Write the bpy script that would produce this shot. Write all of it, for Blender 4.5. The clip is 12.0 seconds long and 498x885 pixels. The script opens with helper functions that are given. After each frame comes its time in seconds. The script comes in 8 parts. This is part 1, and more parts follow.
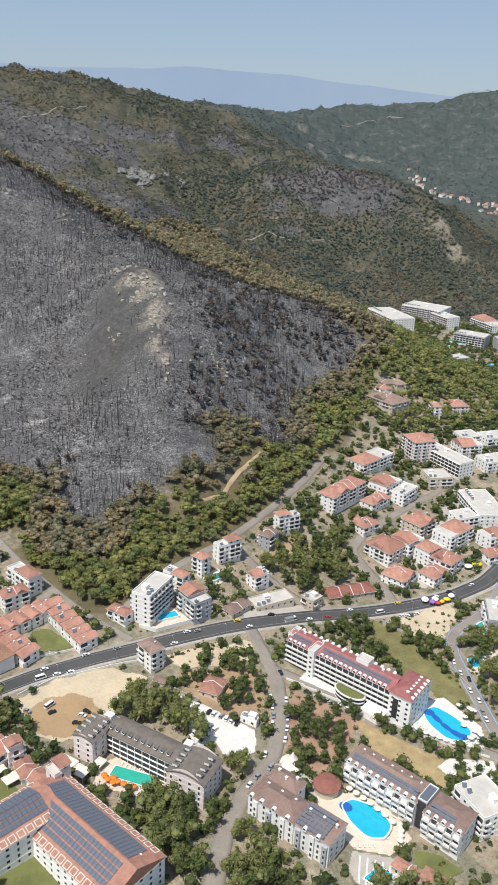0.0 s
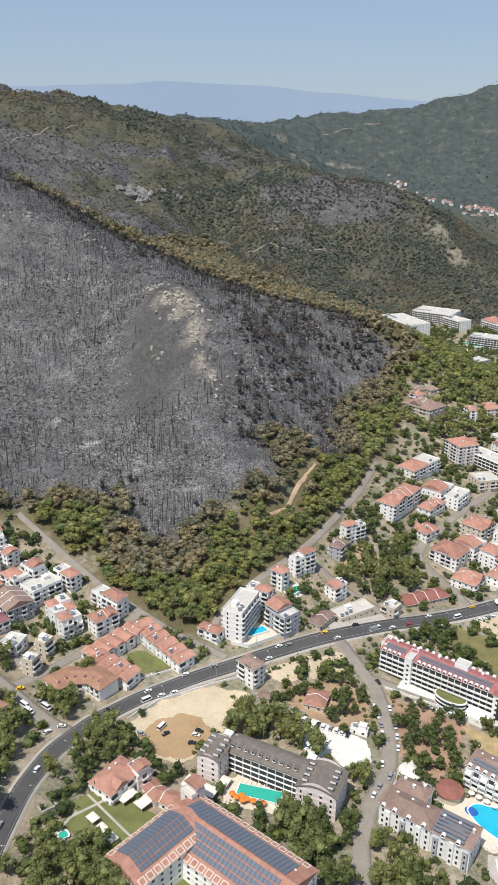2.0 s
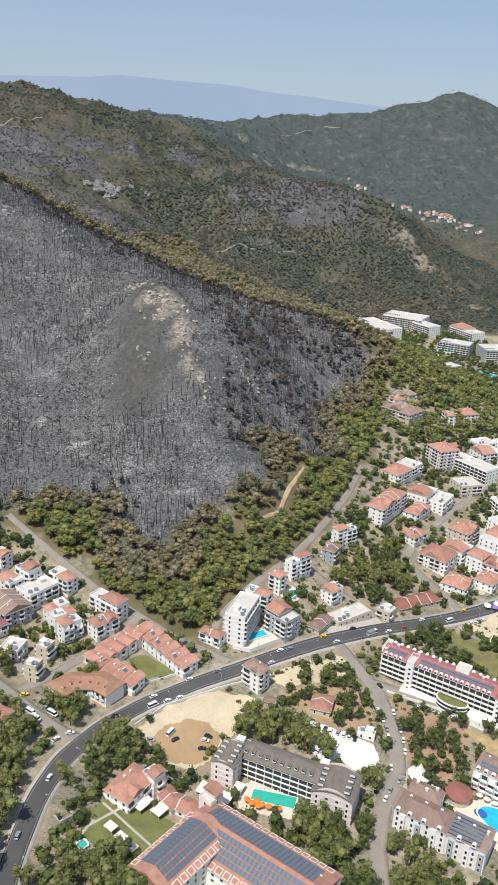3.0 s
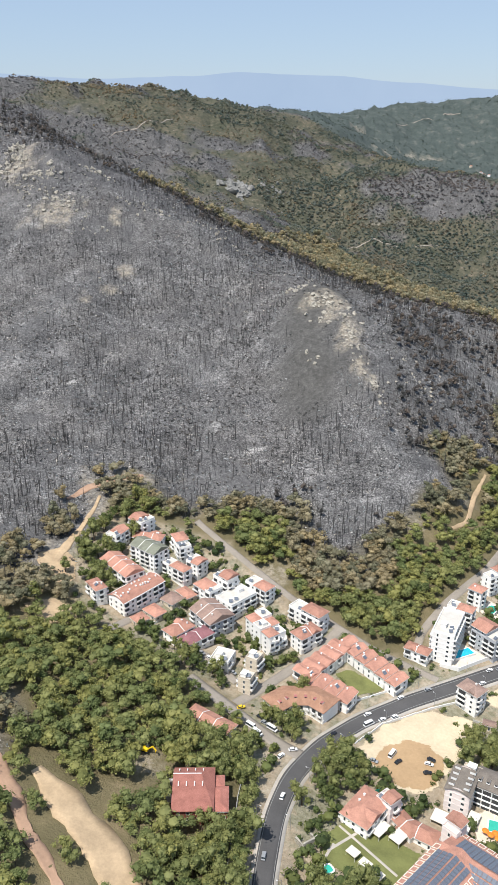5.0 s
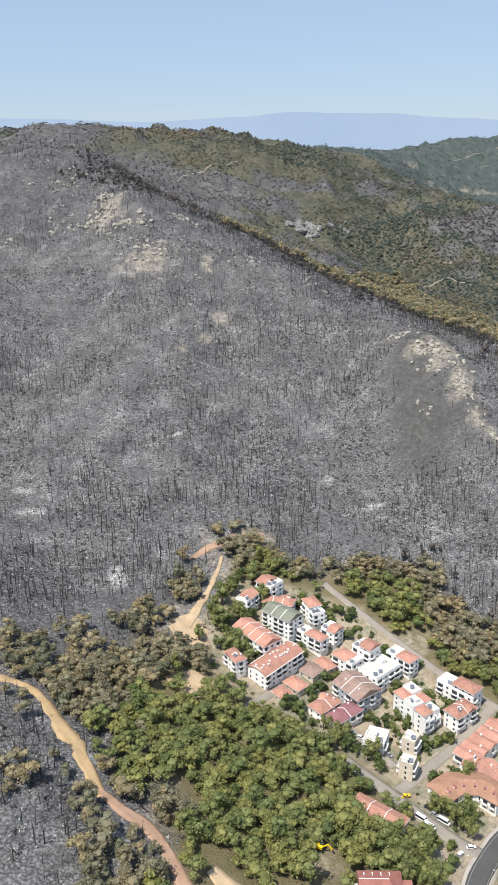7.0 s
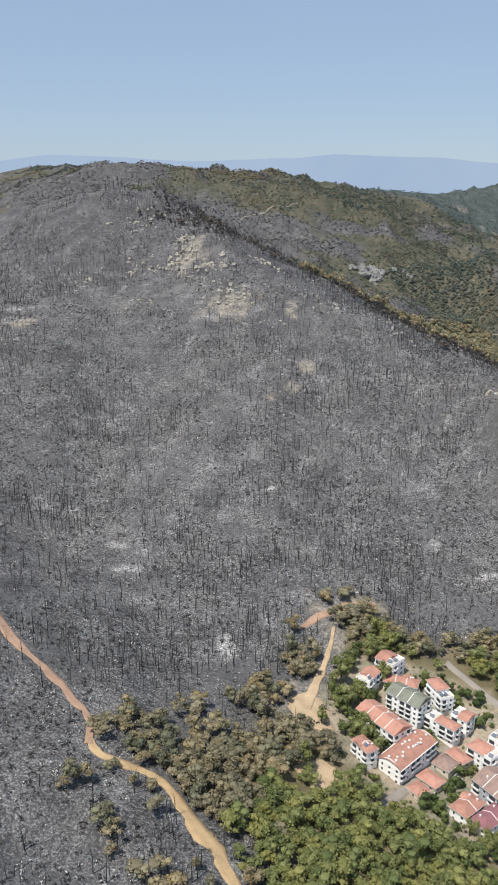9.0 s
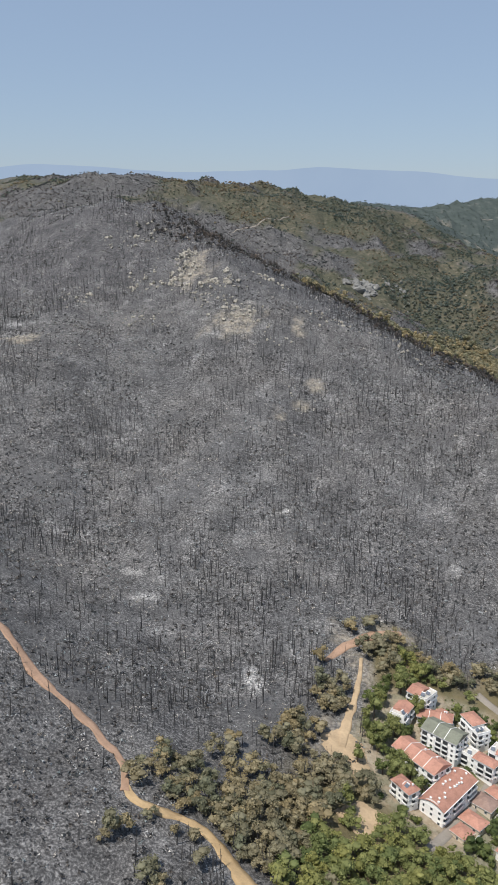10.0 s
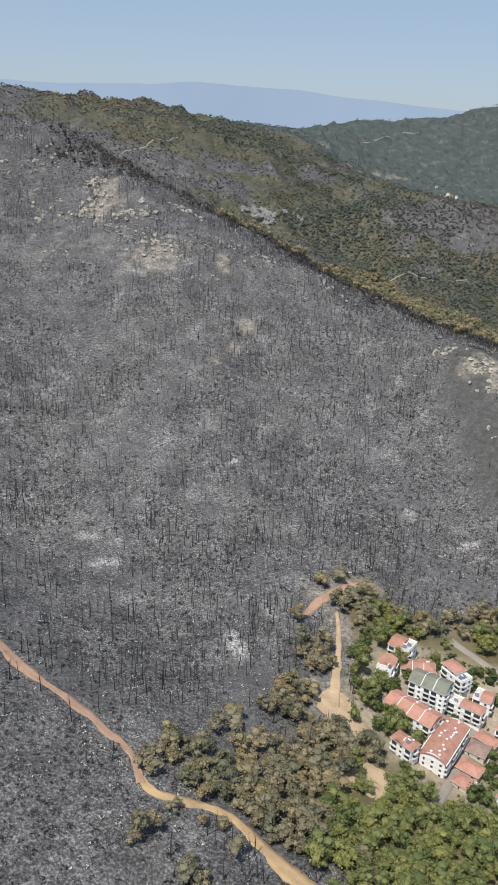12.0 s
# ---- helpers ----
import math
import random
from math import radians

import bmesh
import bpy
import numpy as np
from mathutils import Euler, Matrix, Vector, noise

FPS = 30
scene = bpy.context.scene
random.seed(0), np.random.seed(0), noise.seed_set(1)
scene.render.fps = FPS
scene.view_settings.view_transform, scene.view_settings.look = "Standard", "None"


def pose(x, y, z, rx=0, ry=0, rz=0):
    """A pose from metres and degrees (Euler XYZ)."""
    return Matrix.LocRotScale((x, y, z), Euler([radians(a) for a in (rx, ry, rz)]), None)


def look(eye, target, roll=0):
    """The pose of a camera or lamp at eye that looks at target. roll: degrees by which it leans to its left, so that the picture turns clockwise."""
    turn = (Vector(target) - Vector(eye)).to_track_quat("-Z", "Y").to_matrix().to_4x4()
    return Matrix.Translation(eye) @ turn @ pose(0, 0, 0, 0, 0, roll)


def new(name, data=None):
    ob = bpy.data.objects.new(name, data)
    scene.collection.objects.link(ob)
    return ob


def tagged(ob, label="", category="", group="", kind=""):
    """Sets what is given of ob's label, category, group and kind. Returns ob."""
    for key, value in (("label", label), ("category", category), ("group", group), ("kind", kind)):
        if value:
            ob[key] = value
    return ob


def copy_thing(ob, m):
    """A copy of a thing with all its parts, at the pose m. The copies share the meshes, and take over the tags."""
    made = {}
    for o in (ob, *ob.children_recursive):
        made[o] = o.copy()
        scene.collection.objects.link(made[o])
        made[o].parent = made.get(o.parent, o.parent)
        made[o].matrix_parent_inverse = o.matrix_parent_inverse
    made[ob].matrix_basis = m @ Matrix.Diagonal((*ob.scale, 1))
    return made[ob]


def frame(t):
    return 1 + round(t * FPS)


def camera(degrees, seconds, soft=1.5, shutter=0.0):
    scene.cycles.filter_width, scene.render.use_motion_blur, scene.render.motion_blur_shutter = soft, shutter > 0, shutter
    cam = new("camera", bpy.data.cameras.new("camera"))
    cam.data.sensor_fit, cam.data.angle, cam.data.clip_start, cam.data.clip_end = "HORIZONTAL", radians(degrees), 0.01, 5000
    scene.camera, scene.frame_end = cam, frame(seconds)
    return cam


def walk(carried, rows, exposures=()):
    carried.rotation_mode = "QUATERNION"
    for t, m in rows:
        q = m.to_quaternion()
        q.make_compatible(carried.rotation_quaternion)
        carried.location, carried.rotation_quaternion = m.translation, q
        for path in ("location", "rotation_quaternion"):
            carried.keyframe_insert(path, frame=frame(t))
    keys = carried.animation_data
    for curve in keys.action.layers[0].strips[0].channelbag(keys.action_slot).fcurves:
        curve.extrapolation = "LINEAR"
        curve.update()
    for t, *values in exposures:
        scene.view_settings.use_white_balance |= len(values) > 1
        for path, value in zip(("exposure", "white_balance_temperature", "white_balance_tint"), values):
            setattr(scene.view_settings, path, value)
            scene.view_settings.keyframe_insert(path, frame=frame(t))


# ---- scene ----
cam = camera(34.9, 12.0)
METRES, EYE, TILT, LEAN, TURN = 390.0, 287.3, -22.0, -2.5, 0.0
ROWS = [
    (0.0, 0.0, 0.0, 0.0, 0.0, 0.0, 0.0),
    (0.5, -0.0396, -0.0052, 0.0045, -0.93, 0.42, 1.16),
    (1.0, -0.0789, -0.0102, 0.0077, -1.4, 0.5, 1.59),
    (1.5, -0.1156, -0.0115, 0.0106, -1.36, 0.58, 2.13),
    (2.0, -0.153, -0.0112, 0.0129, -1.39, 0.61, 2.61),
    (2.5, -0.1936, -0.0091, 0.018, -2.91, 0.56, 2.09),
    (2.7, -0.2103, -0.0081, 0.0204, -4.16, 0.50, 1.96),
    (3.5, -0.2738, -0.0015, 0.0305, -5.30, 0.10, 1.76),
    (4.3, -0.3373, 0.0078, 0.0418, -2.47, -0.27, 1.55),
    (4.5, -0.3512, 0.0115, 0.0451, -1.16, -0.21, 1.58),
    (5.0, -0.3854, 0.0208, 0.0546, 2.34, 0.12, 1.52),
    (5.5, -0.4255, 0.0246, 0.0674, 4.35, 1.11, 1.68),
    (6.0, -0.4625, 0.0315, 0.0807, 4.77, 1.66, 2.12),
    (6.5, -0.4972, 0.0443, 0.0907, 5.07, 2.13, 2.18),
    (7.0, -0.5364, 0.0568, 0.1055, 5.32, 2.53, 1.62),
    (7.5, -0.5781, 0.0665, 0.1189, 6.02, 2.78, 1.04),
    (7.7, -0.5942, 0.0712, 0.1237, 6.72, 3.05, 0.71),
    (8.5, -0.6552, 0.0952, 0.1435, 7.50, 4.28, -0.22),
    (9.3, -0.7157, 0.1200, 0.1631, 6.90, 5.45, -0.64),
    (9.5, -0.7318, 0.1247, 0.169, 6.56, 5.65, -0.43),
    (10.0, -0.7733, 0.1354, 0.1837, 5.57, 5.77, -0.48),
    (10.5, -0.8123, 0.151, 0.1962, 3.98, 5.85, 0.23),
    (11.0, -0.8523, 0.1626, 0.2151, -2.37, 3.56, 1.35),
    (11.5, -0.895, 0.1788, 0.2249, -3.59, 1.92, 1.27),
    (12.0, -0.928, 0.1931, 0.2395, -3.51, 0.22, 1.79),
]
walk(cam, [(t, pose(0, 0, EYE, TILT, LEAN, TURN) @ pose(METRES * x, METRES * y, METRES * z, 90 + pitch, roll, yaw)) for t, x, y, z, yaw, pitch, roll in ROWS],
     exposures=[(0.0, 0.08), (2.5, 0.12), (4.5, 0.32), (5.5, 0.45), (7.5, 0.46), (9.5, 0.13), (10.5, 0.05), (11.0, 0.15), (12.0, 0.13)])

# ---- world, sun, exposure ----
SUN_ELEV, SUN_AZ = radians(63.0), radians(-142.0)      # azimuth from +y, clockwise
to_sun = Vector((math.sin(SUN_AZ) * math.cos(SUN_ELEV), math.cos(SUN_AZ) * math.cos(SUN_ELEV), math.sin(SUN_ELEV)))
world = bpy.data.worlds.new("world")
scene.world = world
world.use_nodes = True
wt = world.node_tree
wt.nodes.clear()
sky = wt.nodes.new("ShaderNodeTexSky")
sky.sky_type = "NISHITA"
sky.sun_disc = False
sky.sun_elevation, sky.sun_rotation = SUN_ELEV, SUN_AZ
sky.altitude, sky.air_density, sky.dust_density, sky.ozone_density = 300.0, 1.0, 0.8, 2.0
back = wt.nodes.new("ShaderNodeBackground")
back.inputs["Strength"].default_value = 0.112
wout = wt.nodes.new("ShaderNodeOutputWorld")
haze = wt.nodes.new("ShaderNodeMix")
haze.data_type = "RGBA"
haze.inputs[0].default_value, haze.inputs[7].default_value = 0.62, (2.85, 3.68, 5.05, 1.0)      # summer haze
wt.links.new(sky.outputs[0], haze.inputs[6])
wt.links.new(haze.outputs[2], back.inputs["Color"])
wt.links.new(back.outputs[0], wout.inputs["Surface"])
sun_data = bpy.data.lights.new("sun", "SUN")
sun_data.energy, sun_data.angle, sun_data.color = 4.3, radians(0.53), (1.0, 0.96, 0.90)
sun = new("sun", sun_data)
sun.matrix_world = look((0, 0, 900), Vector((0, 0, 900)) - to_sun)
scene.view_settings.exposure = 0.0


# ---- materials ----
def material(name, rough=0.8, metal=0.0, spec=0.3):
    m = bpy.data.materials.new(name)
    m.use_nodes = True
    b = m.node_tree.nodes["Principled BSDF"]
    b.inputs["Roughness"].default_value, b.inputs["Metallic"].default_value = rough, metal
    b.inputs["Specular IOR Level"].default_value = spec
    return m, m.node_tree, b


def node(nt, kind, **values):
    n = nt.nodes.new(kind)
    for k, v in values.items():
        n.inputs[k.replace("_", " ")].default_value = v
    return n


def noise_tex(nt, scale, detail=4.0, rough=0.6, space="Object"):
    tc = nt.nodes.new("ShaderNodeTexCoord")
    n = node(nt, "ShaderNodeTexNoise", Scale=scale, Detail=detail, Roughness=rough)
    nt.links.new(tc.outputs[space], n.inputs["Vector"])
    return n.outputs["Fac"]


def ramp(nt, fac, stops):
    r = nt.nodes.new("ShaderNodeValToRGB")
    e = r.color_ramp.elements
    while len(e) < len(stops):
        e.new(0.5)
    for k, (p, c) in enumerate(stops):
        e[k].position, e[k].color = p, (*c, 1.0)
    nt.links.new(fac, r.inputs["Fac"])
    return r.outputs["Color"]


def mix(nt, fac, a, b, mode="MIX"):
    m = nt.nodes.new("ShaderNodeMix")
    m.data_type, m.blend_type = "RGBA", mode
    for sock, v in ((m.inputs[0], fac), (m.inputs[6], a), (m.inputs[7], b)):
        if isinstance(v, (float, int)):
            sock.default_value = v
        elif isinstance(v, tuple):
            sock.default_value = (*v, 1.0)
        else:
            nt.links.new(v, sock)
    return m.outputs[2]


def bump(nt, bsdf, height, strength=0.4, distance=0.1):
    b = node(nt, "ShaderNodeBump", Strength=strength, Distance=distance)
    nt.links.new(height, b.inputs["Height"])
    nt.links.new(b.outputs["Normal"], bsdf.inputs["Normal"])


def attribute(nt, name):
    a = nt.nodes.new("ShaderNodeAttribute")
    a.attribute_name = name
    return a.outputs["Fac"]


def maths(nt, op, a, b=0.0):
    m = nt.nodes.new("ShaderNodeMath")
    m.operation = op
    for sock, v in ((m.inputs[0], a), (m.inputs[1], b)):
        if isinstance(v, (float, int)):
            sock.default_value = v
        else:
            nt.links.new(v, sock)
    return m.outputs[0]


def tint(nt, base, amount=0.25):
    """Varies a colour from object to object."""
    info = nt.nodes.new("ShaderNodeObjectInfo")
    hsv = node(nt, "ShaderNodeHueSaturation")
    v = maths(nt, "MULTIPLY_ADD", info.outputs["Random"], amount)
    v.node.inputs[2].default_value = 1.0 - amount / 2
    nt.links.new(v, hsv.inputs["Value"])
    nt.links.new(base, hsv.inputs["Color"])
    return hsv.outputs["Color"]


def plain(name, colour, rough=0.8, scale=0.6, vary=0.25, metal=0.0, spec=0.3, fine=6.0, relief=0.0, by_object=0.0):
    """A painted or mineral surface with stains and grain at two scales."""
    m, nt, b = material(name, rough, metal, spec)
    lo = tuple(c * (1 - vary) for c in colour)
    hi = tuple(min(1.0, c * (1 + vary * 0.6)) for c in colour)
    c1 = ramp(nt, noise_tex(nt, scale), [(0.3, lo), (0.7, hi)])
    grain = noise_tex(nt, fine, 3.0)
    c = mix(nt, 0.35, c1, ramp(nt, grain, [(0.3, tuple(v * 0.75 for v in colour)), (0.7, hi)]))
    if by_object:
        c = tint(nt, c, by_object)
    nt.links.new(c, b.inputs["Base Color"])
    if relief:
        bump(nt, b, grain, 0.5, relief)
    return m


def tile_roof(name, colour):
    """Rows of clay pantiles: courses down the slope, sun-bleached and dirty patches."""
    m, nt, b = material(name, 0.85, 0.0, 0.2)
    tc = nt.nodes.new("ShaderNodeTexCoord")
    w1 = node(nt, "ShaderNodeTexWave", Scale=1.3, Distortion=0.6)
    w1.bands_direction = "X"
    w2 = node(nt, "ShaderNodeTexWave", Scale=0.9, Distortion=0.6)
    w2.bands_direction = "Y"
    for w in (w1, w2):
        nt.links.new(tc.outputs["Object"], w.inputs["Vector"])
    patch = ramp(nt, noise_tex(nt, 0.35, 5.0), [(0.28, tuple(v * 0.8 for v in colour)), (0.5, colour), (0.75, tuple(min(1, v * 1.18 + 0.01) for v in colour))])
    spots = ramp(nt, noise_tex(nt, 4.0, 2.0), [(0.35, (0.72, 0.7, 0.68)), (0.65, (1.0, 1.0, 1.0))])
    c = mix(nt, 1.0, patch, spots, "MULTIPLY")
    c = tint(nt, c, 0.3)
    nt.links.new(c, b.inputs["Base Color"])
    bump(nt, b, maths(nt, "ADD", w1.outputs["Fac"], w2.outputs["Fac"]), 0.5, 0.12)
    return m


def leaf_mat(name, dark, light, rough=0.75, see_through=0.35):
    m, nt, b = material(name, rough, 0.0, 0.2)
    g = nt.nodes.new("ShaderNodeNewGeometry")
    c1 = ramp(nt, g.outputs["Random Per Island"], [(0.0, dark), (1.0, light)])
    c2 = ramp(nt, attribute(nt, "tone"), [(0.0, (0.62, 0.72, 0.72)), (0.5, (1.0, 1.0, 1.0)), (1.0, (1.20, 1.09, 0.94))])
    c = mix(nt, 1.0, c1, c2, "MULTIPLY")
    nt.links.new(c, b.inputs["Base Color"])
    # thin foliage lets part of the light through
    through_leaf = nt.nodes.new("ShaderNodeBsdfTranslucent")
    nt.links.new(mix(nt, 1.0, c, (1.15, 1.2, 0.8), "MULTIPLY"), through_leaf.inputs["Color"])
    both = nt.nodes.new("ShaderNodeMixShader")
    both.inputs[0].default_value = see_through
    nt.links.new(b.outputs[0], both.inputs[1])
    nt.links.new(through_leaf.outputs[0], both.inputs[2])
    nt.links.new(both.outputs[0], nt.nodes["Material Output"].inputs["Surface"])
    return m


WHITE = plain("white_render", (0.90, 0.88, 0.84), 0.85, 0.25, 0.12, by_object=0.12)
PINKW = plain("pale_pink_render", (0.80, 0.71, 0.67), 0.85, 0.25, 0.1)
BEIGE = plain("beige_render", (0.62, 0.54, 0.43), 0.85, 0.25, 0.15, by_object=0.2)
GREYW = plain("grey_render", (0.42, 0.43, 0.45), 0.85, 0.25, 0.15)
TRIM = plain("white_trim", (0.82, 0.81, 0.78), 0.7, 0.5, 0.06)
CONCRETE = plain("concrete", (0.42, 0.41, 0.38), 0.9, 0.3, 0.3)
FLATROOF = plain("flat_roof_screed", (0.54, 0.51, 0.46), 0.9, 0.2, 0.22)
TERRACOTTA = tile_roof("terracotta_tiles", (0.50, 0.262, 0.195))
BROWNRED = tile_roof("orange_brown_tiles", (0.45, 0.255, 0.17))
DEEPRED = tile_roof("deep_red_tiles", (0.40, 0.17, 0.135))
BROWNTILE = tile_roof("brown_tiles", (0.33, 0.23, 0.19))
PURPLE = tile_roof("plum_tiles", (0.30, 0.14, 0.15))
GREYTILE = tile_roof("grey_roofing", (0.20, 0.175, 0.15))
GREENTILE = tile_roof("grey_green_roofing", (0.22, 0.23, 0.18))
MAROON = tile_roof("maroon_roofing", (0.40, 0.16, 0.15))
MAROONWALL = plain("maroon_render", (0.25, 0.075, 0.06), 0.85, 0.3, 0.2)
GLASS = plain("window_glass", (0.035, 0.045, 0.055), 0.12, 0.5, 0.3, spec=0.6)
# dark door glass; in the loggias it also paints the shade of the recess
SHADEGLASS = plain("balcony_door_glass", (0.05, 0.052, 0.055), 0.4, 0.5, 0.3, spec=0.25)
# panel base made pale blue-grey to include the sky's reflection
SOLAR = plain("solar_panel", (0.125, 0.145, 0.18), 0.5, 1.0, 0.2, spec=0.3)
STEEL = plain("steel", (0.45, 0.46, 0.47), 0.45, 2.0, 0.15, metal=0.7)
ASPHALT = plain("asphalt", (0.088, 0.085, 0.084), 0.9, 0.08, 0.25, fine=1.5)
OLDASPHALT = plain("old_asphalt", (0.29, 0.255, 0.215), 0.95, 0.1, 0.25, fine=1.2)
PAVING = plain("paving", (0.46, 0.42, 0.37), 0.9, 0.2, 0.2, fine=2.0)
PAINT = plain("road_paint", (0.30, 0.30, 0.29), 0.8, 0.5, 0.25)
EARTH = plain("bare_earth", (0.46, 0.34, 0.215), 0.95, 0.12, 0.35, fine=0.9, relief=0.1)
REDEARTH = plain("red_earth", (0.37, 0.24, 0.165), 0.95, 0.12, 0.35, fine=0.9, relief=0.1)
OCHRE = plain("ochre_earth", (0.44, 0.31, 0.17), 0.95, 0.12, 0.35, fine=0.9, relief=0.1)
SAND = plain("pale_sand", (0.57, 0.47, 0.325), 0.95, 0.06, 0.28, fine=0.7, relief=0.05)
SANDBROWN = plain("brown_sand", (0.40, 0.27, 0.15), 0.95, 0.06, 0.25, fine=0.7, relief=0.05)
LAWN = plain("lawn", (0.16, 0.17, 0.06), 0.95, 0.12, 0.4, fine=1.5, relief=0.05)
FIELD = plain("rough_field", (0.20, 0.18, 0.075), 0.95, 0.1, 0.45, fine=0.8, relief=0.1)
BARK = plain("bark", (0.10, 0.075, 0.055), 0.95, 2.0, 0.4)
CHAR = plain("charred_wood", (0.055, 0.052, 0.051), 0.95, 0.4, 0.5)
# greyer limestone for the outcrops beyond y 1500
GREYROCK = plain("grey_limestone", (0.24, 0.235, 0.22), 0.95, 0.12, 0.5, fine=0.6, relief=0.5)
ROCK = plain("limestone", (0.38, 0.35, 0.295), 0.95, 0.25, 0.45, fine=1.5, relief=0.4)
POOLDECK = plain("pool_deck", (0.66, 0.58, 0.47), 0.85, 0.4, 0.15, fine=3.0)
WHITEDECK = plain("white_deck", (0.68, 0.66, 0.61), 0.85, 0.3, 0.12, fine=2.0)
WATER = plain("pool_water", (0.02, 0.44, 0.62), 0.08, 0.25, 0.15, spec=0.5)
DEEPWATER = plain("deep_pool_water", (0.02, 0.12, 0.42), 0.08, 0.25, 0.15, spec=0.5)
GREENWATER = plain("green_pool_water", (0.04, 0.42, 0.32), 0.08, 0.25, 0.15, spec=0.5)
ORANGE = plain("orange_canvas", (0.75, 0.22, 0.03), 0.8, 1.0, 0.1)
CANVAS = plain("cream_canvas", (0.75, 0.70, 0.60), 0.8, 1.0, 0.1)
YELLOW = plain("yellow_paint", (0.80, 0.55, 0.02), 0.5, 1.0, 0.1)
BLUELINE = plain("blue_road_paint", (0.28, 0.36, 0.50), 0.85, 0.3, 0.25)
GREENNET = plain("green_netting", (0.02, 0.23, 0.16), 0.8, 1.0, 0.2)
TYRE = plain("tyre_rubber", (0.02, 0.02, 0.02), 0.9)
CARPAINT = {
    "white": plain("white_car_paint", (0.75, 0.75, 0.75), 0.25, 1.0, 0.05, spec=0.6),
    "silver": plain("silver_car_paint", (0.40, 0.41, 0.42), 0.3, 1.0, 0.05, metal=0.4, spec=0.6),
    "black": plain("black_car_paint", (0.02, 0.02, 0.023), 0.25, 1.0, 0.1, spec=0.6),
    "red": plain("red_car_paint", (0.40, 0.03, 0.03), 0.3, 1.0, 0.05, spec=0.6),
    "yellow": plain("taxi_paint", (0.75, 0.50, 0.02), 0.3, 1.0, 0.05, spec=0.6),
}
PINE = leaf_mat("pine_needles", (0.125, 0.143, 0.050), (0.305, 0.315, 0.125))
SCORCHED = leaf_mat("scorched_needles", (0.155, 0.136, 0.084), (0.365, 0.322, 0.212))
DEADCROWN = leaf_mat("dead_black_needles", (0.050, 0.044, 0.042), (0.135, 0.118, 0.108), see_through=0.1)
# maquis colours lightened and greyed, with the back hill's haze put into them
SHRUB = leaf_mat("maquis_leaves", (0.090, 0.107, 0.094), (0.172, 0.190, 0.168))
DRYSHRUB = leaf_mat("dry_maquis_leaves", (0.145, 0.128, 0.098), (0.26, 0.222, 0.168))
CHARSHRUB = leaf_mat("charred_maquis", (0.06, 0.055, 0.058), (0.14, 0.128, 0.129), see_through=0.1)
BROADLEAF = leaf_mat("broad_leaves", (0.06, 0.082, 0.03), (0.17, 0.20, 0.072))
# greyed green: haze over the far hills is put into the leaf colour
HAZYLEAF = leaf_mat("haze_tinted_woods", (0.074, 0.092, 0.086), (0.120, 0.138, 0.128))
ASHTWIG = leaf_mat("ashen_twigs", (0.10, 0.10, 0.10), (0.55, 0.545, 0.54), see_through=0.0)
BLACKTWIG = leaf_mat("charred_twigs", (0.025, 0.024, 0.024), (0.10, 0.094, 0.092), see_through=0.0)

# ---- the lie of the land ----
HILLS = []


def hill(x, y, r, h):
    """A rounded rise (or hollow) of height h and breadth r."""
    HILLS.append((x, y, r, h))


hill(340, 0, 195, -11.9)
hill(-500, 140, 195, 68.4)
hill(60, 280, 195, -9.4)
hill(-96, 368, 70, -8.6)
hill(-690, 420, 115, 33.8)
hill(-212, 426, 70, -20.8)
hill(-502, 426, 70, 16.6)
hill(78, 484, 70, -15.2)
hill(-386, 484, 70, -14.2)
hill(210, 510, 115, -10.5)
hill(-38, 600, 70, 13.2)
hill(-154, 600, 70, -19.1)
hill(-502, 600, 70, -19.5)
hill(136, 658, 70, -16.7)
hill(-330, 690, 115, -35.4)
hill(-212, 716, 70, -12.9)
hill(-444, 774, 70, -18.9)
hill(78, 774, 70, -20.6)
hill(-60, 780, 115, 46.1)
hill(-780, 780, 115, 23.7)
hill(-270, 832, 70, -20.3)
hill(-560, 832, 70, 17.0)
hill(-154, 832, 70, -9.6)
hill(480, 840, 195, -12.1)
hill(136, 890, 70, 37.1)
hill(-460, 940, 340, 151.6)
hill(-212, 1006, 70, 8.7)
hill(-560, 1006, 70, -17.6)
hill(30, 1050, 115, 14.6)
hill(-444, 1064, 70, 45.6)
hill(-920, 1120, 195, 39.0)
hill(340, 1120, 195, -12.7)
hill(-600, 1230, 115, 71.0)
hill(-240, 1230, 115, -53.6)
hill(-510, 1230, 115, 48.0)
hill(-60, 1230, 115, 22.0)
hill(-1060, 1260, 195, 23.3)
hill(-780, 1320, 115, 64.9)
hill(210, 1320, 115, -10.0)
hill(-150, 1410, 115, 41.3)
hill(-510, 1410, 115, 21.6)
hill(-1500, 1460, 340, 101.2)
hill(60, 1540, 195, -33.2)
hill(480, 1540, 195, 48.4)
hill(-640, 1680, 195, -2.7)
hill(-1060, 1680, 195, -41.6)
hill(-200, 1700, 260, -11.5)
hill(800, 1700, 260, -28.6)
hill(340, 1820, 195, 123.4)
hill(200, 1820, 195, 73.4)
hill(-80, 1960, 195, -55.2)
hill(-1200, 1960, 195, 23.0)
hill(-360, 1960, 195, 71.0)
hill(-820, 2040, 585, 242.4)
hill(340, 2100, 195, -110.8)
hill(1200, 2100, 260, 27.0)
hill(-500, 2100, 195, 29.7)
hill(60, 2100, 195, 0.7)
hill(-920, 2100, 195, 56.7)
hill(-1500, 2240, 340, 17.7)
hill(800, 2300, 260, 18.1)
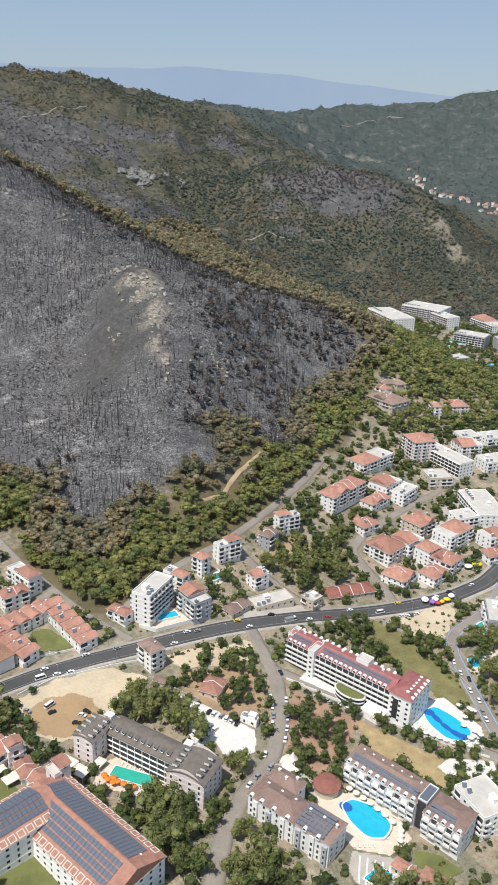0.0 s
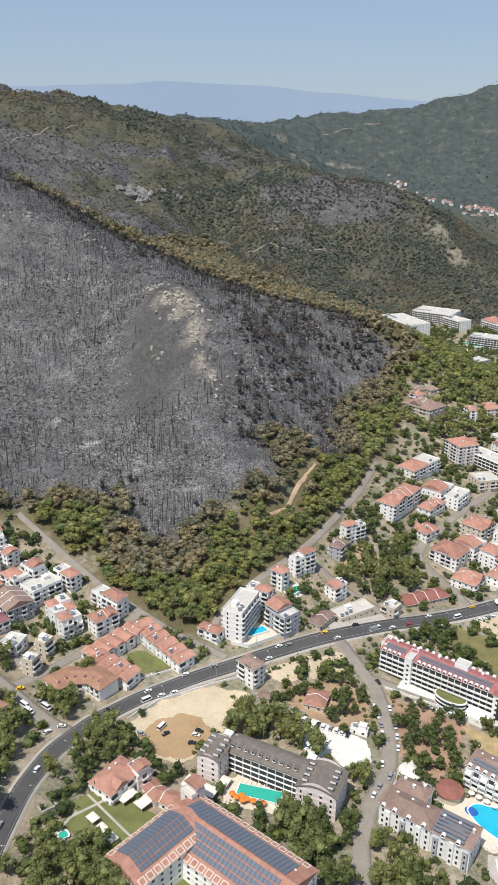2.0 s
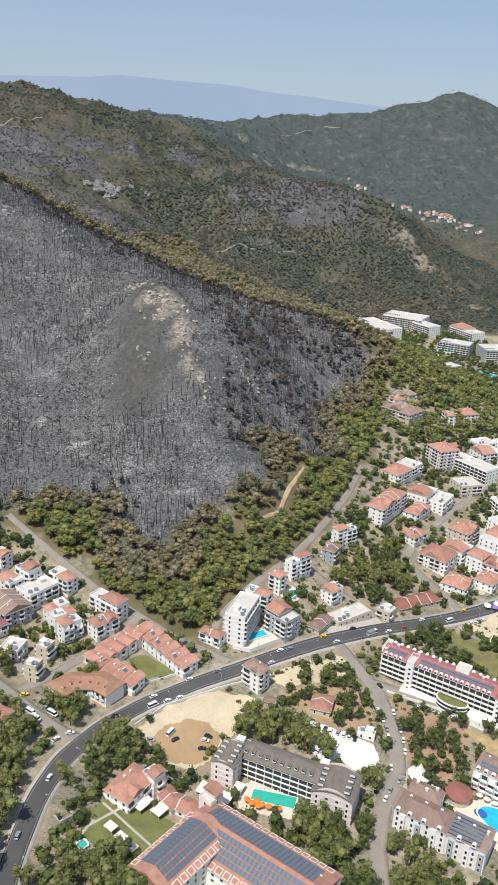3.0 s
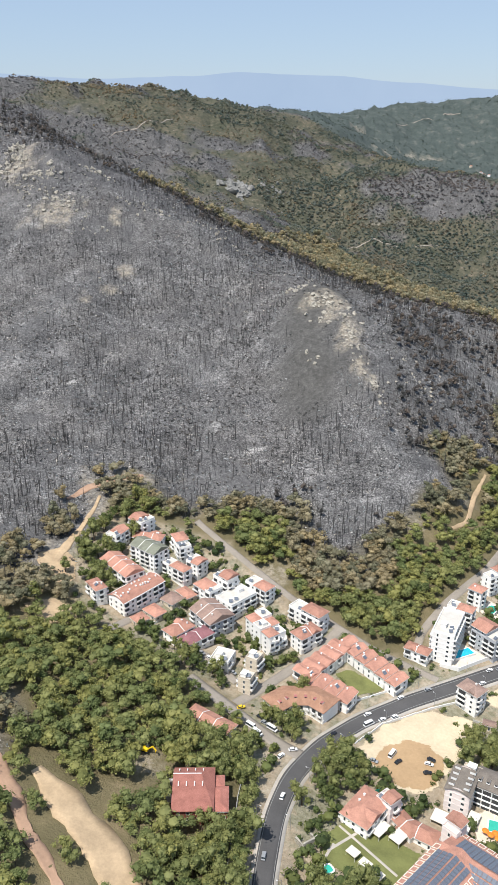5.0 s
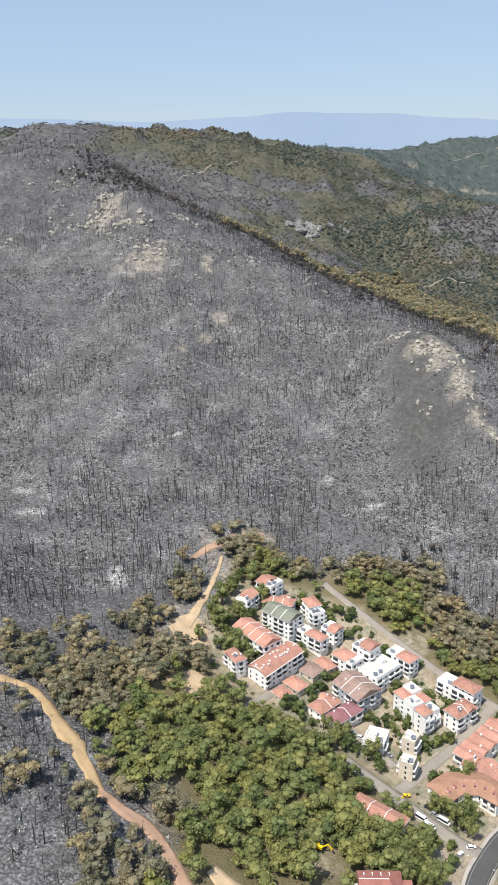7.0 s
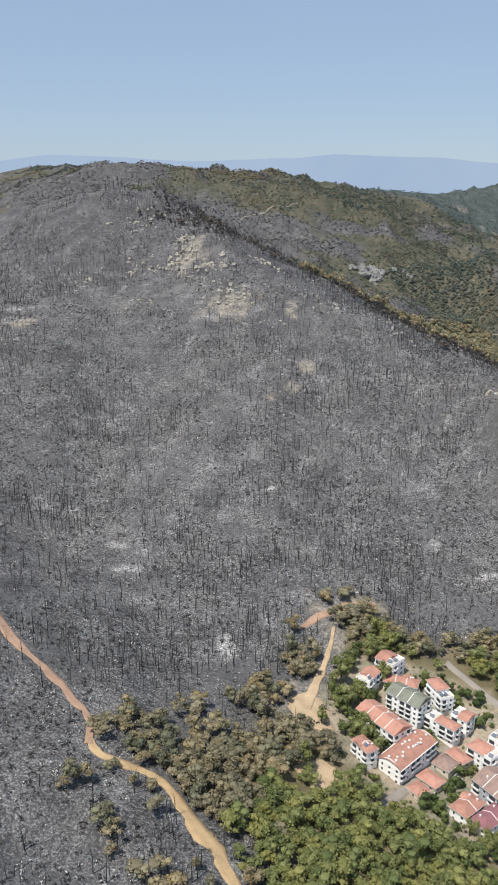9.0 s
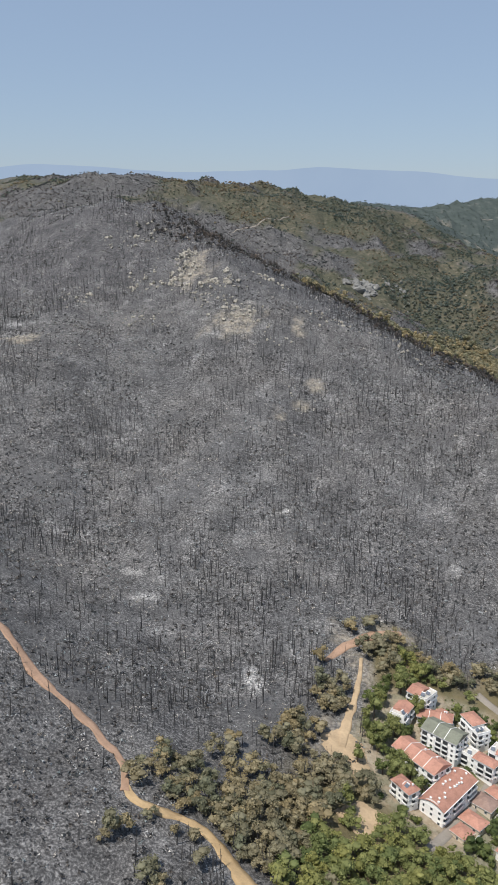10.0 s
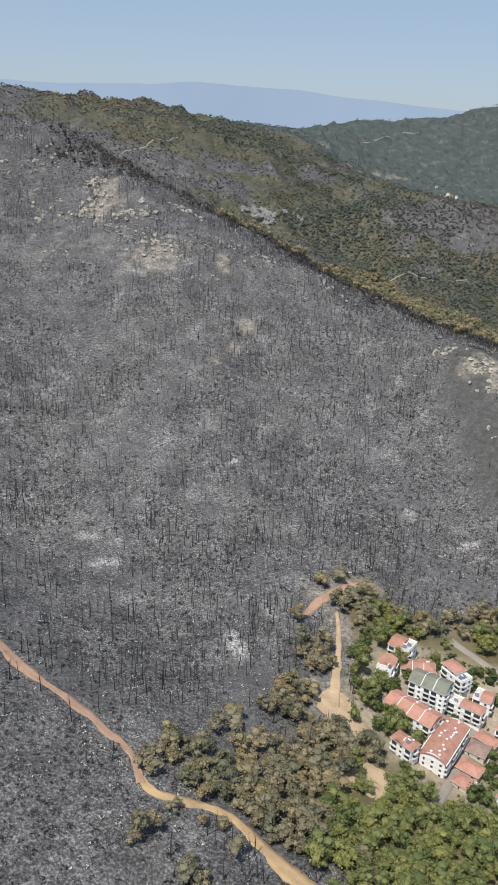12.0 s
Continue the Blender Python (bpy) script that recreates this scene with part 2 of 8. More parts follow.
hill(-600, 2300, 260, 78.0)
hill(200, 2300, 260, 112.7)
hill(0, 2500, 260, 86.6)
hill(600, 2500, 260, -21.7)
hill(1400, 2700, 260, 25.8)
hill(-400, 2700, 260, 87.8)
hill(-1500, 2760, 340, 157.8)
hill(-1240, 2760, 340, 170.2)
hill(-60, 2490, 90, 24.0)
hill(-1120, 2720, 150, -28.0)
hill(-505, 470, 80, 10.7)
hill(-590, 555, 80, 17.4)
hill(-420, 555, 80, -10.9)
hill(5, 640, 80, -12.2)
hill(90, 640, 80, 5.0)
hill(-590, 725, 80, -16.5)
hill(-420, 725, 80, 5.4)
hill(-505, 810, 80, -25.5)
hill(-80, 810, 80, 10.8)
hill(-335, 810, 80, 10.6)
hill(-420, 895, 80, -11.4)
hill(-165, 895, 80, -7.5)
hill(-335, 980, 80, 18.4)
hill(-590, 980, 80, 16.9)
hill(-505, 1065, 80, -14.1)
hill(-250, 1065, 80, 6.1)
hill(-250, 1150, 80, 33.7)
hill(-335, 1150, 80, 21.0)
hill(-165, 1235, 80, 11.9)
hill(5, 1235, 80, -9.8)
hill(-320, 1300, 150, 17.0)
hill(360, 1300, 150, 2.8)
hill(530, 1470, 150, -22.9)
hill(530, 1640, 150, -19.1)
hill(360, 1640, 150, -18.4)
hill(190, 1810, 150, -17.6)
hill(-150, 1810, 150, 14.3)
hill(530, 1810, 150, -23.6)
hill(-490, 1980, 150, -21.7)
hill(360, 1980, 150, 15.5)
hill(190, 1980, 150, 22.4)
hill(-320, 1980, 150, -18.6)
hill(20, 1980, 150, 32.8)
hill(-150, 1980, 150, 44.7)
hill(-490, 2150, 150, -10.7)
hill(190, 2150, 150, 15.4)
hill(-660, 2150, 150, -3.1)
hill(-1000, 2150, 150, 11.2)
hill(360, 2150, 150, 32.8)
hill(20, 2320, 150, -22.0)
hill(-150, 2320, 150, 27.5)
hill(-1000, 2320, 150, -9.9)
hill(-320, 2320, 150, 29.3)
hill(-500, 2400, 260, 9.3)
hill(-1000, 2400, 260, 33.1)
hill(-1000, 2490, 150, 25.2)
hill(-150, 2490, 150, -12.4)
hill(20, 2490, 150, -21.2)
hill(-300, 2900, 450, 45.1)
hill(-380, 3100, 280, 53.4)
hill(1140, 3100, 280, 14.6)
hill(0, 3100, 280, 68.8)
hill(-300, 3300, 450, 64.7)
hill(-700, 3300, 450, 31.6)
hill(100, 3300, 450, 49.8)
hill(0, 3400, 280, 39.2)
hill(1140, 3700, 280, 20.3)
hill(0, 3700, 280, 50.3)
hill(-300, 3700, 450, 55.1)
hill(760, 3700, 280, 13.5)
hill(1140, 4000, 280, 11.8)
hill(0, 4000, 280, 74.8)
hill(380, 4000, 280, -29.1)
hill(-380, 4000, 280, 16.0)
hill(-1500, 4100, 450, 20.9)
hill(-1100, 4100, 450, 16.6)
hill(-1900, 4100, 450, 18.3)
hill(-300, 4100, 450, 41.6)
hill(-700, 4100, 450, 20.2)
hill(100, 4100, 450, 54.4)
hill(1300, 4100, 450, 72.7)
hill(1700, 4100, 450, 43.4)
hill(1520, 4300, 280, 88.3)
hill(380, 4300, 280, 35.8)
hill(0, 4300, 280, 5.4)
hill(100, 4500, 450, 48.3)
hill(900, 4500, 450, 93.4)
hill(1300, 4500, 450, 113.1)
hill(-300, 4500, 450, 24.1)
hill(500, 4500, 450, 86.3)
hill(2100, 4500, 450, 23.7)
hill(-1100, 4500, 450, 27.4)
hill(-1500, 4500, 450, 29.5)
hill(-1900, 4500, 450, 23.1)
hill(1700, 4500, 450, 85.4)
hill(-700, 4500, 450, 22.9)
hill(1520, 4600, 280, 137.5)
hill(1140, 4600, 280, 43.1)
hill(760, 4600, 280, 62.2)
hill(380, 4600, 280, 80.8)
hill(-760, 4600, 280, 14.0)
hill(-1140, 4600, 280, 16.2)
hill(-1900, 4600, 280, 13.7)
hill(-1520, 4600, 280, 17.2)
hill(1520, 4900, 280, 44.0)
hill(-1520, 4900, 280, 12.6)


CREST = [(-490, 1190), (-390, 960), (-235, 965), (-118, 842), (-80, 742), (-74, 668), (-60, 560)]


def segment_distance(line, x, y):
    best = np.full(np.broadcast(x, y).shape, 1e9)
    for (x1, y1), (x2, y2) in zip(line[:-1], line[1:]):
        dx, dy = x2 - x1, y2 - y1
        t = np.clip(((x - x1) * dx + (y - y1) * dy) / (dx * dx + dy * dy), 0, 1)
        best = np.minimum(best, np.hypot(x - x1 - t * dx, y - y1 - t * dy))
    return best


def land(x, y):
    """Height of the smooth ground."""
    z = 3.9 + np.zeros(np.broadcast(np.asarray(x, float), np.asarray(y, float)).shape)
    for a, b, r, h in HILLS:
        z = z + h * np.exp(-((x - a) ** 2 + (y - b) ** 2) / (2.0 * r * r))
    return z + 16.0 * np.exp(-segment_distance(CREST, np.asarray(x, float), np.asarray(y, float)) / 55.0)


TABLE = np.random.RandomState(5).rand(256, 256)


def rough_field(x, y, size, octaves=4):
    """Smooth fractal noise, 0 to 1, in plan."""
    x, y = np.asarray(x, float), np.asarray(y, float)
    total, amp, norm = 0.0, 1.0, 0.0
    for k in range(octaves):
        u, v = x / size * 2 ** k + 17.3 * k, y / size * 2 ** k + 5.1 * k
        i, j = np.floor(u).astype(int), np.floor(v).astype(int)
        f, g = u - i, v - j
        f, g = f * f * (3 - 2 * f), g * g * (3 - 2 * g)
        a, b = TABLE[i % 256, j % 256], TABLE[(i + 1) % 256, j % 256]
        c, d = TABLE[i % 256, (j + 1) % 256], TABLE[(i + 1) % 256, (j + 1) % 256]
        total = total + amp * ((a * (1 - f) + b * f) * (1 - g) + (c * (1 - f) + d * f) * g)
        norm, amp = norm + amp, amp * 0.5
    return total / norm


def inside(poly, x, y):
    x, y = np.asarray(x, float), np.asarray(y, float)
    r = np.zeros(np.broadcast(x, y).shape, bool)
    n = len(poly)
    for k in range(n):
        (x1, y1), (x2, y2) = poly[k], poly[(k + 1) % n]
        if y1 != y2:
            r ^= ((y1 > y) != (y2 > y)) & (x < (x2 - x1) * (y - y1) / (y2 - y1) + x1)
    return r


def edge_distance(poly, x, y):
    x, y = np.asarray(x, float), np.asarray(y, float)
    best = np.full(np.broadcast(x, y).shape, 1e9)
    n = len(poly)
    for k in range(n):
        (x1, y1), (x2, y2) = poly[k], poly[(k + 1) % n]
        dx, dy = x2 - x1, y2 - y1
        t = np.clip(((x - x1) * dx + (y - y1) * dy) / (dx * dx + dy * dy + 1e-9), 0, 1)
        best = np.minimum(best, np.hypot(x - x1 - t * dx, y - y1 - t * dy))
    return np.where(inside(poly, x, y), best, -best)


# outlines in plan
BURNT = [(-262, 170), (-284, 262), (-312, 296), (-346, 340), (-374, 352), (-384, 381), (-350, 390), (-328, 432), (-296, 475), (-293, 517), (-262, 555), (-233, 539),
         (-206, 516), (-169, 531), (-130, 521), (-134, 485), (-111, 462), (-85, 464), (-70, 493), (-42, 513), (-8, 543), (-16, 577),
         (-33, 606), (4, 603), (37, 609), (68, 719), (114, 814), (143, 845), (125, 880), (72, 925), (25, 970), (-45, 1022),
         (-130, 1065), (-200, 1085), (-280, 1110), (-380, 1215), (-494, 1250), (-624, 1300), (-806, 1326), (-1040, 1300), (-1040, 200), (-520, 150), (-320, 150)]
TOWN = [(-266, 413), (-280, 448), (-260, 500), (-214, 500), (-178, 485), (-134, 437), (-90, 396), (-58, 390), (-58, 412), (-26, 448),
        (16, 500), (56, 572), (91, 650), (124, 728), (156, 832), (195, 988), (182, 1144), (234, 1209), (460, 1209), (700, 910), (900, 0),
        (78, 0), (-78, 130), (-162, 195), (-166, 234), (-156, 292), (-162, 344), (-208, 377), (-247, 396)]
GROVE = [(124, 728), (169, 708), (260, 754), (330, 880), (273, 1040), (195, 1105), (169, 910)]
FARBURN = [(40, 1790), (110, 1850), (200, 1862), (270, 1842), (345, 1705), (300, 1640), (240, 1632), (160, 1660), (90, 1715)]
RIDGELINE = [(-520, 1185), (-430, 1092), (-350, 1092), (-268, 1088), (-169, 1052), (-109, 1036), (-53, 1048), (15, 1026), (73, 932), (115, 876)]
SHOULDER = [(-147, 702), (-133, 768), (-108, 818), (-81, 792), (-77, 690), (-74, 645), (-95, 632), (-120, 640), (-140, 662)]
PINEWOOD = [(-262, 405), (-247, 392), (-208, 372), (-166, 340), (-160, 292), (-170, 234), (-170, 100), (-330, 100), (-262, 240), (-266, 300), (-300, 330)]


def fire_edge(x, y):
    """1 where the fire killed every tree, 0 where crowns are left."""
    return np.clip((edge_distance(BURNT, x, y) + (rough_field(x, y, 40.0) - 0.5) * 46.0) / 16.0 + 0.5, 0, 1)


def burn_amount(x, y):
    # the ground fire ran further under the scorched trees above the track
    d = edge_distance(BURNT, x, y) + (rough_field(x, y, 40.0) - 0.5) * 46.0
    near = np.clip((d + np.where(x < -262, 34.0, 0.0)) / 22.0 + 0.5, 0, 1)
    far = np.clip((edge_distance(FARBURN, x, y) + (rough_field(x, y, 60.0) - 0.5) * 150.0) / 50.0 + 0.4, 0, 1) * 0.9
    # light burns in strips over the long hill behind
    strip = np.clip((rough_field(x + 300, y * 1.3, 130.0, 5) - 0.43 - 0.15 * np.clip((x + 350.0) / 450.0, 0, 1)) * 8.0, 0, 0.9) * (y > 1060) * (x < 160) * (y < 2700)
    return np.maximum(np.maximum(near, far), strip)


def shoulder_amount(x, y):
    """The bare shoulder of the spur, where burnt grass left no trunks."""
    return np.clip((edge_distance(SHOULDER, x, y) + (rough_field(x, y, 30.0) - 0.5) * 70.0) / 40.0 + 0.4, 0, 1)


def town_amount(x, y):
    return np.clip((edge_distance(TOWN, x, y) + (rough_field(x, y, 25.0) - 0.5) * 10.0) / 6.0 + 0.5, 0, 1)


def axis(stops):
    out = []
    for a, b, step in stops:
        out += list(np.arange(a, b, step))
    return np.array(out + [stops[-1][1]])


XS = axis([(-4200, -1200, 75), (-1200, -640, 14), (-640, 420, 5.5), (420, 1200, 15), (1200, 4200, 60)])
YS = axis([(-1200, 150, 50), (150, 1100, 5.5), (1100, 1700, 11), (1700, 3000, 20), (3000, 4860, 45)])


def ground_z(x, y):
    """Height of the ground with its small roughness on the hills."""
    wild = 1.0 - np.clip((edge_distance(TOWN, x, y) + 25.0) / 20.0, 0, 1)
    gully = (np.abs(rough_field(x + 500, y * 0.45, 75.0, 3) - 0.5) - 0.12) * 22.0 * np.clip((np.asarray(y) - 480) / 100, 0, 1)
    rough = (rough_field(x, y, 30.0, 5) - 0.5) * 9.0 + gully + ((rough_field(x + 900, y, 160.0, 3) - 0.5) * 14.0 - np.abs(rough_field(x + 300, y + 77, 260.0, 4) - 0.5) * 70.0 + 8.0 - np.abs(rough_field(x * 1.2 + 800, y * 0.7, 130.0, 3) - 0.5) * 75.0 + 10.0) * np.clip((np.asarray(y) - 1050) / 300, 0, 1)
    return land(x, y) + wild * rough - 13.0 * np.clip((np.asarray(y) - 1700) / 400, 0, 1)


def grid_object(name, xs, ys, zs, mat, attributes=()):
    nx, ny = len(xs), len(ys)
    gx, gy = np.meshgrid(xs, ys)
    co = np.stack([gx, gy, zs], -1).reshape(-1, 3)
    i = np.arange(nx * ny).reshape(ny, nx)
    quads = np.stack([i[:-1, :-1], i[:-1, 1:], i[1:, 1:], i[1:, :-1]], -1).reshape(-1, 4)
    return array_object(name, co, quads, mat, attributes)


def array_object(name, co, faces, mat, attributes=(), smooth=True):
    """A mesh from arrays of corners and of faces; a quad that repeats its last corner is a triangle."""
    me = bpy.data.meshes.new(name)
    n, k = faces.shape
    me.vertices.add(len(co))
    me.vertices.foreach_set("co", np.ascontiguousarray(co, np.float32).ravel())
    used = np.ones((n, k), bool)
    if k == 4:
        used[:, 3] = faces[:, 3] != faces[:, 2]
    me.loops.add(int(used.sum()))
    me.loops.foreach_set("vertex_index", np.ascontiguousarray(faces[used], np.int32))
    me.polygons.add(n)
    me.polygons.foreach_set("loop_start", np.concatenate([[0], np.cumsum(used.sum(1))[:-1]]).astype(np.int32))
    me.polygons.foreach_set("use_smooth", np.full(n, smooth))
    for key, values in attributes:
        me.attributes.new(key, "FLOAT", "POINT").data.foreach_set("value", np.ascontiguousarray(values, np.float32).ravel())
    me.materials.append(mat)
    me.update(calc_edges=True)
    me.validate()
    return new(name, me)


def ground_material():
    m, nt, b = material("ground", 0.95, 0.0, 0.1)
    big, mid, fine = noise_tex(nt, 0.010, 6.0), noise_tex(nt, 0.045, 8.0, 0.7), noise_tex(nt, 0.42, 6.0, 0.75)
    litter = ramp(nt, mid, [(0.3, (0.11, 0.098, 0.052)), (0.55, (0.18, 0.15, 0.085)), (0.78, (0.36, 0.28, 0.18))])
    scrub = ramp(nt, noise_tex(nt, 0.09, 8.0, 0.8), [(0.34, (0.058, 0.062, 0.046)), (0.47, (0.084, 0.086, 0.062)), (0.56, (0.125, 0.115, 0.085)), (0.64, (0.19, 0.165, 0.13)), (0.76, (0.40, 0.365, 0.31))])
    # scrub ground tones lifted as well to take in that haze
    scrub = mix(nt, 1.0, scrub, ramp(nt, noise_tex(nt, 0.011, 5.0, 0.65), [(0.38, (0.72, 0.76, 0.73)), (0.5, (0.92, 0.92, 0.90)), (0.62, (1.08, 1.02, 0.97))]), "MULTIPLY")
    wild = mix(nt, attribute(nt, "scrub"), litter, scrub)
    # far ground colour has distance haze painted in, blended in with y
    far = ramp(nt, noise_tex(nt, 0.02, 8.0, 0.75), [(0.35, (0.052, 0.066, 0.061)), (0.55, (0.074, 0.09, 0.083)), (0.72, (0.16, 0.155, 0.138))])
    wild = mix(nt, attribute(nt, "haze_tint"), wild, far)
    ash = ramp(nt, mid, [(0.28, (0.066, 0.065, 0.065)), (0.45, (0.102, 0.100, 0.099)), (0.58, (0.147, 0.144, 0.142)), (0.72, (0.265, 0.26, 0.255))])
    ash = mix(nt, attribute(nt, "pale"), ash, (0.40, 0.39, 0.375))
    ash = mix(nt, 1.0, ash, ramp(nt, noise_tex(nt, 0.02, 5.0, 0.6), [(0.33, (0.80, 0.80, 0.81)), (0.5, (1.0, 1.0, 1.0)), (0.68, (1.16, 1.15, 1.13))]), "MULTIPLY")
    ash = mix(nt, ramp(nt, big, [(0.47, (0, 0, 0)), (0.58, (0.4, 0.4, 0.4))]), ash, (0.112, 0.106, 0.102))
    grit = noise_tex(nt, 0.85, 3.0, 0.7)
    ash = mix(nt, 1.0, ash, ramp(nt, fine, [(0.36, (0.62, 0.62, 0.63)), (0.5, (1.0, 1.0, 1.0)), (0.64, (1.5, 1.49, 1.48))]), "MULTIPLY")
    ash = mix(nt, 1.0, ash, ramp(nt, grit, [(0.38, (0.58, 0.58, 0.59)), (0.5, (0.98, 0.98, 0.98)), (0.62, (1.95, 1.94, 1.92))]), "MULTIPLY")
    # hollows where the ash lies deep and even
    deep = ramp(nt, noise_tex(nt, 0.017, 6.0, 0.6), [(0.52, (0, 0, 0)), (0.62, (0.6, 0.6, 0.6))])
    ash = mix(nt, deep, ash, ramp(nt, fine, [(0.34, (0.085, 0.084, 0.085)), (0.66, (0.15, 0.148, 0.148))]))
    sward = ramp(nt, noise_tex(nt, 0.25, 6.0, 0.7), [(0.35, (0.062, 0.060, 0.056)), (0.55, (0.098, 0.095, 0.089)), (0.72, (0.165, 0.158, 0.146))])
    ash = mix(nt, attribute(nt, "sward"), ash, sward)
    dry = ramp(nt, noise_tex(nt, 0.06, 6.0, 0.7), [(0.3, (0.19, 0.14, 0.085)), (0.45, (0.36, 0.26, 0.155)), (0.58, (0.44, 0.345, 0.23)), (0.7, (0.52, 0.46, 0.37))])
    dry = mix(nt, ramp(nt, noise_tex(nt, 0.05, 6.0, 0.65), [(0.47, (0, 0, 0)), (0.56, (0.9, 0.9, 0.9))]), dry, (0.11, 0.125, 0.05))
    dry = mix(nt, 0.5, dry, ramp(nt, fine, [(0.3, (0.16, 0.14, 0.10)), (0.7, (0.55, 0.50, 0.42))]))
    old = ramp(nt, mid, [(0.3, (0.060, 0.060, 0.062)), (0.55, (0.098, 0.096, 0.098)), (0.75, (0.19, 0.184, 0.182))])
    ash = mix(nt, attribute(nt, "scrub"), ash, mix(nt, 1.0, old, ramp(nt, grit, [(0.38, (0.5, 0.5, 0.5)), (0.5, (1.0, 1.0, 1.0)), (0.64, (2.6, 2.55, 2.5))]), "MULTIPLY"))
    c = mix(nt, attribute(nt, "burnt"), wild, ash)
    c = mix(nt, attribute(nt, "town"), c, dry)
    patchy = maths(nt, "MULTIPLY", attribute(nt, "bare"), ramp(nt, noise_tex(nt, 0.17, 6.0, 0.75), [(0.42, (0.15, 0.15, 0.15)), (0.58, (1, 1, 1))]))
    c = mix(nt, patchy, c, ramp(nt, fine, [(0.34, (0.18, 0.15, 0.115)), (0.60, (0.44, 0.39, 0.31))]))
    nt.links.new(c, b.inputs["Base Color"])
    bump(nt, b, maths(nt, "ADD", fine, grit), 0.8, 1.1)
    return m


GX, GY = np.meshgrid(XS, YS)
BURN_GRID = burn_amount(GX, GY)
TOWN_GRID = town_amount(GX, GY)


def spot(x, y, cx, cy, rx, ry, a=0.0):
    """A ragged bare patch in plan, 0 to 1."""
    c, s = math.cos(radians(a)), math.sin(radians(a))
    u, v = ((x - cx) * c + (y - cy) * s) / rx, (-(x - cx) * s + (y - cy) * c) / ry
    return np.clip((1.2 - np.hypot(u, v) + (rough_field(x, y, 11.0, 5) - 0.5) * 2.6) * 1.6, 0, 1)


BARE_SPOTS = [(-100, 770, 18, 30, 35), (-78, 715, 10, 26, 0), (-66, 655, 7, 34, 20), (-303, 872, 10, 9, 0), (-318, 840, 8, 9, 0), (-337, 812, 8, 8, 0),
              (-394, 945, 26, 18, 0), (-245, 547, 26, 8, 15), (-270, 510, 8, 34, 20), (-282, 450, 14, 18, 0), (-272, 397, 11, 9, 0), (-146, 461, 9, 7, 0), (-49, 504, 7, 5, 0), (-204, 293, 6, 9, 30), (-620, 880, 14, 10, 0), (-455, 1030, 20, 26, 0), (-330, 945, 8, 8, 0),
              (240, 3900, 34, 60, 0), (268, 3290, 20, 60, 30), (490, 3730, 90, 30, 0), (388, 1630, 20, 40, 0), (404, 1540, 16, 34, 0), (440, 1350, 16, 10, 0), (180, 1150, 8, 12, 0), (-120, 1620, 40, 4, 10), (60, 1660, 30, 4, -15)]


PALE_SPOTS = [(-194, 635, 4, 6, 0), (-417, 560, 9, 5, 20), (-327, 687, 4, 2, 30), (-335, 483, 4, 12, 10), (-160, 595, 7, 4, 0), (-130, 585, 5, 4, 0), (-430, 585, 6, 4, 0)]


def bare_amount(x, y):
    out = np.zeros(np.broadcast(x, y).shape)
    for s in BARE_SPOTS:
        out = np.maximum(out, spot(x, y, *s))
    return out


# beyond y 2500 the ground colour turns to the painted haze
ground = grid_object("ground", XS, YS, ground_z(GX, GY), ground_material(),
                     (("burnt", BURN_GRID), ("town", TOWN_GRID), ("scrub", np.clip((GY - 950) / 120, 0, 1)), ("haze_tint", np.clip((GY - 2500) / 600, 0, 1)), ("bare", bare_amount(GX, GY) * 0.8),
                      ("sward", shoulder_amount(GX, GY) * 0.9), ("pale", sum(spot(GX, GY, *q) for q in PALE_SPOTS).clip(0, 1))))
tagged(ground, "hilly ground with grey ash, dry earth and forest floor", "ground", kind="structure")


def far_mountains():
    """The mountain range across the bay, a glowing backdrop with haze in its colour."""
    xs = np.arange(-4200, 4300, 60.0)
    top = 500 + 60 * np.exp(-((xs + 200) / 700.0) ** 2) + 50 * np.exp(-((xs + 1900) / 600.0) ** 2) - 30 * np.exp(-((xs - 1100) / 500.0) ** 2) + (rough_field(xs, xs * 0, 500.0, 4) - 0.5) * 50
    co, n = [], len(xs)
    for k, h in ((0, 0.0), (1, 0.5), (2, 1.0)):
        co.append(np.stack([xs, np.full(n, 4870.0 - (2 - k) * 20), -60 + (top + 60) * h], -1))
    i = np.arange(3 * n).reshape(3, n)
    quads = np.stack([i[:-1, :-1], i[:-1, 1:], i[1:, 1:], i[1:, :-1]], -1).reshape(-1, 4)
    m, nt, b = material("far_haze_glow", 1.0)
    # emission stands in for hazy daylight; the range takes no sun or shade
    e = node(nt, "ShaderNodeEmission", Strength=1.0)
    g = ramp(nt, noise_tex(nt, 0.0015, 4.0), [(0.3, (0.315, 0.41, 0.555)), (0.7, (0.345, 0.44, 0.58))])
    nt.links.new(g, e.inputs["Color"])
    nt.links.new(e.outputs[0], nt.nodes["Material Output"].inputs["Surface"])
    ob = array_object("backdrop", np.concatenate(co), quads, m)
    tagged(ob, "pale blue backdrop of far mountains, haze painted into its glow", "mountains", kind="structure")


far_mountains()


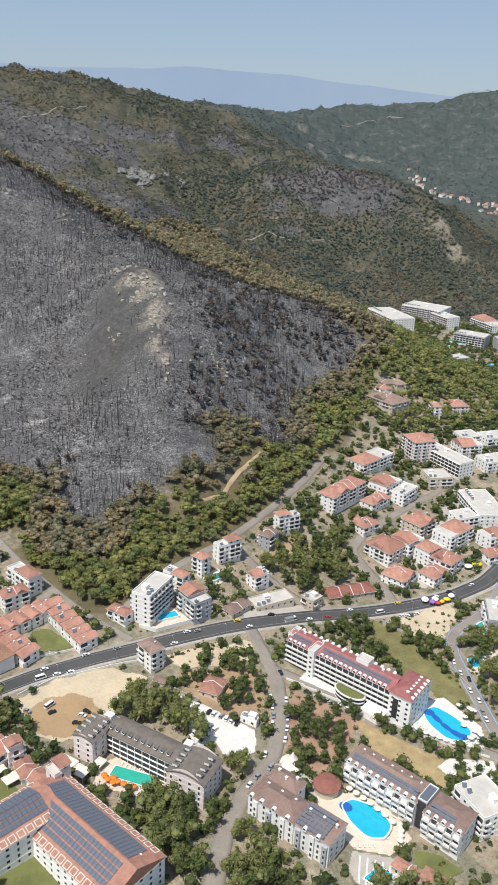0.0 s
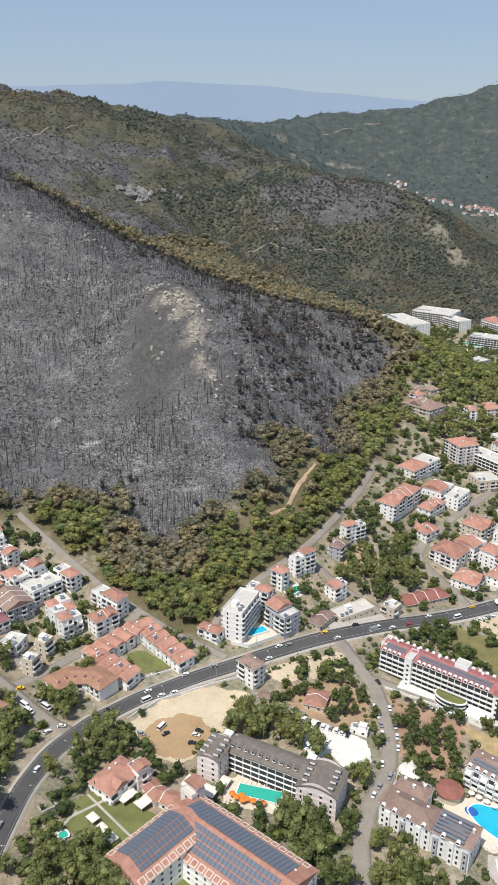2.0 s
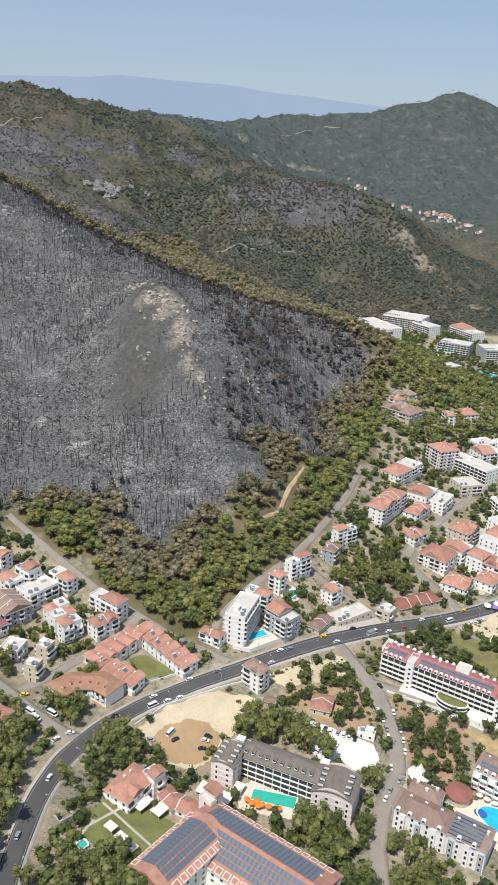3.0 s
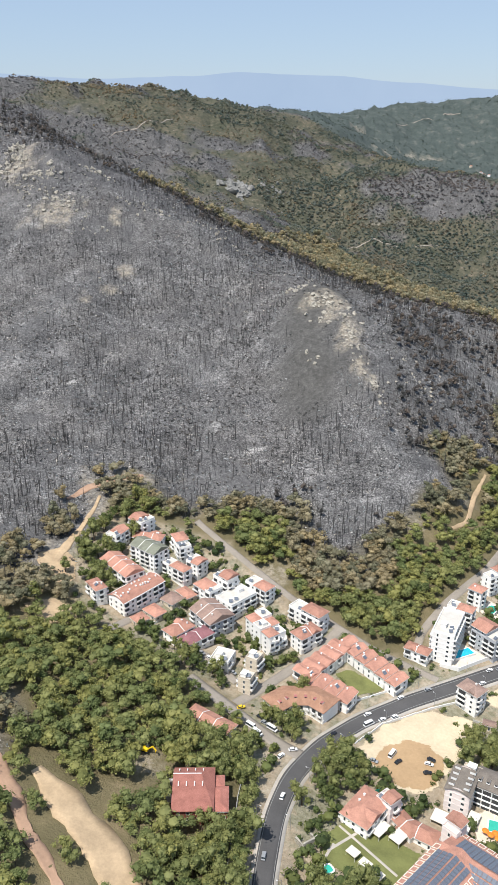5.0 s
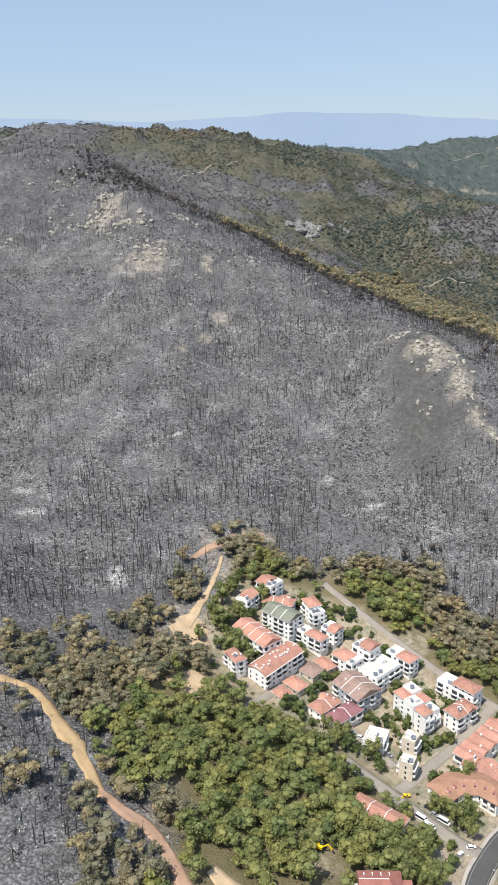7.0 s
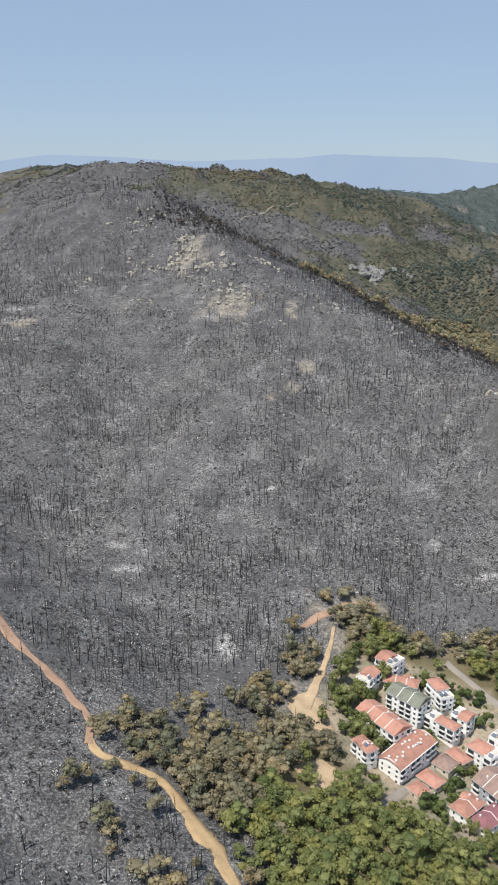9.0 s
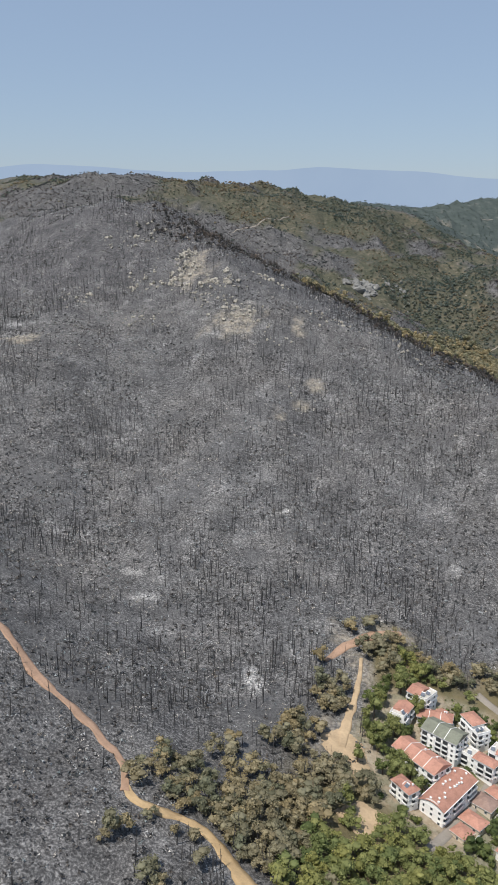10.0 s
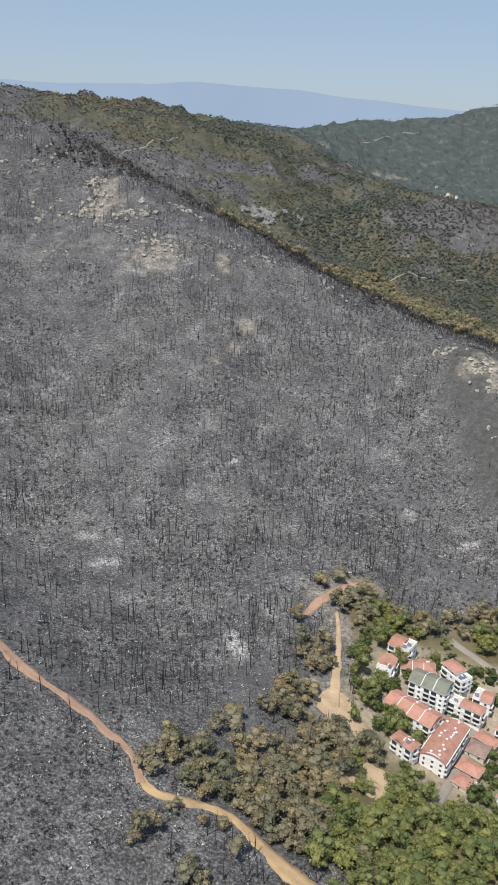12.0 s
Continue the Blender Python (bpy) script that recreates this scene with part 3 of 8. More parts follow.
# ---- roads, tracks and paved areas, draped on the ground ----
def ribbon(name, points, width, mat, label, lift=0.30, category="road", kind="structure", wobble=0.0):
    """A strip of the given width along a smooth line through points."""
    p = np.array(points, float)
    t = np.concatenate([[0], np.cumsum(np.hypot(*np.diff(p, axis=0).T))])
    m = max(3, int(t[-1] / 3.0))
    s = np.linspace(0, t[-1], m)
    line = np.stack([np.interp(s, t, p[:, 0]), np.interp(s, t, p[:, 1])], -1)
    for _ in range(6):
        line[1:-1] = line[1:-1] * 0.5 + (line[:-2] + line[2:]) * 0.25
    d = np.gradient(line, axis=0)
    d /= np.hypot(d[:, 0], d[:, 1])[:, None]
    side = np.stack([-d[:, 1], d[:, 0]], -1)
    k = 5
    width = np.interp(np.linspace(0, 1, m), np.linspace(0, 1, len(width)), width)[:, None] if isinstance(width, (list, tuple)) else width
    rows = []
    for j in range(k):
        f = (j / (k - 1) - 0.5) * width
        f = f * (1 + wobble * (rough_field(line[:, 0], line[:, 1] + j * 40, 7.0, 3) - 0.5))[:, None] if wobble else f
        q = line + side * f
        rows.append(np.stack([q[:, 0], q[:, 1], ground_z(q[:, 0], q[:, 1]) + lift], -1))
    edge0, edge1 = rows[0].copy(), rows[-1].copy()
    edge0[:, 2] -= 0.9
    edge1[:, 2] -= 0.9
    rows = [edge0] + rows + [edge1]
    i = np.arange(len(rows) * m).reshape(len(rows), m)
    quads = np.stack([i[:-1, :-1], i[:-1, 1:], i[1:, 1:], i[1:, :-1]], -1).reshape(-1, 4)[:, ::-1]
    ob = array_object(name, np.concatenate(rows), quads, mat)
    tagged(ob, label, category, kind=kind)
    return line, side


def area(name, points, mat, label, lift=0.25, category="ground", kind="structure", ragged=0.0, rugged=False):
    """A draped sheet; soil and grass have ragged edges, paving has straight ones."""
    step = 0.6
    p = np.array(points, float)
    xs = np.arange(p[:, 0].min() - 2, p[:, 0].max() + 2, step)
    ys = np.arange(p[:, 1].min() - 2, p[:, 1].max() + 2, step)
    gx, gy = np.meshgrid(xs, ys)
    cx, cy = gx[:-1, :-1] + step / 2, gy[:-1, :-1] + step / 2
    keep = inside(points, cx, cy) if not ragged else edge_distance(points, cx, cy) + (rough_field(cx, cy, 7.0, 4) - 0.5) * ragged > 0
    z = (ground_z(gx, gy) if rugged else land(gx, gy)) + lift
    i = np.arange(gx.size).reshape(gx.shape)
    quads = np.stack([i[:-1, :-1], i[:-1, 1:], i[1:, 1:], i[1:, :-1]], -1)[keep]
    used, inv = np.unique(quads, return_inverse=True)
    co = np.stack([gx, gy, z], -1).reshape(-1, 3)[used]
    ob = array_object(name, co, inv.reshape(-1, 4), mat)
    tagged(ob, label, category, kind=kind)
    return ob


MAIN = [(-152, 150), (-151, 237), (-146, 272), (-138, 297), (-122, 322), (-101, 342), (-74, 359), (-45, 373), (0, 396), (52, 421),
        (105, 442), (151, 461), (179, 479), (215, 520), (300, 640)]
ribbon("pavement", MAIN, (11.5, 11.5, 13.0, 15.0, 17.0, 17.0, 17.0), PAVING, "pale paved footway along the main road", 0.18, "pavement")
main_line, main_side = ribbon("road", MAIN, (8.0, 8.5, 9.5, 11.0, 12.0, 12.0, 12.0), ASPHALT, "dark asphalt main road curving through the resort", 0.34)
for off in (-0.18, 0.18):
    ribbon("road_marking", [tuple(q) for q in main_line[::3] + main_side[::3] * off * 20], 0.16, PAINT, "worn white line on the main road", 0.40, "marking")
SIDE_ROADS = [
    ([(13, 398), (28, 356), (29, 322), (23, 294), (10, 275), (2, 255), (-5, 200)], 8.2, OLDASPHALT, "sun-bleached side street lined with parked cars"),
    ([(205, 500), (172, 446), (141, 417), (136, 400), (137, 369), (143, 315), (150, 240)], 8.0, OLDASPHALT, "side street beside the pools"),
    ([(-200, 506), (-179, 485), (-134, 437), (-86, 396), (-55, 377)], 4.6, OLDASPHALT, "pale street at the foot of the burnt hill"),
    ([(-66, 390), (-59, 413), (-39, 440), (-4, 479), (15, 507), (37, 542), (56, 575), (80, 630)], 4.8, OLDASPHALT, "narrow road along the forest edge"),
    ([(1, 479), (23, 455), (41, 440), (55, 428)], 6.0, OLDASPHALT, "short pale street between houses"),
    ([(25, 364), (49, 352), (73, 338), (100, 326), (140, 308)], 7.0, OLDASPHALT, "service street before the long hotel"),
    ([(-166, 344), (-156, 356), (-143, 371), (-118, 399), (-108, 412)], 6.0, OLDASPHALT, "lane between apartment houses"),
    ([(-192, 362), (-159, 331), (-145, 318), (-128, 309)], 7.5, OLDASPHALT, "wide junction off the main road"),
    ([(110, 452), (106, 469), (97, 488), (87, 508), (97, 525), (124, 557), (152, 587), (209, 647)], 6.5, OLDASPHALT, "street through the old village"),
    ([(-245, 385), (-231, 404), (-205, 440), (-190, 470)], 5.0, OLDASPHALT, "lane between holiday villas"),
    ([(-200, 395), (-180, 380), (-166, 362)], 5.0, OLDASPHALT, "lane with parked cars"),
    ([(230, 1130), (290, 1080), (340, 1020), (420, 950)], 8.0, OLDASPHALT, "road before the far hotels"),
]
lane = SIDE_ROADS[1][0]
for off, w_ in ((3.3, 0.9), (-3.3, 0.5)):
    q_ = np.array(lane, float)
    d_ = np.gradient(q_, axis=0)
    d_ /= np.hypot(d_[:, 0], d_[:, 1])[:, None]
    ribbon("road_marking", [tuple(v) for v in q_ + np.stack([-d_[:, 1], d_[:, 0]], -1) * off], w_, BLUELINE, "faded blue cycle strip along the street", 0.34, "marking")
for pts_, w_, m_, l_ in SIDE_ROADS:
    ribbon("road", pts_, w_, m_, l_, 0.27)
ribbon("dirt_track", [(-560, 500), (-467, 447), (-437, 419), (-403, 397), (-388, 386), (-382, 365)], (3.5, 4.5, 6.0, 4.5, 5.0), REDEARTH, "reddish dirt track across the burnt slope", 0.56, "track", wobble=1.5)
ribbon("dirt_track", [(-383, 369), (-382, 365), (-371, 359), (-344, 356), (-328, 337), (-312, 318), (-297, 298)],
       (4.0, 4.5, 6.5, 6.0), OCHRE, "ochre dirt track bulldozed through the burnt wood", 0.5, "track", wobble=1.5)
ribbon("dirt_track", [(-300, 302), (-297, 298), (-273, 288), (-262, 272), (-249, 252), (-238, 236), (-226, 224), (-212, 196)], (4.0, 6.0, 6.5, 4.5, 5.0), REDEARTH, "reddish dirt track between scorched pines", 0.56, "track", wobble=1.5)
ribbon("dirt_track", [(-248, 274), (-241, 268), (-230, 257), (-214, 241), (-198, 220)], (5.0, 12.0, 16.0, 16.0, 12.0), EARTH, "broad bare clearing of pale earth", 0.5, "track", wobble=0.8)
ribbon("dirt_track", [(-293, 517), (-270, 540), (-243, 548)], (2.0, 7.0, 8.0, 3.0), REDEARTH, "orange earth cut above the villas", 0.6, "track", wobble=0.9)
ribbon("dirt_track", [(-270, 520), (-272, 499), (-280, 463), (-283, 444)], (2.0, 3.0, 3.5, 6.5, 4.0), EARTH, "dusty path at the edge of the fire", 0.5, "track", wobble=0.9)
ribbon("dirt_track", [(20, 588), (4, 555), (-2, 540), (-7, 524), (-22, 510)], (1.5, 3.5, 3.0, 2.0), EARTH, "pale path through the wood beside the burnt spur", 0.6, "track", wobble=0.8)
ribbon("dirt_track", [(-60, 1548), (-18, 1556), (26, 1585), (75, 1568), (123, 1550), (170, 1560)], (1.0, 2.0, 2.0, 1.0), OLDASPHALT, "pale track along the valley behind the ridge", 0.8, "track", wobble=0.6)
ribbon("dirt_track", [(-510, 1895), (-498, 1911), (-453, 1978), (-420, 2030), (-392, 2073)], (1.5, 3.0, 2.5, 1.5), OLDASPHALT, "pale road over the back hill", 0.9, "track", wobble=0.6)
ribbon("dirt_track", [(440, 4140), (494, 4178), (560, 4215), (620, 4262), (675, 4277), (730, 4300), (775, 4286)], (2.0, 4.0, 3.0, 7.0, 2.0), OLDASPHALT, "pale road cut along the far hill", 2.0, "track", wobble=0.8)
area("bare_earth", [(-294, 450), (-284, 460), (-272, 452), (-266, 430), (-276, 422), (-290, 430)], EARTH, "dusty orange earth yard at the edge of the fire", 0.3, "earth", ragged=7.0, rugged=True)
area("bare_earth", [(-288, 394), (-276, 406), (-262, 404), (-256, 388), (-272, 380)], EARTH, "dry orange earth terrace above the pine wood", 0.3, "earth", ragged=7.0, rugged=True)
area("car_park", [(-105, 322), (-89, 341), (-62, 354), (-42, 348), (-50, 326), (-77, 295), (-90, 299), (-102, 311)], SAND, "pale sandy car park with a brown patch", 0.22, "car park", ragged=5.0)


# ---- building blocks ----
def box(bm, x0, x1, y0, y1, z0, z1):
    v = [bm.verts.new((x, y, z)) for z in (z0, z1) for x, y in ((x0, y0), (x1, y0), (x1, y1), (x0, y1))]
    for f in ((3, 2, 1, 0), (4, 5, 6, 7), (0, 1, 5, 4), (1, 2, 6, 5), (2, 3, 7, 6), (3, 0, 4, 7)):
        bm.faces.new([v[k] for k in f])
    return v


def prism(bm, n, r0, r1, z0, z1, cx=0.0, cy=0.0, turn=0.0):
    lo = [bm.verts.new((cx + r0 * math.cos(turn + 2 * math.pi * k / n), cy + r0 * math.sin(turn + 2 * math.pi * k / n), z0)) for k in range(n)]
    hi = [bm.verts.new((cx + r1 * math.cos(turn + 2 * math.pi * k / n), cy + r1 * math.sin(turn + 2 * math.pi * k / n), z1)) for k in range(n)]
    for k in range(n):
        bm.faces.new((lo[k], lo[(k + 1) % n], hi[(k + 1) % n], hi[k]))
    bm.faces.new(lo[::-1])
    bm.faces.new(hi)


def mesh_of(name, bm, *mats):
    me = bpy.data.meshes.new(name)
    bm.normal_update()
    bm.to_mesh(me)
    bm.free()
    for m in mats:
        me.materials.append(m)
    return me


def part(name, bm, mat, parent, label=""):
    ob = new(name, mesh_of(name, bm, mat))
    ob.parent = parent
    if label:
        ob["label"] = label
    return ob


def piece(name, me, parent, m):
    ob = new(name, me)
    ob.parent = parent
    ob.matrix_basis = m
    return ob


def ground_at(x, y):
    return float(land(x, y))


def window_mesh(w, h, mat, rim=0.14, out=0.1, back=0.07):
    """A framed window that faces -y, glass set back in its frame."""
    bm = bmesh.new()
    box(bm, -w / 2, w / 2, -out, 0.05, 0.0, h)
    bm.normal_update()
    face = min(bm.faces, key=lambda f: f.calc_center_median().y)
    bmesh.ops.inset_region(bm, faces=[face], thickness=rim, depth=0.0)
    bmesh.ops.translate(bm, verts=face.verts[:], vec=(0, back, 0))
    face.material_index = 1
    return mesh_of("window", bm, TRIM, mat)


def balcony_mesh(w, rail):
    """A balcony that juts towards -y: slab, parapet, dark glazed door behind."""
    bm = bmesh.new()
    box(bm, -w / 2, w / 2, -1.3, 0.0, -0.16, 0.0)
    box(bm, -w / 2, w / 2, -1.3, -1.18, 0.0, 0.95)
    box(bm, -w / 2, -w / 2 + 0.12, -1.18, 0.0, 0.0, 0.95)
    box(bm, w / 2 - 0.12, w / 2, -1.18, 0.0, 0.0, 0.95)
    n = len(bm.faces)
    box(bm, -w / 2 + 0.35, w / 2 - 0.35, -0.06, 0.03, 0.02, 2.25)
    bm.faces.ensure_lookup_table()
    for f in bm.faces[n:]:
        f.material_index = 1
    return mesh_of("balcony", bm, rail, SHADEGLASS)


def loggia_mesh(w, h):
    """A balcony opening in a pale surround; its dark pane paints glazing and deep shade."""
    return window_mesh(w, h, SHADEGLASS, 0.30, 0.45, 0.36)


WINDOW = window_mesh(1.5, 1.5, GLASS)
TALLWINDOW = window_mesh(1.1, 1.9, GLASS)
BALCONY = balcony_mesh(3.0, TRIM)
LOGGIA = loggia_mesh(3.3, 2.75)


def heater_mesh():
    """A roof-top solar water heater: slanted panels and a white tank on a stand."""
    bm = bmesh.new()
    v = [bm.verts.new(p) for p in ((-1.1, -0.9, 0.15), (1.1, -0.9, 0.15), (1.1, 0.7, 1.2), (-1.1, 0.7, 1.2), (-1.1, -0.9, 0.05), (1.1, -0.9, 0.05), (1.1, 0.7, 1.1), (-1.1, 0.7, 1.1))]
    for f in ((0, 1, 2, 3), (7, 6, 5, 4), (0, 4, 5, 1), (1, 5, 6, 2), (2, 6, 7, 3), (3, 7, 4, 0)):
        bm.faces.new([v[k] for k in f])
    n = len(bm.faces)
    for x in (-0.9, 0.9):
        box(bm, x - 0.05, x + 0.05, 0.7, 0.8, -0.6, 1.2)
        box(bm, x - 0.05, x + 0.05, -0.8, -0.7, -0.6, 0.1)
    g = bmesh.ops.create_cone(bm, cap_ends=True, segments=10, radius1=0.32, radius2=0.32, depth=2.0)
    bmesh.ops.rotate(bm, verts=g["verts"], cent=(0, 0, 0), matrix=Matrix.Rotation(radians(90), 3, "Y"))
    bmesh.ops.translate(bm, verts=g["verts"], vec=(0, 0.95, 1.4))
    bm.faces.ensure_lookup_table()
    for f in bm.faces[n:]:
        f.material_index = 1
    return mesh_of("solar_heater", bm, SOLAR, TRIM)


def chimney_mesh():
    bm = bmesh.new()
    box(bm, -0.35, 0.35, -0.35, 0.35, -1.2, 1.1)
    box(bm, -0.45, 0.45, -0.45, 0.45, 1.1, 1.25)
    return mesh_of("chimney", bm, TRIM)


def roofbox_mesh():
    bm = bmesh.new()
    box(bm, -1.8, 1.8, -1.5, 1.5, 0.0, 2.4)
    box(bm, -2.0, 2.0, -1.7, 1.7, 2.4, 2.6)
    return mesh_of("stair_head", bm, WHITE)


def dormer_mesh(cap):
    bm = bmesh.new()
    box(bm, -0.8, 0.8, -0.9, 1.6, 0.0, 1.25)
    bm.normal_update()
    face = min(bm.faces, key=lambda f: f.calc_center_median().y)
    bmesh.ops.inset_region(bm, faces=[face], thickness=0.22, depth=0.0)
    bmesh.ops.translate(bm, verts=face.verts[:], vec=(0, 0.2, 0))
    face.material_index = 1
    max(bm.faces, key=lambda f: f.calc_center_median().z).material_index = 2
    return mesh_of("dormer", bm, TRIM, GLASS, cap)


HEATER, CHIMNEY, STAIRHEAD, DORMER = heater_mesh(), chimney_mesh(), roofbox_mesh(), {"mansard": dormer_mesh(GREYTILE), "red": dormer_mesh(MAROON)}


def skylight_mesh():
    """A flat white frame round a roof light."""
    bm = bmesh.new()
    for x0, x1, y0, y1 in ((-1.5, -1.2, -1.5, 1.5), (1.2, 1.5, -1.5, 1.5), (-1.2, 1.2, -1.5, -1.2), (-1.2, 1.2, 1.2, 1.5)):
        box(bm, x0, x1, y0, y1, -0.1, 0.16)
    return mesh_of("roof_light", bm, CANVAS)


def panel_mesh(w, d):
    bm = bmesh.new()
    box(bm, -w / 2, w / 2, -d / 2, d / 2, 0.0, 0.08)
    n = len(bm.faces)
    for x in (-w / 2 + 0.1, w / 2 - 0.1):
        box(bm, x - 0.04, x + 0.04, -d / 2, d / 2, -0.35, 0.0)
    bm.faces.ensure_lookup_table()
    for f in bm.faces[n:]:
        f.material_index = 1
    return mesh_of("solar_panel", bm, SOLAR, STEEL)


SKYLIGHT, PANEL, BIGPANEL = skylight_mesh(), panel_mesh(1.9, 1.3), panel_mesh(1.85, 2.1)


def roof_shape(shape, w, d, rise, over=0.6, thick=0.22):
    """A pitched roof over a w x d plan, eaves at z = 0."""
    bm = bmesh.new()
    a, b = w / 2 + over, d / 2 + over
    if shape == "barrel":
        n, xs = 10, (-a, a)
        prof = [(-b + 2 * b * k / n, rise * math.sin(math.pi * (0.12 + 0.76 * k / n)) - rise * math.sin(math.pi * 0.12)) for k in range(n + 1)]
        rows = [[bm.verts.new((x, y, z + dz)) for y, z in prof] for x in xs for dz in (0.0, -thick)]
        top0, bot0, top1, bot1 = rows
        for k in range(n):
            bm.faces.new((top0[k], top1[k], top1[k + 1], top0[k + 1]))
            bm.faces.new((bot0[k + 1], bot1[k + 1], bot1[k], bot0[k]))
            bm.faces.new((top0[k + 1], bot0[k + 1], bot0[k], top0[k]))
            bm.faces.new((top1[k], bot1[k], bot1[k + 1], top1[k + 1]))
        bm.faces.new((top0[0], bot0[0], bot1[0], top1[0]))
        bm.faces.new((top1[n], bot1[n], bot0[n], top0[n]))
        return bm
    r = a - b if shape == "hip" else a
    r = max(r, 0.15)
    lo = [bm.verts.new((x, y, -thick)) for x, y in ((-a, -b), (a, -b), (a, b), (-a, b))]
    e = [bm.verts.new((x, y, 0.0)) for x, y in ((-a, -b), (a, -b), (a, b), (-a, b))]
    p, q = bm.verts.new((-r, 0, rise)), bm.verts.new((r, 0, rise))
    bm.faces.new(lo[::-1])
    for k in range(4):
        bm.faces.new((lo[k], lo[(k + 1) % 4], e[(k + 1) % 4], e[k]))
    bm.faces.new((e[0], e[1], q, p))
    bm.faces.new((e[2], e[3], p, q))
    bm.faces.new((e[1], e[2], q))
    bm.faces.new((e[3], e[0], p))
    return bm


ROOFS = {
    "hip": ("hip", TERRACOTTA, "terracotta hipped roof"), "hipdark": ("hip", BROWNTILE, "dark brown hipped roof"),
    "hipdeep": ("hip", DEEPRED, "deep red hipped roof"), "hippurple": ("hip", PURPLE, "plum-coloured hipped roof"),
    "gable": ("gable", BROWNTILE, "low brown gabled roof"), "gablered": ("gable", TERRACOTTA, "terracotta gabled roof"), "gablegrey": ("gable", GREENTILE, "grey-green gabled roof"),
    "barrel": ("barrel", TERRACOTTA, "terracotta barrel roof edged in white"), "flat": ("flat", FLATROOF, "flat roof"),
    "solar": ("gable", TERRACOTTA, "terracotta roof with rows of solar panels"), "mansard": ("barrel", GREYTILE, "dark grey curved roof"),
    "red": ("gable", MAROON, "maroon roof with white gables"), "brownsolar": ("hip", BROWNTILE, "brown roof with dark solar panels"),
}
WALLS = {"white": (WHITE, "white"), "pink": (PINKW, "pale pink"), "beige": (BEIGE, "beige"), "grey": (GREYW, "grey")}
COUNT = ("", "one", "two", "three", "four", "five", "six", "seven")
FLOOR = 3.1
FOOTPRINTS = []


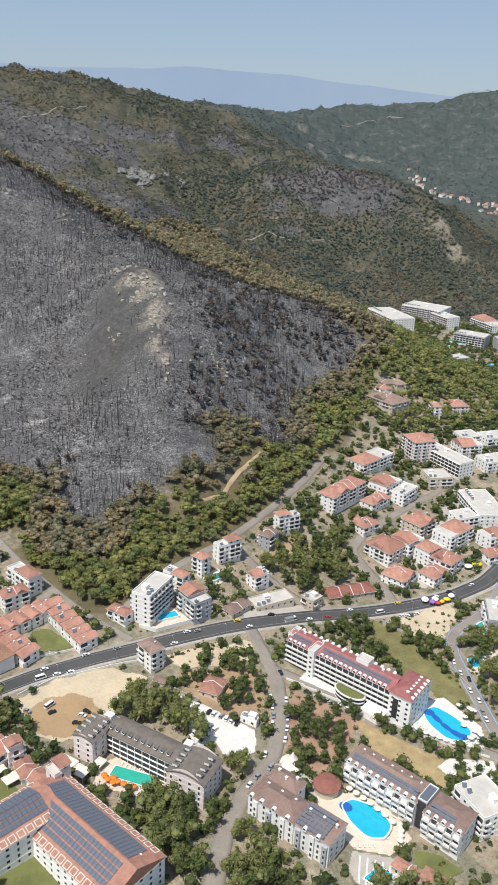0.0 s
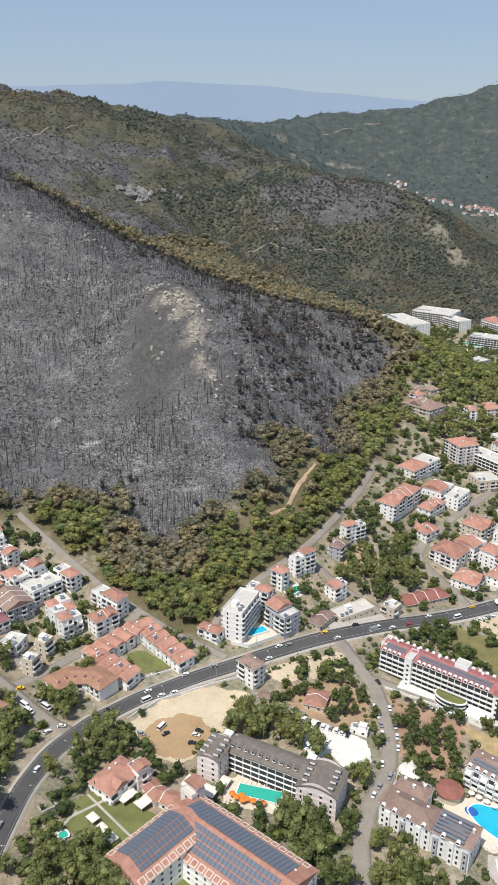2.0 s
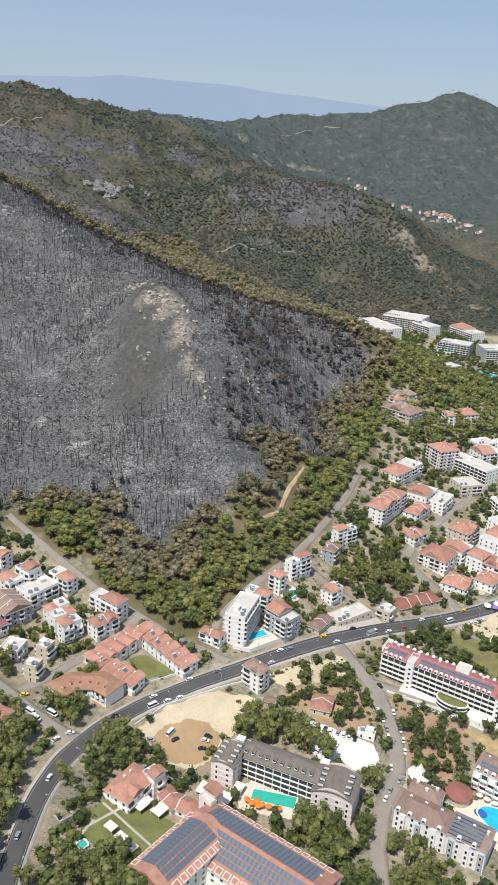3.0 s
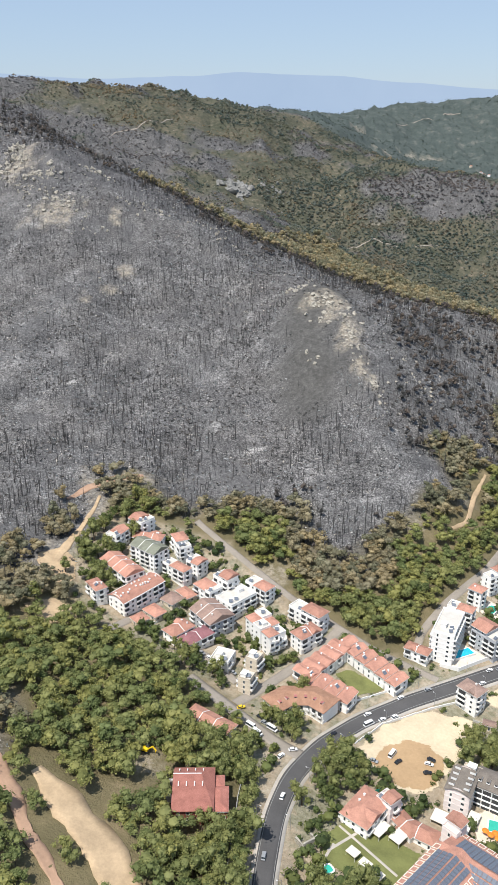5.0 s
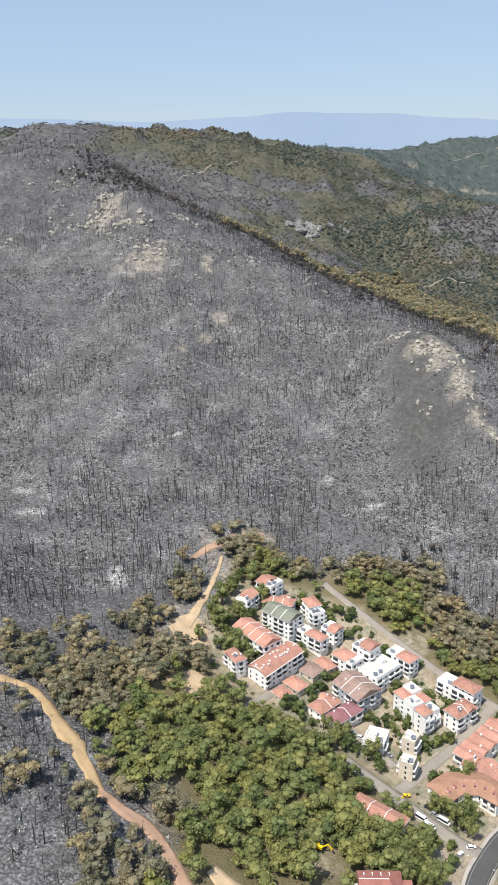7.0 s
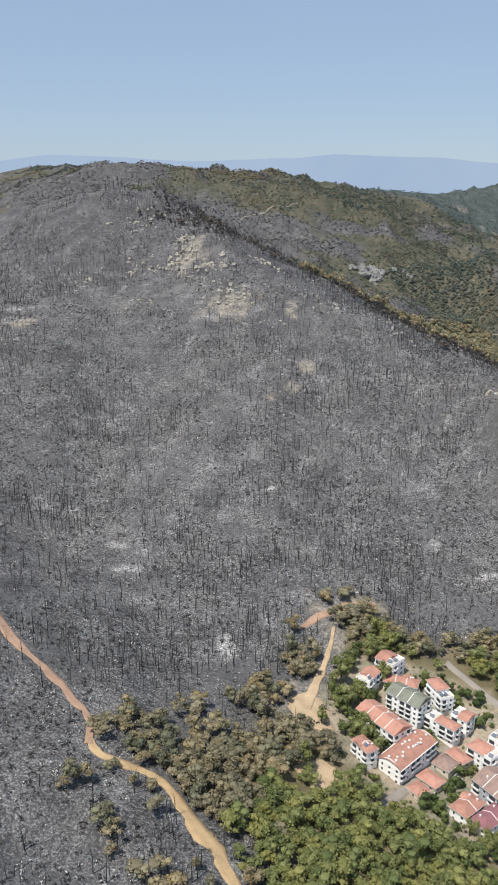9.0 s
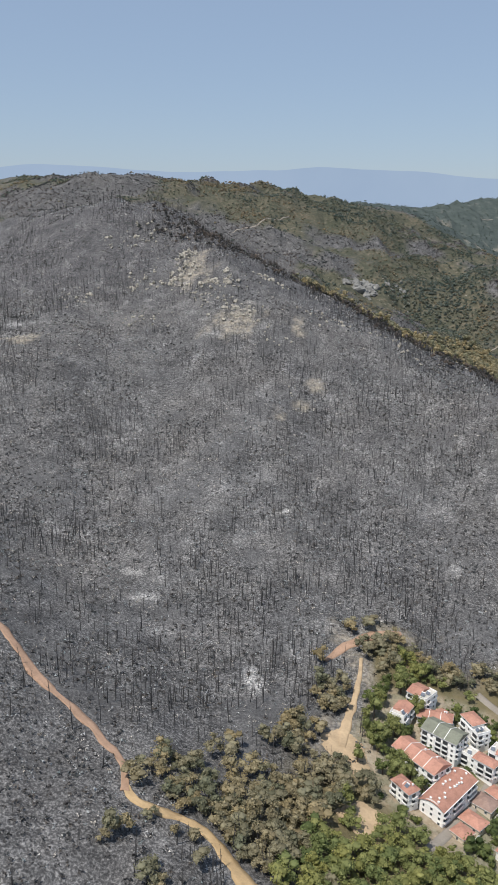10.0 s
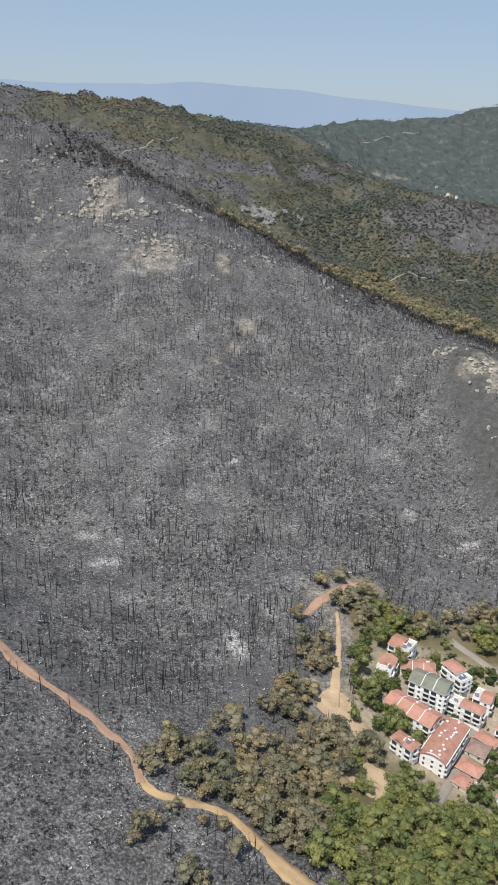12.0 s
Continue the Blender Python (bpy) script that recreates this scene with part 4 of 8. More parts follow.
def house(name, x, y, w, d, a, floors, roof, wall, front="mixed", note="", category="house", bays=4.2, seed=0):
    """A building on a w x d plan turned by a degrees: body, roof, windows and balconies as parts."""
    rnd = random.Random(int(x * 7 + y * 13) + seed)
    z = ground_at(x, y)
    h = floors * FLOOR + 0.4
    top = new(name)
    top.matrix_world = pose(x, y, z, 0, 0, a)
    shape, rmat, rlabel = ROOFS[roof]
    wmat, wlabel = WALLS[wall]
    tagged(top, note or f"{COUNT[floors]}-storey {wlabel} {category} with {rlabel}", category, group="buildings of the resort")
    FOOTPRINTS.append((x, y, w, d, a))
    bm = bmesh.new()
    rings = [(0.0, -5.0)]
    for k in range(1, floors + 1):
        rings += [(0.0, k * FLOOR - 0.14), (0.12, k * FLOOR - 0.14), (0.12, k * FLOOR + 0.12), (0.0, k * FLOOR + 0.12)]
    rings.append((0.0, h))
    loops = [[bm.verts.new((sx * (w / 2 + o), sy * (d / 2 + o), zz)) for sx, sy in ((-1, -1), (1, -1), (1, 1), (-1, 1))] for o, zz in rings]
    for lo, hi in zip(loops[:-1], loops[1:]):
        for k in range(4):
            bm.faces.new((lo[k], lo[(k + 1) % 4], hi[(k + 1) % 4], hi[k]))
    bm.faces.new(loops[-1])
    part("body", bm, wmat, top)
    if shape in ("gable", "barrel"):
        rise = (0.22 if shape == "gable" else 0.26) * d
        for s in (-1, 1):
            bm = bmesh.new()
            n = 10
            prof = [(-d / 2 + d * k / n, (rise * (1 - abs(2 * k / n - 1)) if shape == "gable" else rise * math.sin(math.pi * k / n)) * 0.96) for k in range(n + 1)]
            near, far = [[bm.verts.new((s * (w / 2 + o), yy, h + max(zz, 0.0))) for yy, zz in prof] for o in (0.0, -0.3)]
            for row in ((near if s > 0 else near[::-1]), (far[::-1] if s > 0 else far)):
                bm.faces.new(row)
            part("gable_wall", bm, wmat, top)
    if shape == "flat":
        bm = bmesh.new()
        box(bm, -w / 2 + 0.25, w / 2 - 0.25, -d / 2 + 0.25, d / 2 - 0.25, h, h + 0.06)
        part("roof", bm, rmat, top)
        bm = bmesh.new()
        for x0, x1, y0, y1 in ((-w / 2, w / 2, -d / 2, -d / 2 + 0.25), (-w / 2, w / 2, d / 2 - 0.25, d / 2), (-w / 2, -w / 2 + 0.25, -d / 2 + 0.25, d / 2 - 0.25), (w / 2 - 0.25, w / 2, -d / 2 + 0.25, d / 2 - 0.25)):
            box(bm, x0, x1, y0, y1, h, h + 0.9)
        part("parapet", bm, wmat, top)
        piece("stair_head", STAIRHEAD, top, pose(w * rnd.uniform(-0.25, 0.25), d * 0.12, h + 0.05))
        for k in range(max(1, int(w / 9))):
            piece("solar_heater", HEATER, top, pose(-w / 2 + 2.0 + k * 3.6 + rnd.uniform(0, 1), -d * 0.25 + rnd.uniform(-0.6, 0.6), h + 0.65, 0, 0, -a + rnd.uniform(-15, 15)))
    else:
        rise = {"hip": 0.26, "gable": 0.22, "barrel": 0.30}[shape] * min(d, w)
        stepped = roof == "hip" and floors >= 3 and rnd.random() < 0.68
        if stepped:
            # a pitched roof over two thirds, a roof terrace with parapet on the rest
            side, share = rnd.choice((-1, 1)), rnd.uniform(0.55, 0.7)
            wr, wt_ = w * share, w * (1 - share)
            cx, tx = side * (w - wr) / 2, -side * (w - wt_) / 2
            lift = rnd.choice((0.0, 2.4))
            rise = 0.26 * min(d, wr)
            ob = part("roof", roof_shape("hip" if wr > d else "gable", wr, d, rise, 0.45), rmat, top)
            ob.location = (cx, 0, h + 0.30 + lift)
            bm = bmesh.new()
            box(bm, cx - wr / 2 - 0.5, cx + wr / 2 + 0.5, -d / 2 - 0.5, d / 2 + 0.5, h + lift - 0.02, h + lift + 0.2)
            part("roof_edge", bm, TRIM, top)
            if lift:
                bm = bmesh.new()
                box(bm, cx - wr / 2 + 0.02, cx + wr / 2 - 0.02, -d / 2 + 0.5, d / 2 - 0.5, h, h + lift - 0.02)
                part("attic", bm, wmat, top)
                for k in range(max(1, int(wr / 4))):
                    piece("window", WINDOW, top, pose(cx - wr / 2 + (k + 0.5) * wr / max(1, int(wr / 4)), -d / 2 + 0.495, h + 0.5))
            bm = bmesh.new()
            box(bm, tx - wt_ / 2 + 0.25, tx + wt_ / 2 - 0.25, -d / 2 + 0.25, d / 2 - 0.25, h + 0.004, h + 0.06)
            part("terrace", bm, FLATROOF, top)
            bm = bmesh.new()
            for y0, y1 in ((-d / 2, -d / 2 + 0.22), (d / 2 - 0.22, d / 2)):
                box(bm, tx - wt_ / 2, tx + wt_ / 2, y0, y1, h + 0.002, h + 0.95)
            e = tx - side * (wt_ / 2 - 0.11)
            box(bm, e - 0.11, e + 0.11, -d / 2 + 0.22, d / 2 - 0.22, h + 0.002, h + 0.95)
            part("parapet", bm, wmat, top)
            for k in range(rnd.choice((0, 1, 1, 2))):
                piece("solar_heater", HEATER, top, pose(tx + rnd.uniform(-0.25, 0.25) * wt_, d * (-0.3 + 0.28 * k), h + 0.65, 0, 0, rnd.uniform(-20, 20)))
        else:
            ob = part("roof", roof_shape(shape, w, d, rise), rmat, top)
            ob.location.z = h + 0.30
            if roof in ("hip", "hipdark", "hipdeep") and w > 9 and floors > 1:
                # a cross gable over the front
                s, wc = rnd.choice((-1, -1, 1)), w * rnd.uniform(0.26, 0.36)
                cx = w * rnd.uniform(-0.22, 0.22)
                ob = part("cross_roof", roof_shape("gable", d * 0.46, wc, rise * 0.55, 0.35), rmat, top)
                ob.matrix_basis = pose(cx, s * (d * 0.27 + 0.5), h + 0.42 + rise * 0.3, 0, 0, 90)
                bm = bmesh.new()
                box(bm, cx - wc / 2, cx + wc / 2, s * d * 0.27 + 0.5 * s - d * 0.22, s * d * 0.27 + 0.5 * s + d * 0.22, h + 0.21, h + 0.3 + rise * 0.3)
                part("cross_wall", bm, wmat, top)
        if shape in ("hip", "gable") and roof not in ("solar", "red", "brownsolar") and w > 12 and not stepped:
            # white upstands across the roof between the dwellings
            n = max(2, round(w / 7.5))
            reach = (w - d) / 2 if shape == "hip" else w / 2
            for k in range(1, n):
                px = -w / 2 + k * w / n
                if abs(px) > reach:
                    continue
                bm = bmesh.new()
                prof = [(-d / 2 - 0.55, 0.15), (0.0, rise + 0.22), (d / 2 + 0.55, 0.15), (d / 2 + 0.55, -0.1), (0.0, rise - 0.1), (-d / 2 - 0.55, -0.1)]
                ends = [[bm.verts.new((px + o, yy, h + 0.30 + zz)) for yy, zz in prof] for o in (-0.16, 0.16)]
                bm.faces.new(ends[0][::-1])
                bm.faces.new(ends[1])
                for j in range(6):
                    bm.faces.new((ends[0][j], ends[0][(j + 1) % 6], ends[1][(j + 1) % 6], ends[1][j]))
                part("party_wall", bm, TRIM, top)
        if shape != "barrel" and not stepped:
            bm = bmesh.new()
            box(bm, -w / 2 - 0.66, w / 2 + 0.66, -d / 2 - 0.66, d / 2 + 0.66, h - 0.02, h + 0.2)
            part("roof_edge", bm, TRIM, top, "white boarded roof edge")
        pitch = math.degrees(math.atan2(rise, d / 2 + 0.6))
        if roof in ("hip", "hipdark", "hippurple", "gable", "gablered", "barrel", "hipdeep") and floors > 1 and not stepped:
            for k in range(1 + int(w > 14)):
                piece("chimney", CHIMNEY, top, pose(w * rnd.uniform(-0.32, 0.32), d * rnd.choice((-0.22, 0.22)), h + rise * 0.62, 0, 0, 0))
            for k in range(rnd.choice((0, 0, 0, 1))):
                piece("solar_heater", HEATER, top, pose(w * rnd.uniform(-0.3, 0.3), -d * 0.2, h + rise * 0.75, 0, 0, rnd.uniform(-12, 12)))
        if roof == "barrel":
            bm = bmesh.new()
            for s in (-1, 1):
                box(bm, -w / 2 - 0.7, w / 2 + 0.7, s * (d / 2 + 0.75) - 0.2, s * (d / 2 + 0.75) + 0.2, -0.2, 0.14)
            part("fascia", bm, TRIM, top, "white roof edge").location.z = h + 0.2
            for k in range(int(w / 2.6)):
                for s in (-1, 1):
                    if rnd.random() < 0.55:
                        yy = s * d * rnd.uniform(0.05, 0.3)
                        piece("roof_light", CHIMNEY, top, pose(-w / 2 + 1.5 + k * 2.6, yy, h + rise * 0.72, 0, 0, 0) @ Matrix.Diagonal((1.1, 1.3, 0.35, 1)))
        if roof in ("mansard", "red"):
            for k in range(int(w / 3.6)):
                for s in ((-1, 1) if wall == "pink" else (-1,)):
                    piece("dormer", DORMER[roof], top, pose(-w / 2 + 2.2 + k * 3.6, s * d * 0.34, h + (0.62 if shape == "barrel" else 0.4) * rise, 0, 0, 0 if s < 0 else 180))
        if roof == "solar":
            for s in (-1, 1):
                for k in range(int(w / 3.9)):
                    piece("roof_light", SKYLIGHT, top, pose(-w / 2 + 2.5 + k * 3.9, s * (d / 2 - 1.0), h + 0.3 + rise * (1.6 / (d / 2 + 0.6)), -s * pitch, 0, 0))
            for row in range(4):
                for k in range(int((w - 8) / 2.0)):
                    yy = -d / 2 + 4.4 + row * 2.5
                    if yy < -1.0:
                        piece("solar_panel", BIGPANEL, top, pose(-w / 2 + 5 + k * 2.0, yy, h + 0.75 + rise * (1 - abs(yy) / (d / 2 + 0.6)), pitch + 6, 0, 0))
                    yy = 1.8 + row * 2.5
                    if yy < d / 2 - 3.6:
                        piece("solar_panel", BIGPANEL, top, pose(-w / 2 + 5 + k * 2.0, yy, h + 0.75 + rise * (1 - abs(yy) / (d / 2 + 0.6)), -pitch + 8, 0, 0))
        if roof in ("brownsolar", "red"):
            for row in range(2):
                for k in range(int((w - 9) / 2.0)):
                    yy = -d / 2 + 2.4 + row * 1.7
                    piece("solar_panel", PANEL, top, pose(-w / 2 + 4.5 + k * 2.0, yy, h + 0.85 + rise * (1 - abs(yy) / (d / 2 + 0.6)), pitch + 5, 0, 0))
    # openings: -y long side, +x end, +y long side, -x end
    spots = []
    for s, (length, depth, turn) in enumerate(((w, d, 0), (d, w, 90), (w, d, 180), (d, w, 270))):
        n = max(1, int(length / bays))
        for f in range(floors):
            for k in range(n):
                u = (k + 0.5) * length / n - length / 2
                m = pose(0, 0, 0, 0, 0, turn) @ pose(u, -depth / 2 - 0.005, f * FLOOR)
                long_side = s in (0, 2)
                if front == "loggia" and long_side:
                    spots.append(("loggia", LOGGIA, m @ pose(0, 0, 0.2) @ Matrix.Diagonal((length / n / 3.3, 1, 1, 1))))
                elif f > 0 and long_side and (front == "balcony" or (front == "mixed" and (k + s) % 3 != 1)) and length / n > 3.0:
                    spots.append(("balcony", BALCONY, m @ pose(0, 0, 0.14) @ Matrix.Diagonal((length / n * 0.94 / 3.0, 1, 1, 1))))
                elif front == "mixed" and s == 1 and f > 0 and k % 2 == 0 and length / n > 3.0:
                    spots.append(("balcony", BALCONY, m @ pose(0, 0, 0.14)))
                else:
                    spots.append(("window", WINDOW if (k + s) % 3 else TALLWINDOW, m @ pose(0, 0, 0.95 if (k + s) % 3 else 0.6)))
    if y < 428:
        for kind, me, m in spots:
            piece(kind, me, top, m)
    else:
        bm = bmesh.new()
        for kind, me, m in spots:
            n = len(bm.verts)
            bm.from_mesh(me)
            bm.verts.ensure_lookup_table()
            bmesh.ops.transform(bm, matrix=m, verts=bm.verts[n:])
        ob = new("glazing", mesh_of("glazing", bm, TRIM, SHADEGLASS))
        ob.parent = top
        tagged(ob, kind="stuff")
    return top




# ---- the four large hotels, each with wings of its own ----
def band_mesh():
    """One bay of a running balcony: slab, white parapet, dark glazing behind."""
    bm = bmesh.new()
    box(bm, -0.5, 0.5, -1.5, 0.0, -0.15, 0.12)
    box(bm, -0.5, 0.5, -1.5, -1.36, 0.12, 0.95)
    n = len(bm.faces)
    box(bm, -0.44, 0.44, -0.05, 0.03, 0.14, 2.5)
    bm.faces.ensure_lookup_table()
    for f in bm.faces[n:]:
        f.material_index = 1
    return mesh_of("balcony", bm, TRIM, SHADEGLASS)


def bay_mesh():
    """A white balcony with solid side walls that stands out from the front."""
    bm = bmesh.new()
    box(bm, -1.7, 1.7, -1.9, 0.0, -0.15, 0.1)
    box(bm, -1.7, 1.7, -1.9, -1.76, 0.1, 1.0)
    for s in (-1, 1):
        box(bm, s * 1.62 - 0.09, s * 1.62 + 0.09, -1.74, 0.0, 0.1, 2.9)
    n = len(bm.faces)
    box(bm, -1.4, 1.4, -0.05, 0.03, 0.12, 2.4)
    bm.faces.ensure_lookup_table()
    for f in bm.faces[n:]:
        f.material_index = 1
    return mesh_of("balcony", bm, TRIM, SHADEGLASS)


def arch_mesh(w=2.0, h=1.6):
    """A white arched dormer at the eaves, dark glass inside."""
    bm = bmesh.new()
    n = 8
    outer = [(-w / 2, 0.0)] + [(w / 2 * -math.cos(math.pi * k / n), h * 0.45 + h * 0.55 * math.sin(math.pi * k / n)) for k in range(n + 1)] + [(w / 2, 0.0)]
    front = [bm.verts.new((x, -0.3, z)) for x, z in outer]
    back = [bm.verts.new((x, 1.5, z)) for x, z in outer]
    glass = bm.faces.new(front)
    bm.faces.new(back[::-1])
    for k in range(len(outer)):
        j = (k + 1) % len(outer)
        bm.faces.new((front[j], front[k], back[k], back[j]))
    bm.normal_update()
    bmesh.ops.inset_region(bm, faces=[glass], thickness=0.35, depth=0.0)
    bmesh.ops.translate(bm, verts=glass.verts[:], vec=(0, 0.2, 0))
    glass.material_index = 1
    return mesh_of("arched_dormer", bm, TRIM, SHADEGLASS)


BAND, BAY, ARCH = band_mesh(), bay_mesh(), arch_mesh()


def wing(top, u, v, w, d, z1, wall, tile, shape, rise, front="window", ends=True, back="window", z0=-6.0, over=0.5):
    """One wing of a hotel in its own frame: lower front corner (u, v), size w x d, eaves at z1."""
    cx, cy = u + w / 2, v + d / 2
    floors = int(z1 / FLOOR)
    bm = bmesh.new()
    box(bm, u, u + w, v, v + d, z0, z1)
    part("body", bm, wall, top)
    if shape == "flat":
        bm = bmesh.new()
        box(bm, u + 0.3, u + w - 0.3, v + 0.3, v + d - 0.3, z1 + 0.003, z1 + 0.06)
        part("roof", bm, tile, top)
        bm = bmesh.new()
        for x0, x1, y0, y1 in ((u, u + w, v, v + 0.28), (u, u + w, v + d - 0.28, v + d), (u, u + 0.28, v + 0.28, v + d - 0.28), (u + w - 0.28, u + w, v + 0.28, v + d - 0.28)):
            box(bm, x0, x1, y0, y1, z1 + 0.003, z1 + 0.8)
        part("parapet", bm, TRIM, top)
    else:
        turn = d > w
        ob = part("roof", roof_shape(shape, d if turn else w, w if turn else d, rise, over), tile, top)
        ob.matrix_basis = pose(cx, cy, z1 + 0.42, 0, 0, 90 if turn else 0)
        bm = bmesh.new()
        box(bm, u - over - 0.05, u + w + over + 0.05, v - over - 0.05, v + d + over + 0.05, z1 + 0.003, z1 + 0.2)
        part("roof_edge", bm, TRIM, top, "white roof edge")
    n = max(1, round(w / 3.6))
    for side, kind in ((0, front), (2, back)):
        for f in range(floors):
            for k in range(n):
                x = u + (k + 0.5) * w / n
                m = pose(x, v - 0.005, f * FLOOR + 0.15) if side == 0 else pose(x, v + d + 0.005, f * FLOOR + 0.15, 0, 0, 180)
                if kind == "band":
                    piece("balcony", BAND, top, m @ Matrix.Diagonal((w / n, 1, 1, 1)))
                elif kind == "bay" and f > 0:
                    piece("balcony", BAY, top, m @ pose(0, 0.5 * ((k + f) % 2), 0) @ Matrix.Diagonal((w / n / 3.6, 1, 1, 1)))
                elif kind:
                    piece("window", TALLWINDOW if kind == "tall" else WINDOW, top, m @ pose(0, 0, 0.6))
    if ends:
        n = max(1, int(d / 4.5))
        for f in range(floors):
            for k in range(n):
                y = v + (k + 0.5) * d / n
                piece("window", WINDOW, top, pose(u + w + 0.005, y, f * FLOOR + 0.9, 0, 0, 90))
                piece("window", WINDOW, top, pose(u - 0.005, y, f * FLOOR + 0.9, 0, 0, 270))


def hotel_frame(x, y, a, label, w, d, z=None):
    top = new("hotel")
    top.matrix_world = pose(x, y, ground_at(x, y) if z is None else z, 0, 0, a)
    tagged(top, label, "hotel", group="buildings of the resort")
    c, s = math.cos(radians(a)), math.sin(radians(a))
    FOOTPRINTS.append((x + c * w / 2 - s * d / 2, y + s * w / 2 + c * d / 2, w, d, a))
    return top


def roof_row(top, name, me, xs, y, z, tilt=0.0, turn=0.0):
    for x in xs:
        piece(name, me, top, pose(x, y, z, tilt, 0, turn))


# the long hotel: maroon roof, running white balconies, taller end block
top = hotel_frame(33.4, 372.8, -37.8, "long white hotel with running balconies and a maroon roof", 78, 20, 2.0)
wing(top, 0, 0, 66, 13.5, 15.6, WHITE, MAROON, "gable", 2.6, "band", False)
wing(top, 66, -2.0, 12.5, 22.5, 16.4, WHITE, MAROON, "hip", 3.2, "window", True)
wing(top, 15.6, -2.6, 4.2, 10.0, 18.0, WHITE, FLATROOF, "flat", 0, "window", False, "")
wing(top, 41.0, 6.0, 7.5, 6.5, 20.0, WHITE, FLATROOF, "flat", 0, "", False, "", z0=15.0)
wing(top, -1.6, 3.0, 3.4, 9.0, 17.6, WHITE, FLATROOF, "flat", 0, "", False, "")
roof_row(top, "arched_dormer", ARCH, [1.8 + 3.0 * k for k in range(21) if not 13.5 < 1.8 + 3.0 * k < 21.5], -0.3, 15.75)
roof_row(top, "arched_dormer", ARCH, [2.5 + 3.9 * k for k in range(16)], 13.6, 15.75, 0, 180)
roof_row(top, "solar_panel", PANEL, [2.5 + 2.0 * k for k in range(31) if not 13.0 < 2.5 + 2.0 * k < 22.0], 2.6, 17.4, 24)
roof_row(top, "solar_panel", PANEL, [2.5 + 2.0 * k for k in range(31) if not 13.0 < 2.5 + 2.0 * k < 22.0], 4.2, 18.2, 24)
for k in range(6):
    piece("roof_hatch", CHIMNEY, top, pose(74.5, 1.5 + 3.0 * k, 18.0) @ Matrix.Diagonal((2.0, 1.6, 0.9, 1)))
    piece("arched_dormer", ARCH, top, pose(78.6, 0.5 + 3.5 * k, 16.4, 0, 0, 90))
for k in range(5):
    piece("roof_hatch", CHIMNEY, top, pose(6.0 + 12.5 * k, 9.0, 18.0) @ Matrix.Diagonal((1.8, 1.5, 0.9, 1)))
bm = bmesh.new()
box(bm, 68.5, 71.5, -2.2, -2.003, 2.0, 14.0)
part("glass_wall", bm, SHADEGLASS, top, "tall dark glass strip")
bm = bmesh.new()
box(bm, 54, 66, -9.0, -1.5, -4.0, 3.2)
part("entrance_hall", bm, WHITE, top, "low white entrance hall")

# the hotel with standing-out white balconies and a broken brown roof
top = hotel_frame(57.3, 287.3, -40.2, "white hotel with deep balconies and a brown solar-panelled roof", 59, 14, 0.0)
wing(top, 0, 0, 37, 13.5, 13.6, WHITE, BROWNTILE, "hip", 3.0, "bay", True)
wing(top, 41.5, -1.5, 18.0, 15.0, 12.6, WHITE, BROWNTILE, "hip", 3.0, "bay", True)
wing(top, 37, 1.0, 4.5, 11.0, 15.4, GREYW, SOLAR, "flat", 0, "", False, "")
bm = bmesh.new()
box(bm, 37.3, 41.2, 0.6, 0.98, 0.0, 15.0)
part("glass_wall", bm, SHADEGLASS, top, "glazed stair core")
for u0, u1, v0, z in ((3.0, 36.0, 2.2, 15.6), (44.0, 56.0, 0.8, 14.6)):
    for row in range(2):
        roof_row(top, "solar_panel", PANEL, np.arange(u0, u1, 2.0), v0 + 1.7 * row, z + 0.7 * row, 24)
roof_row(top, "arched_dormer", ARCH, [1.8 + 3.7 * k for k in range(10)], -0.4, 13.75)
roof_row(top, "arched_dormer", ARCH, [43.5 + 3.7 * k for k in range(5)], -1.9, 12.75)
for k in range(7):
    piece("chimney", CHIMNEY, top, pose(4.0 + 5.0 * k, 9.5, 15.0))

# the lower hotel: brown hipped wings, grey and white front, rows of solar panels
top = hotel_frame(11.7, 264.6, -37.4, "white and grey hotel with brown hipped wings and solar panels", 42, 20, 1.2)
wing(top, 0, 0, 24, 13.0, 12.6, WHITE, BROWNTILE, "hip", 3.0, "tall", True)
wing(top, 24, 0.6, 17.5, 14.0, 12.0, WHITE, BROWNTILE, "hip", 1.8, "tall", True)
wing(top, 1.0, 13.0, 15.0, 8.5, 13.0, WHITE, BROWNTILE, "hip", 2.6, "", True)
wing(top, -2.0, 3.5, 5.0, 12.0, 10.4, GREYW, BROWNTILE, "hip", 1.4, "window", True)
for k, u in enumerate((3.2, 10.4, 17.6, 25.4, 32.4, 38.6)):
    bm = bmesh.new()
    box(bm, u, u + 2.3, -1.1 if u < 24 else -0.5, -0.005 if u < 24 else 0.595, -5.0, 10.6 if k % 2 else 12.2)
    part("bay", bm, GREYW if k % 2 else WHITE, top, "grey rendered bay" if k % 2 else "white rendered bay")
    for f in range(3):
        piece("window", TALLWINDOW, top, pose(u + 1.15, -1.1 if u < 24 else -0.5, f * FLOOR + 1.0))
    piece("chimney", CHIMNEY, top, pose(u + 1.0, 9.5, 13.9) @ Matrix.Diagonal((1.3, 1.3, 0.8, 1)))
roof_row(top, "arched_dormer", ARCH, [1.6, 7.0, 13.6, 20.6, 29.6, 36.2], -0.3, 12.65)
for row in range(6):
    roof_row(top, "solar_panel", PANEL, [25.5 + 2.0 * k for k in range(7)], 1.0 + 2.1 * row, 13.9 + 0.15 * row, 20)
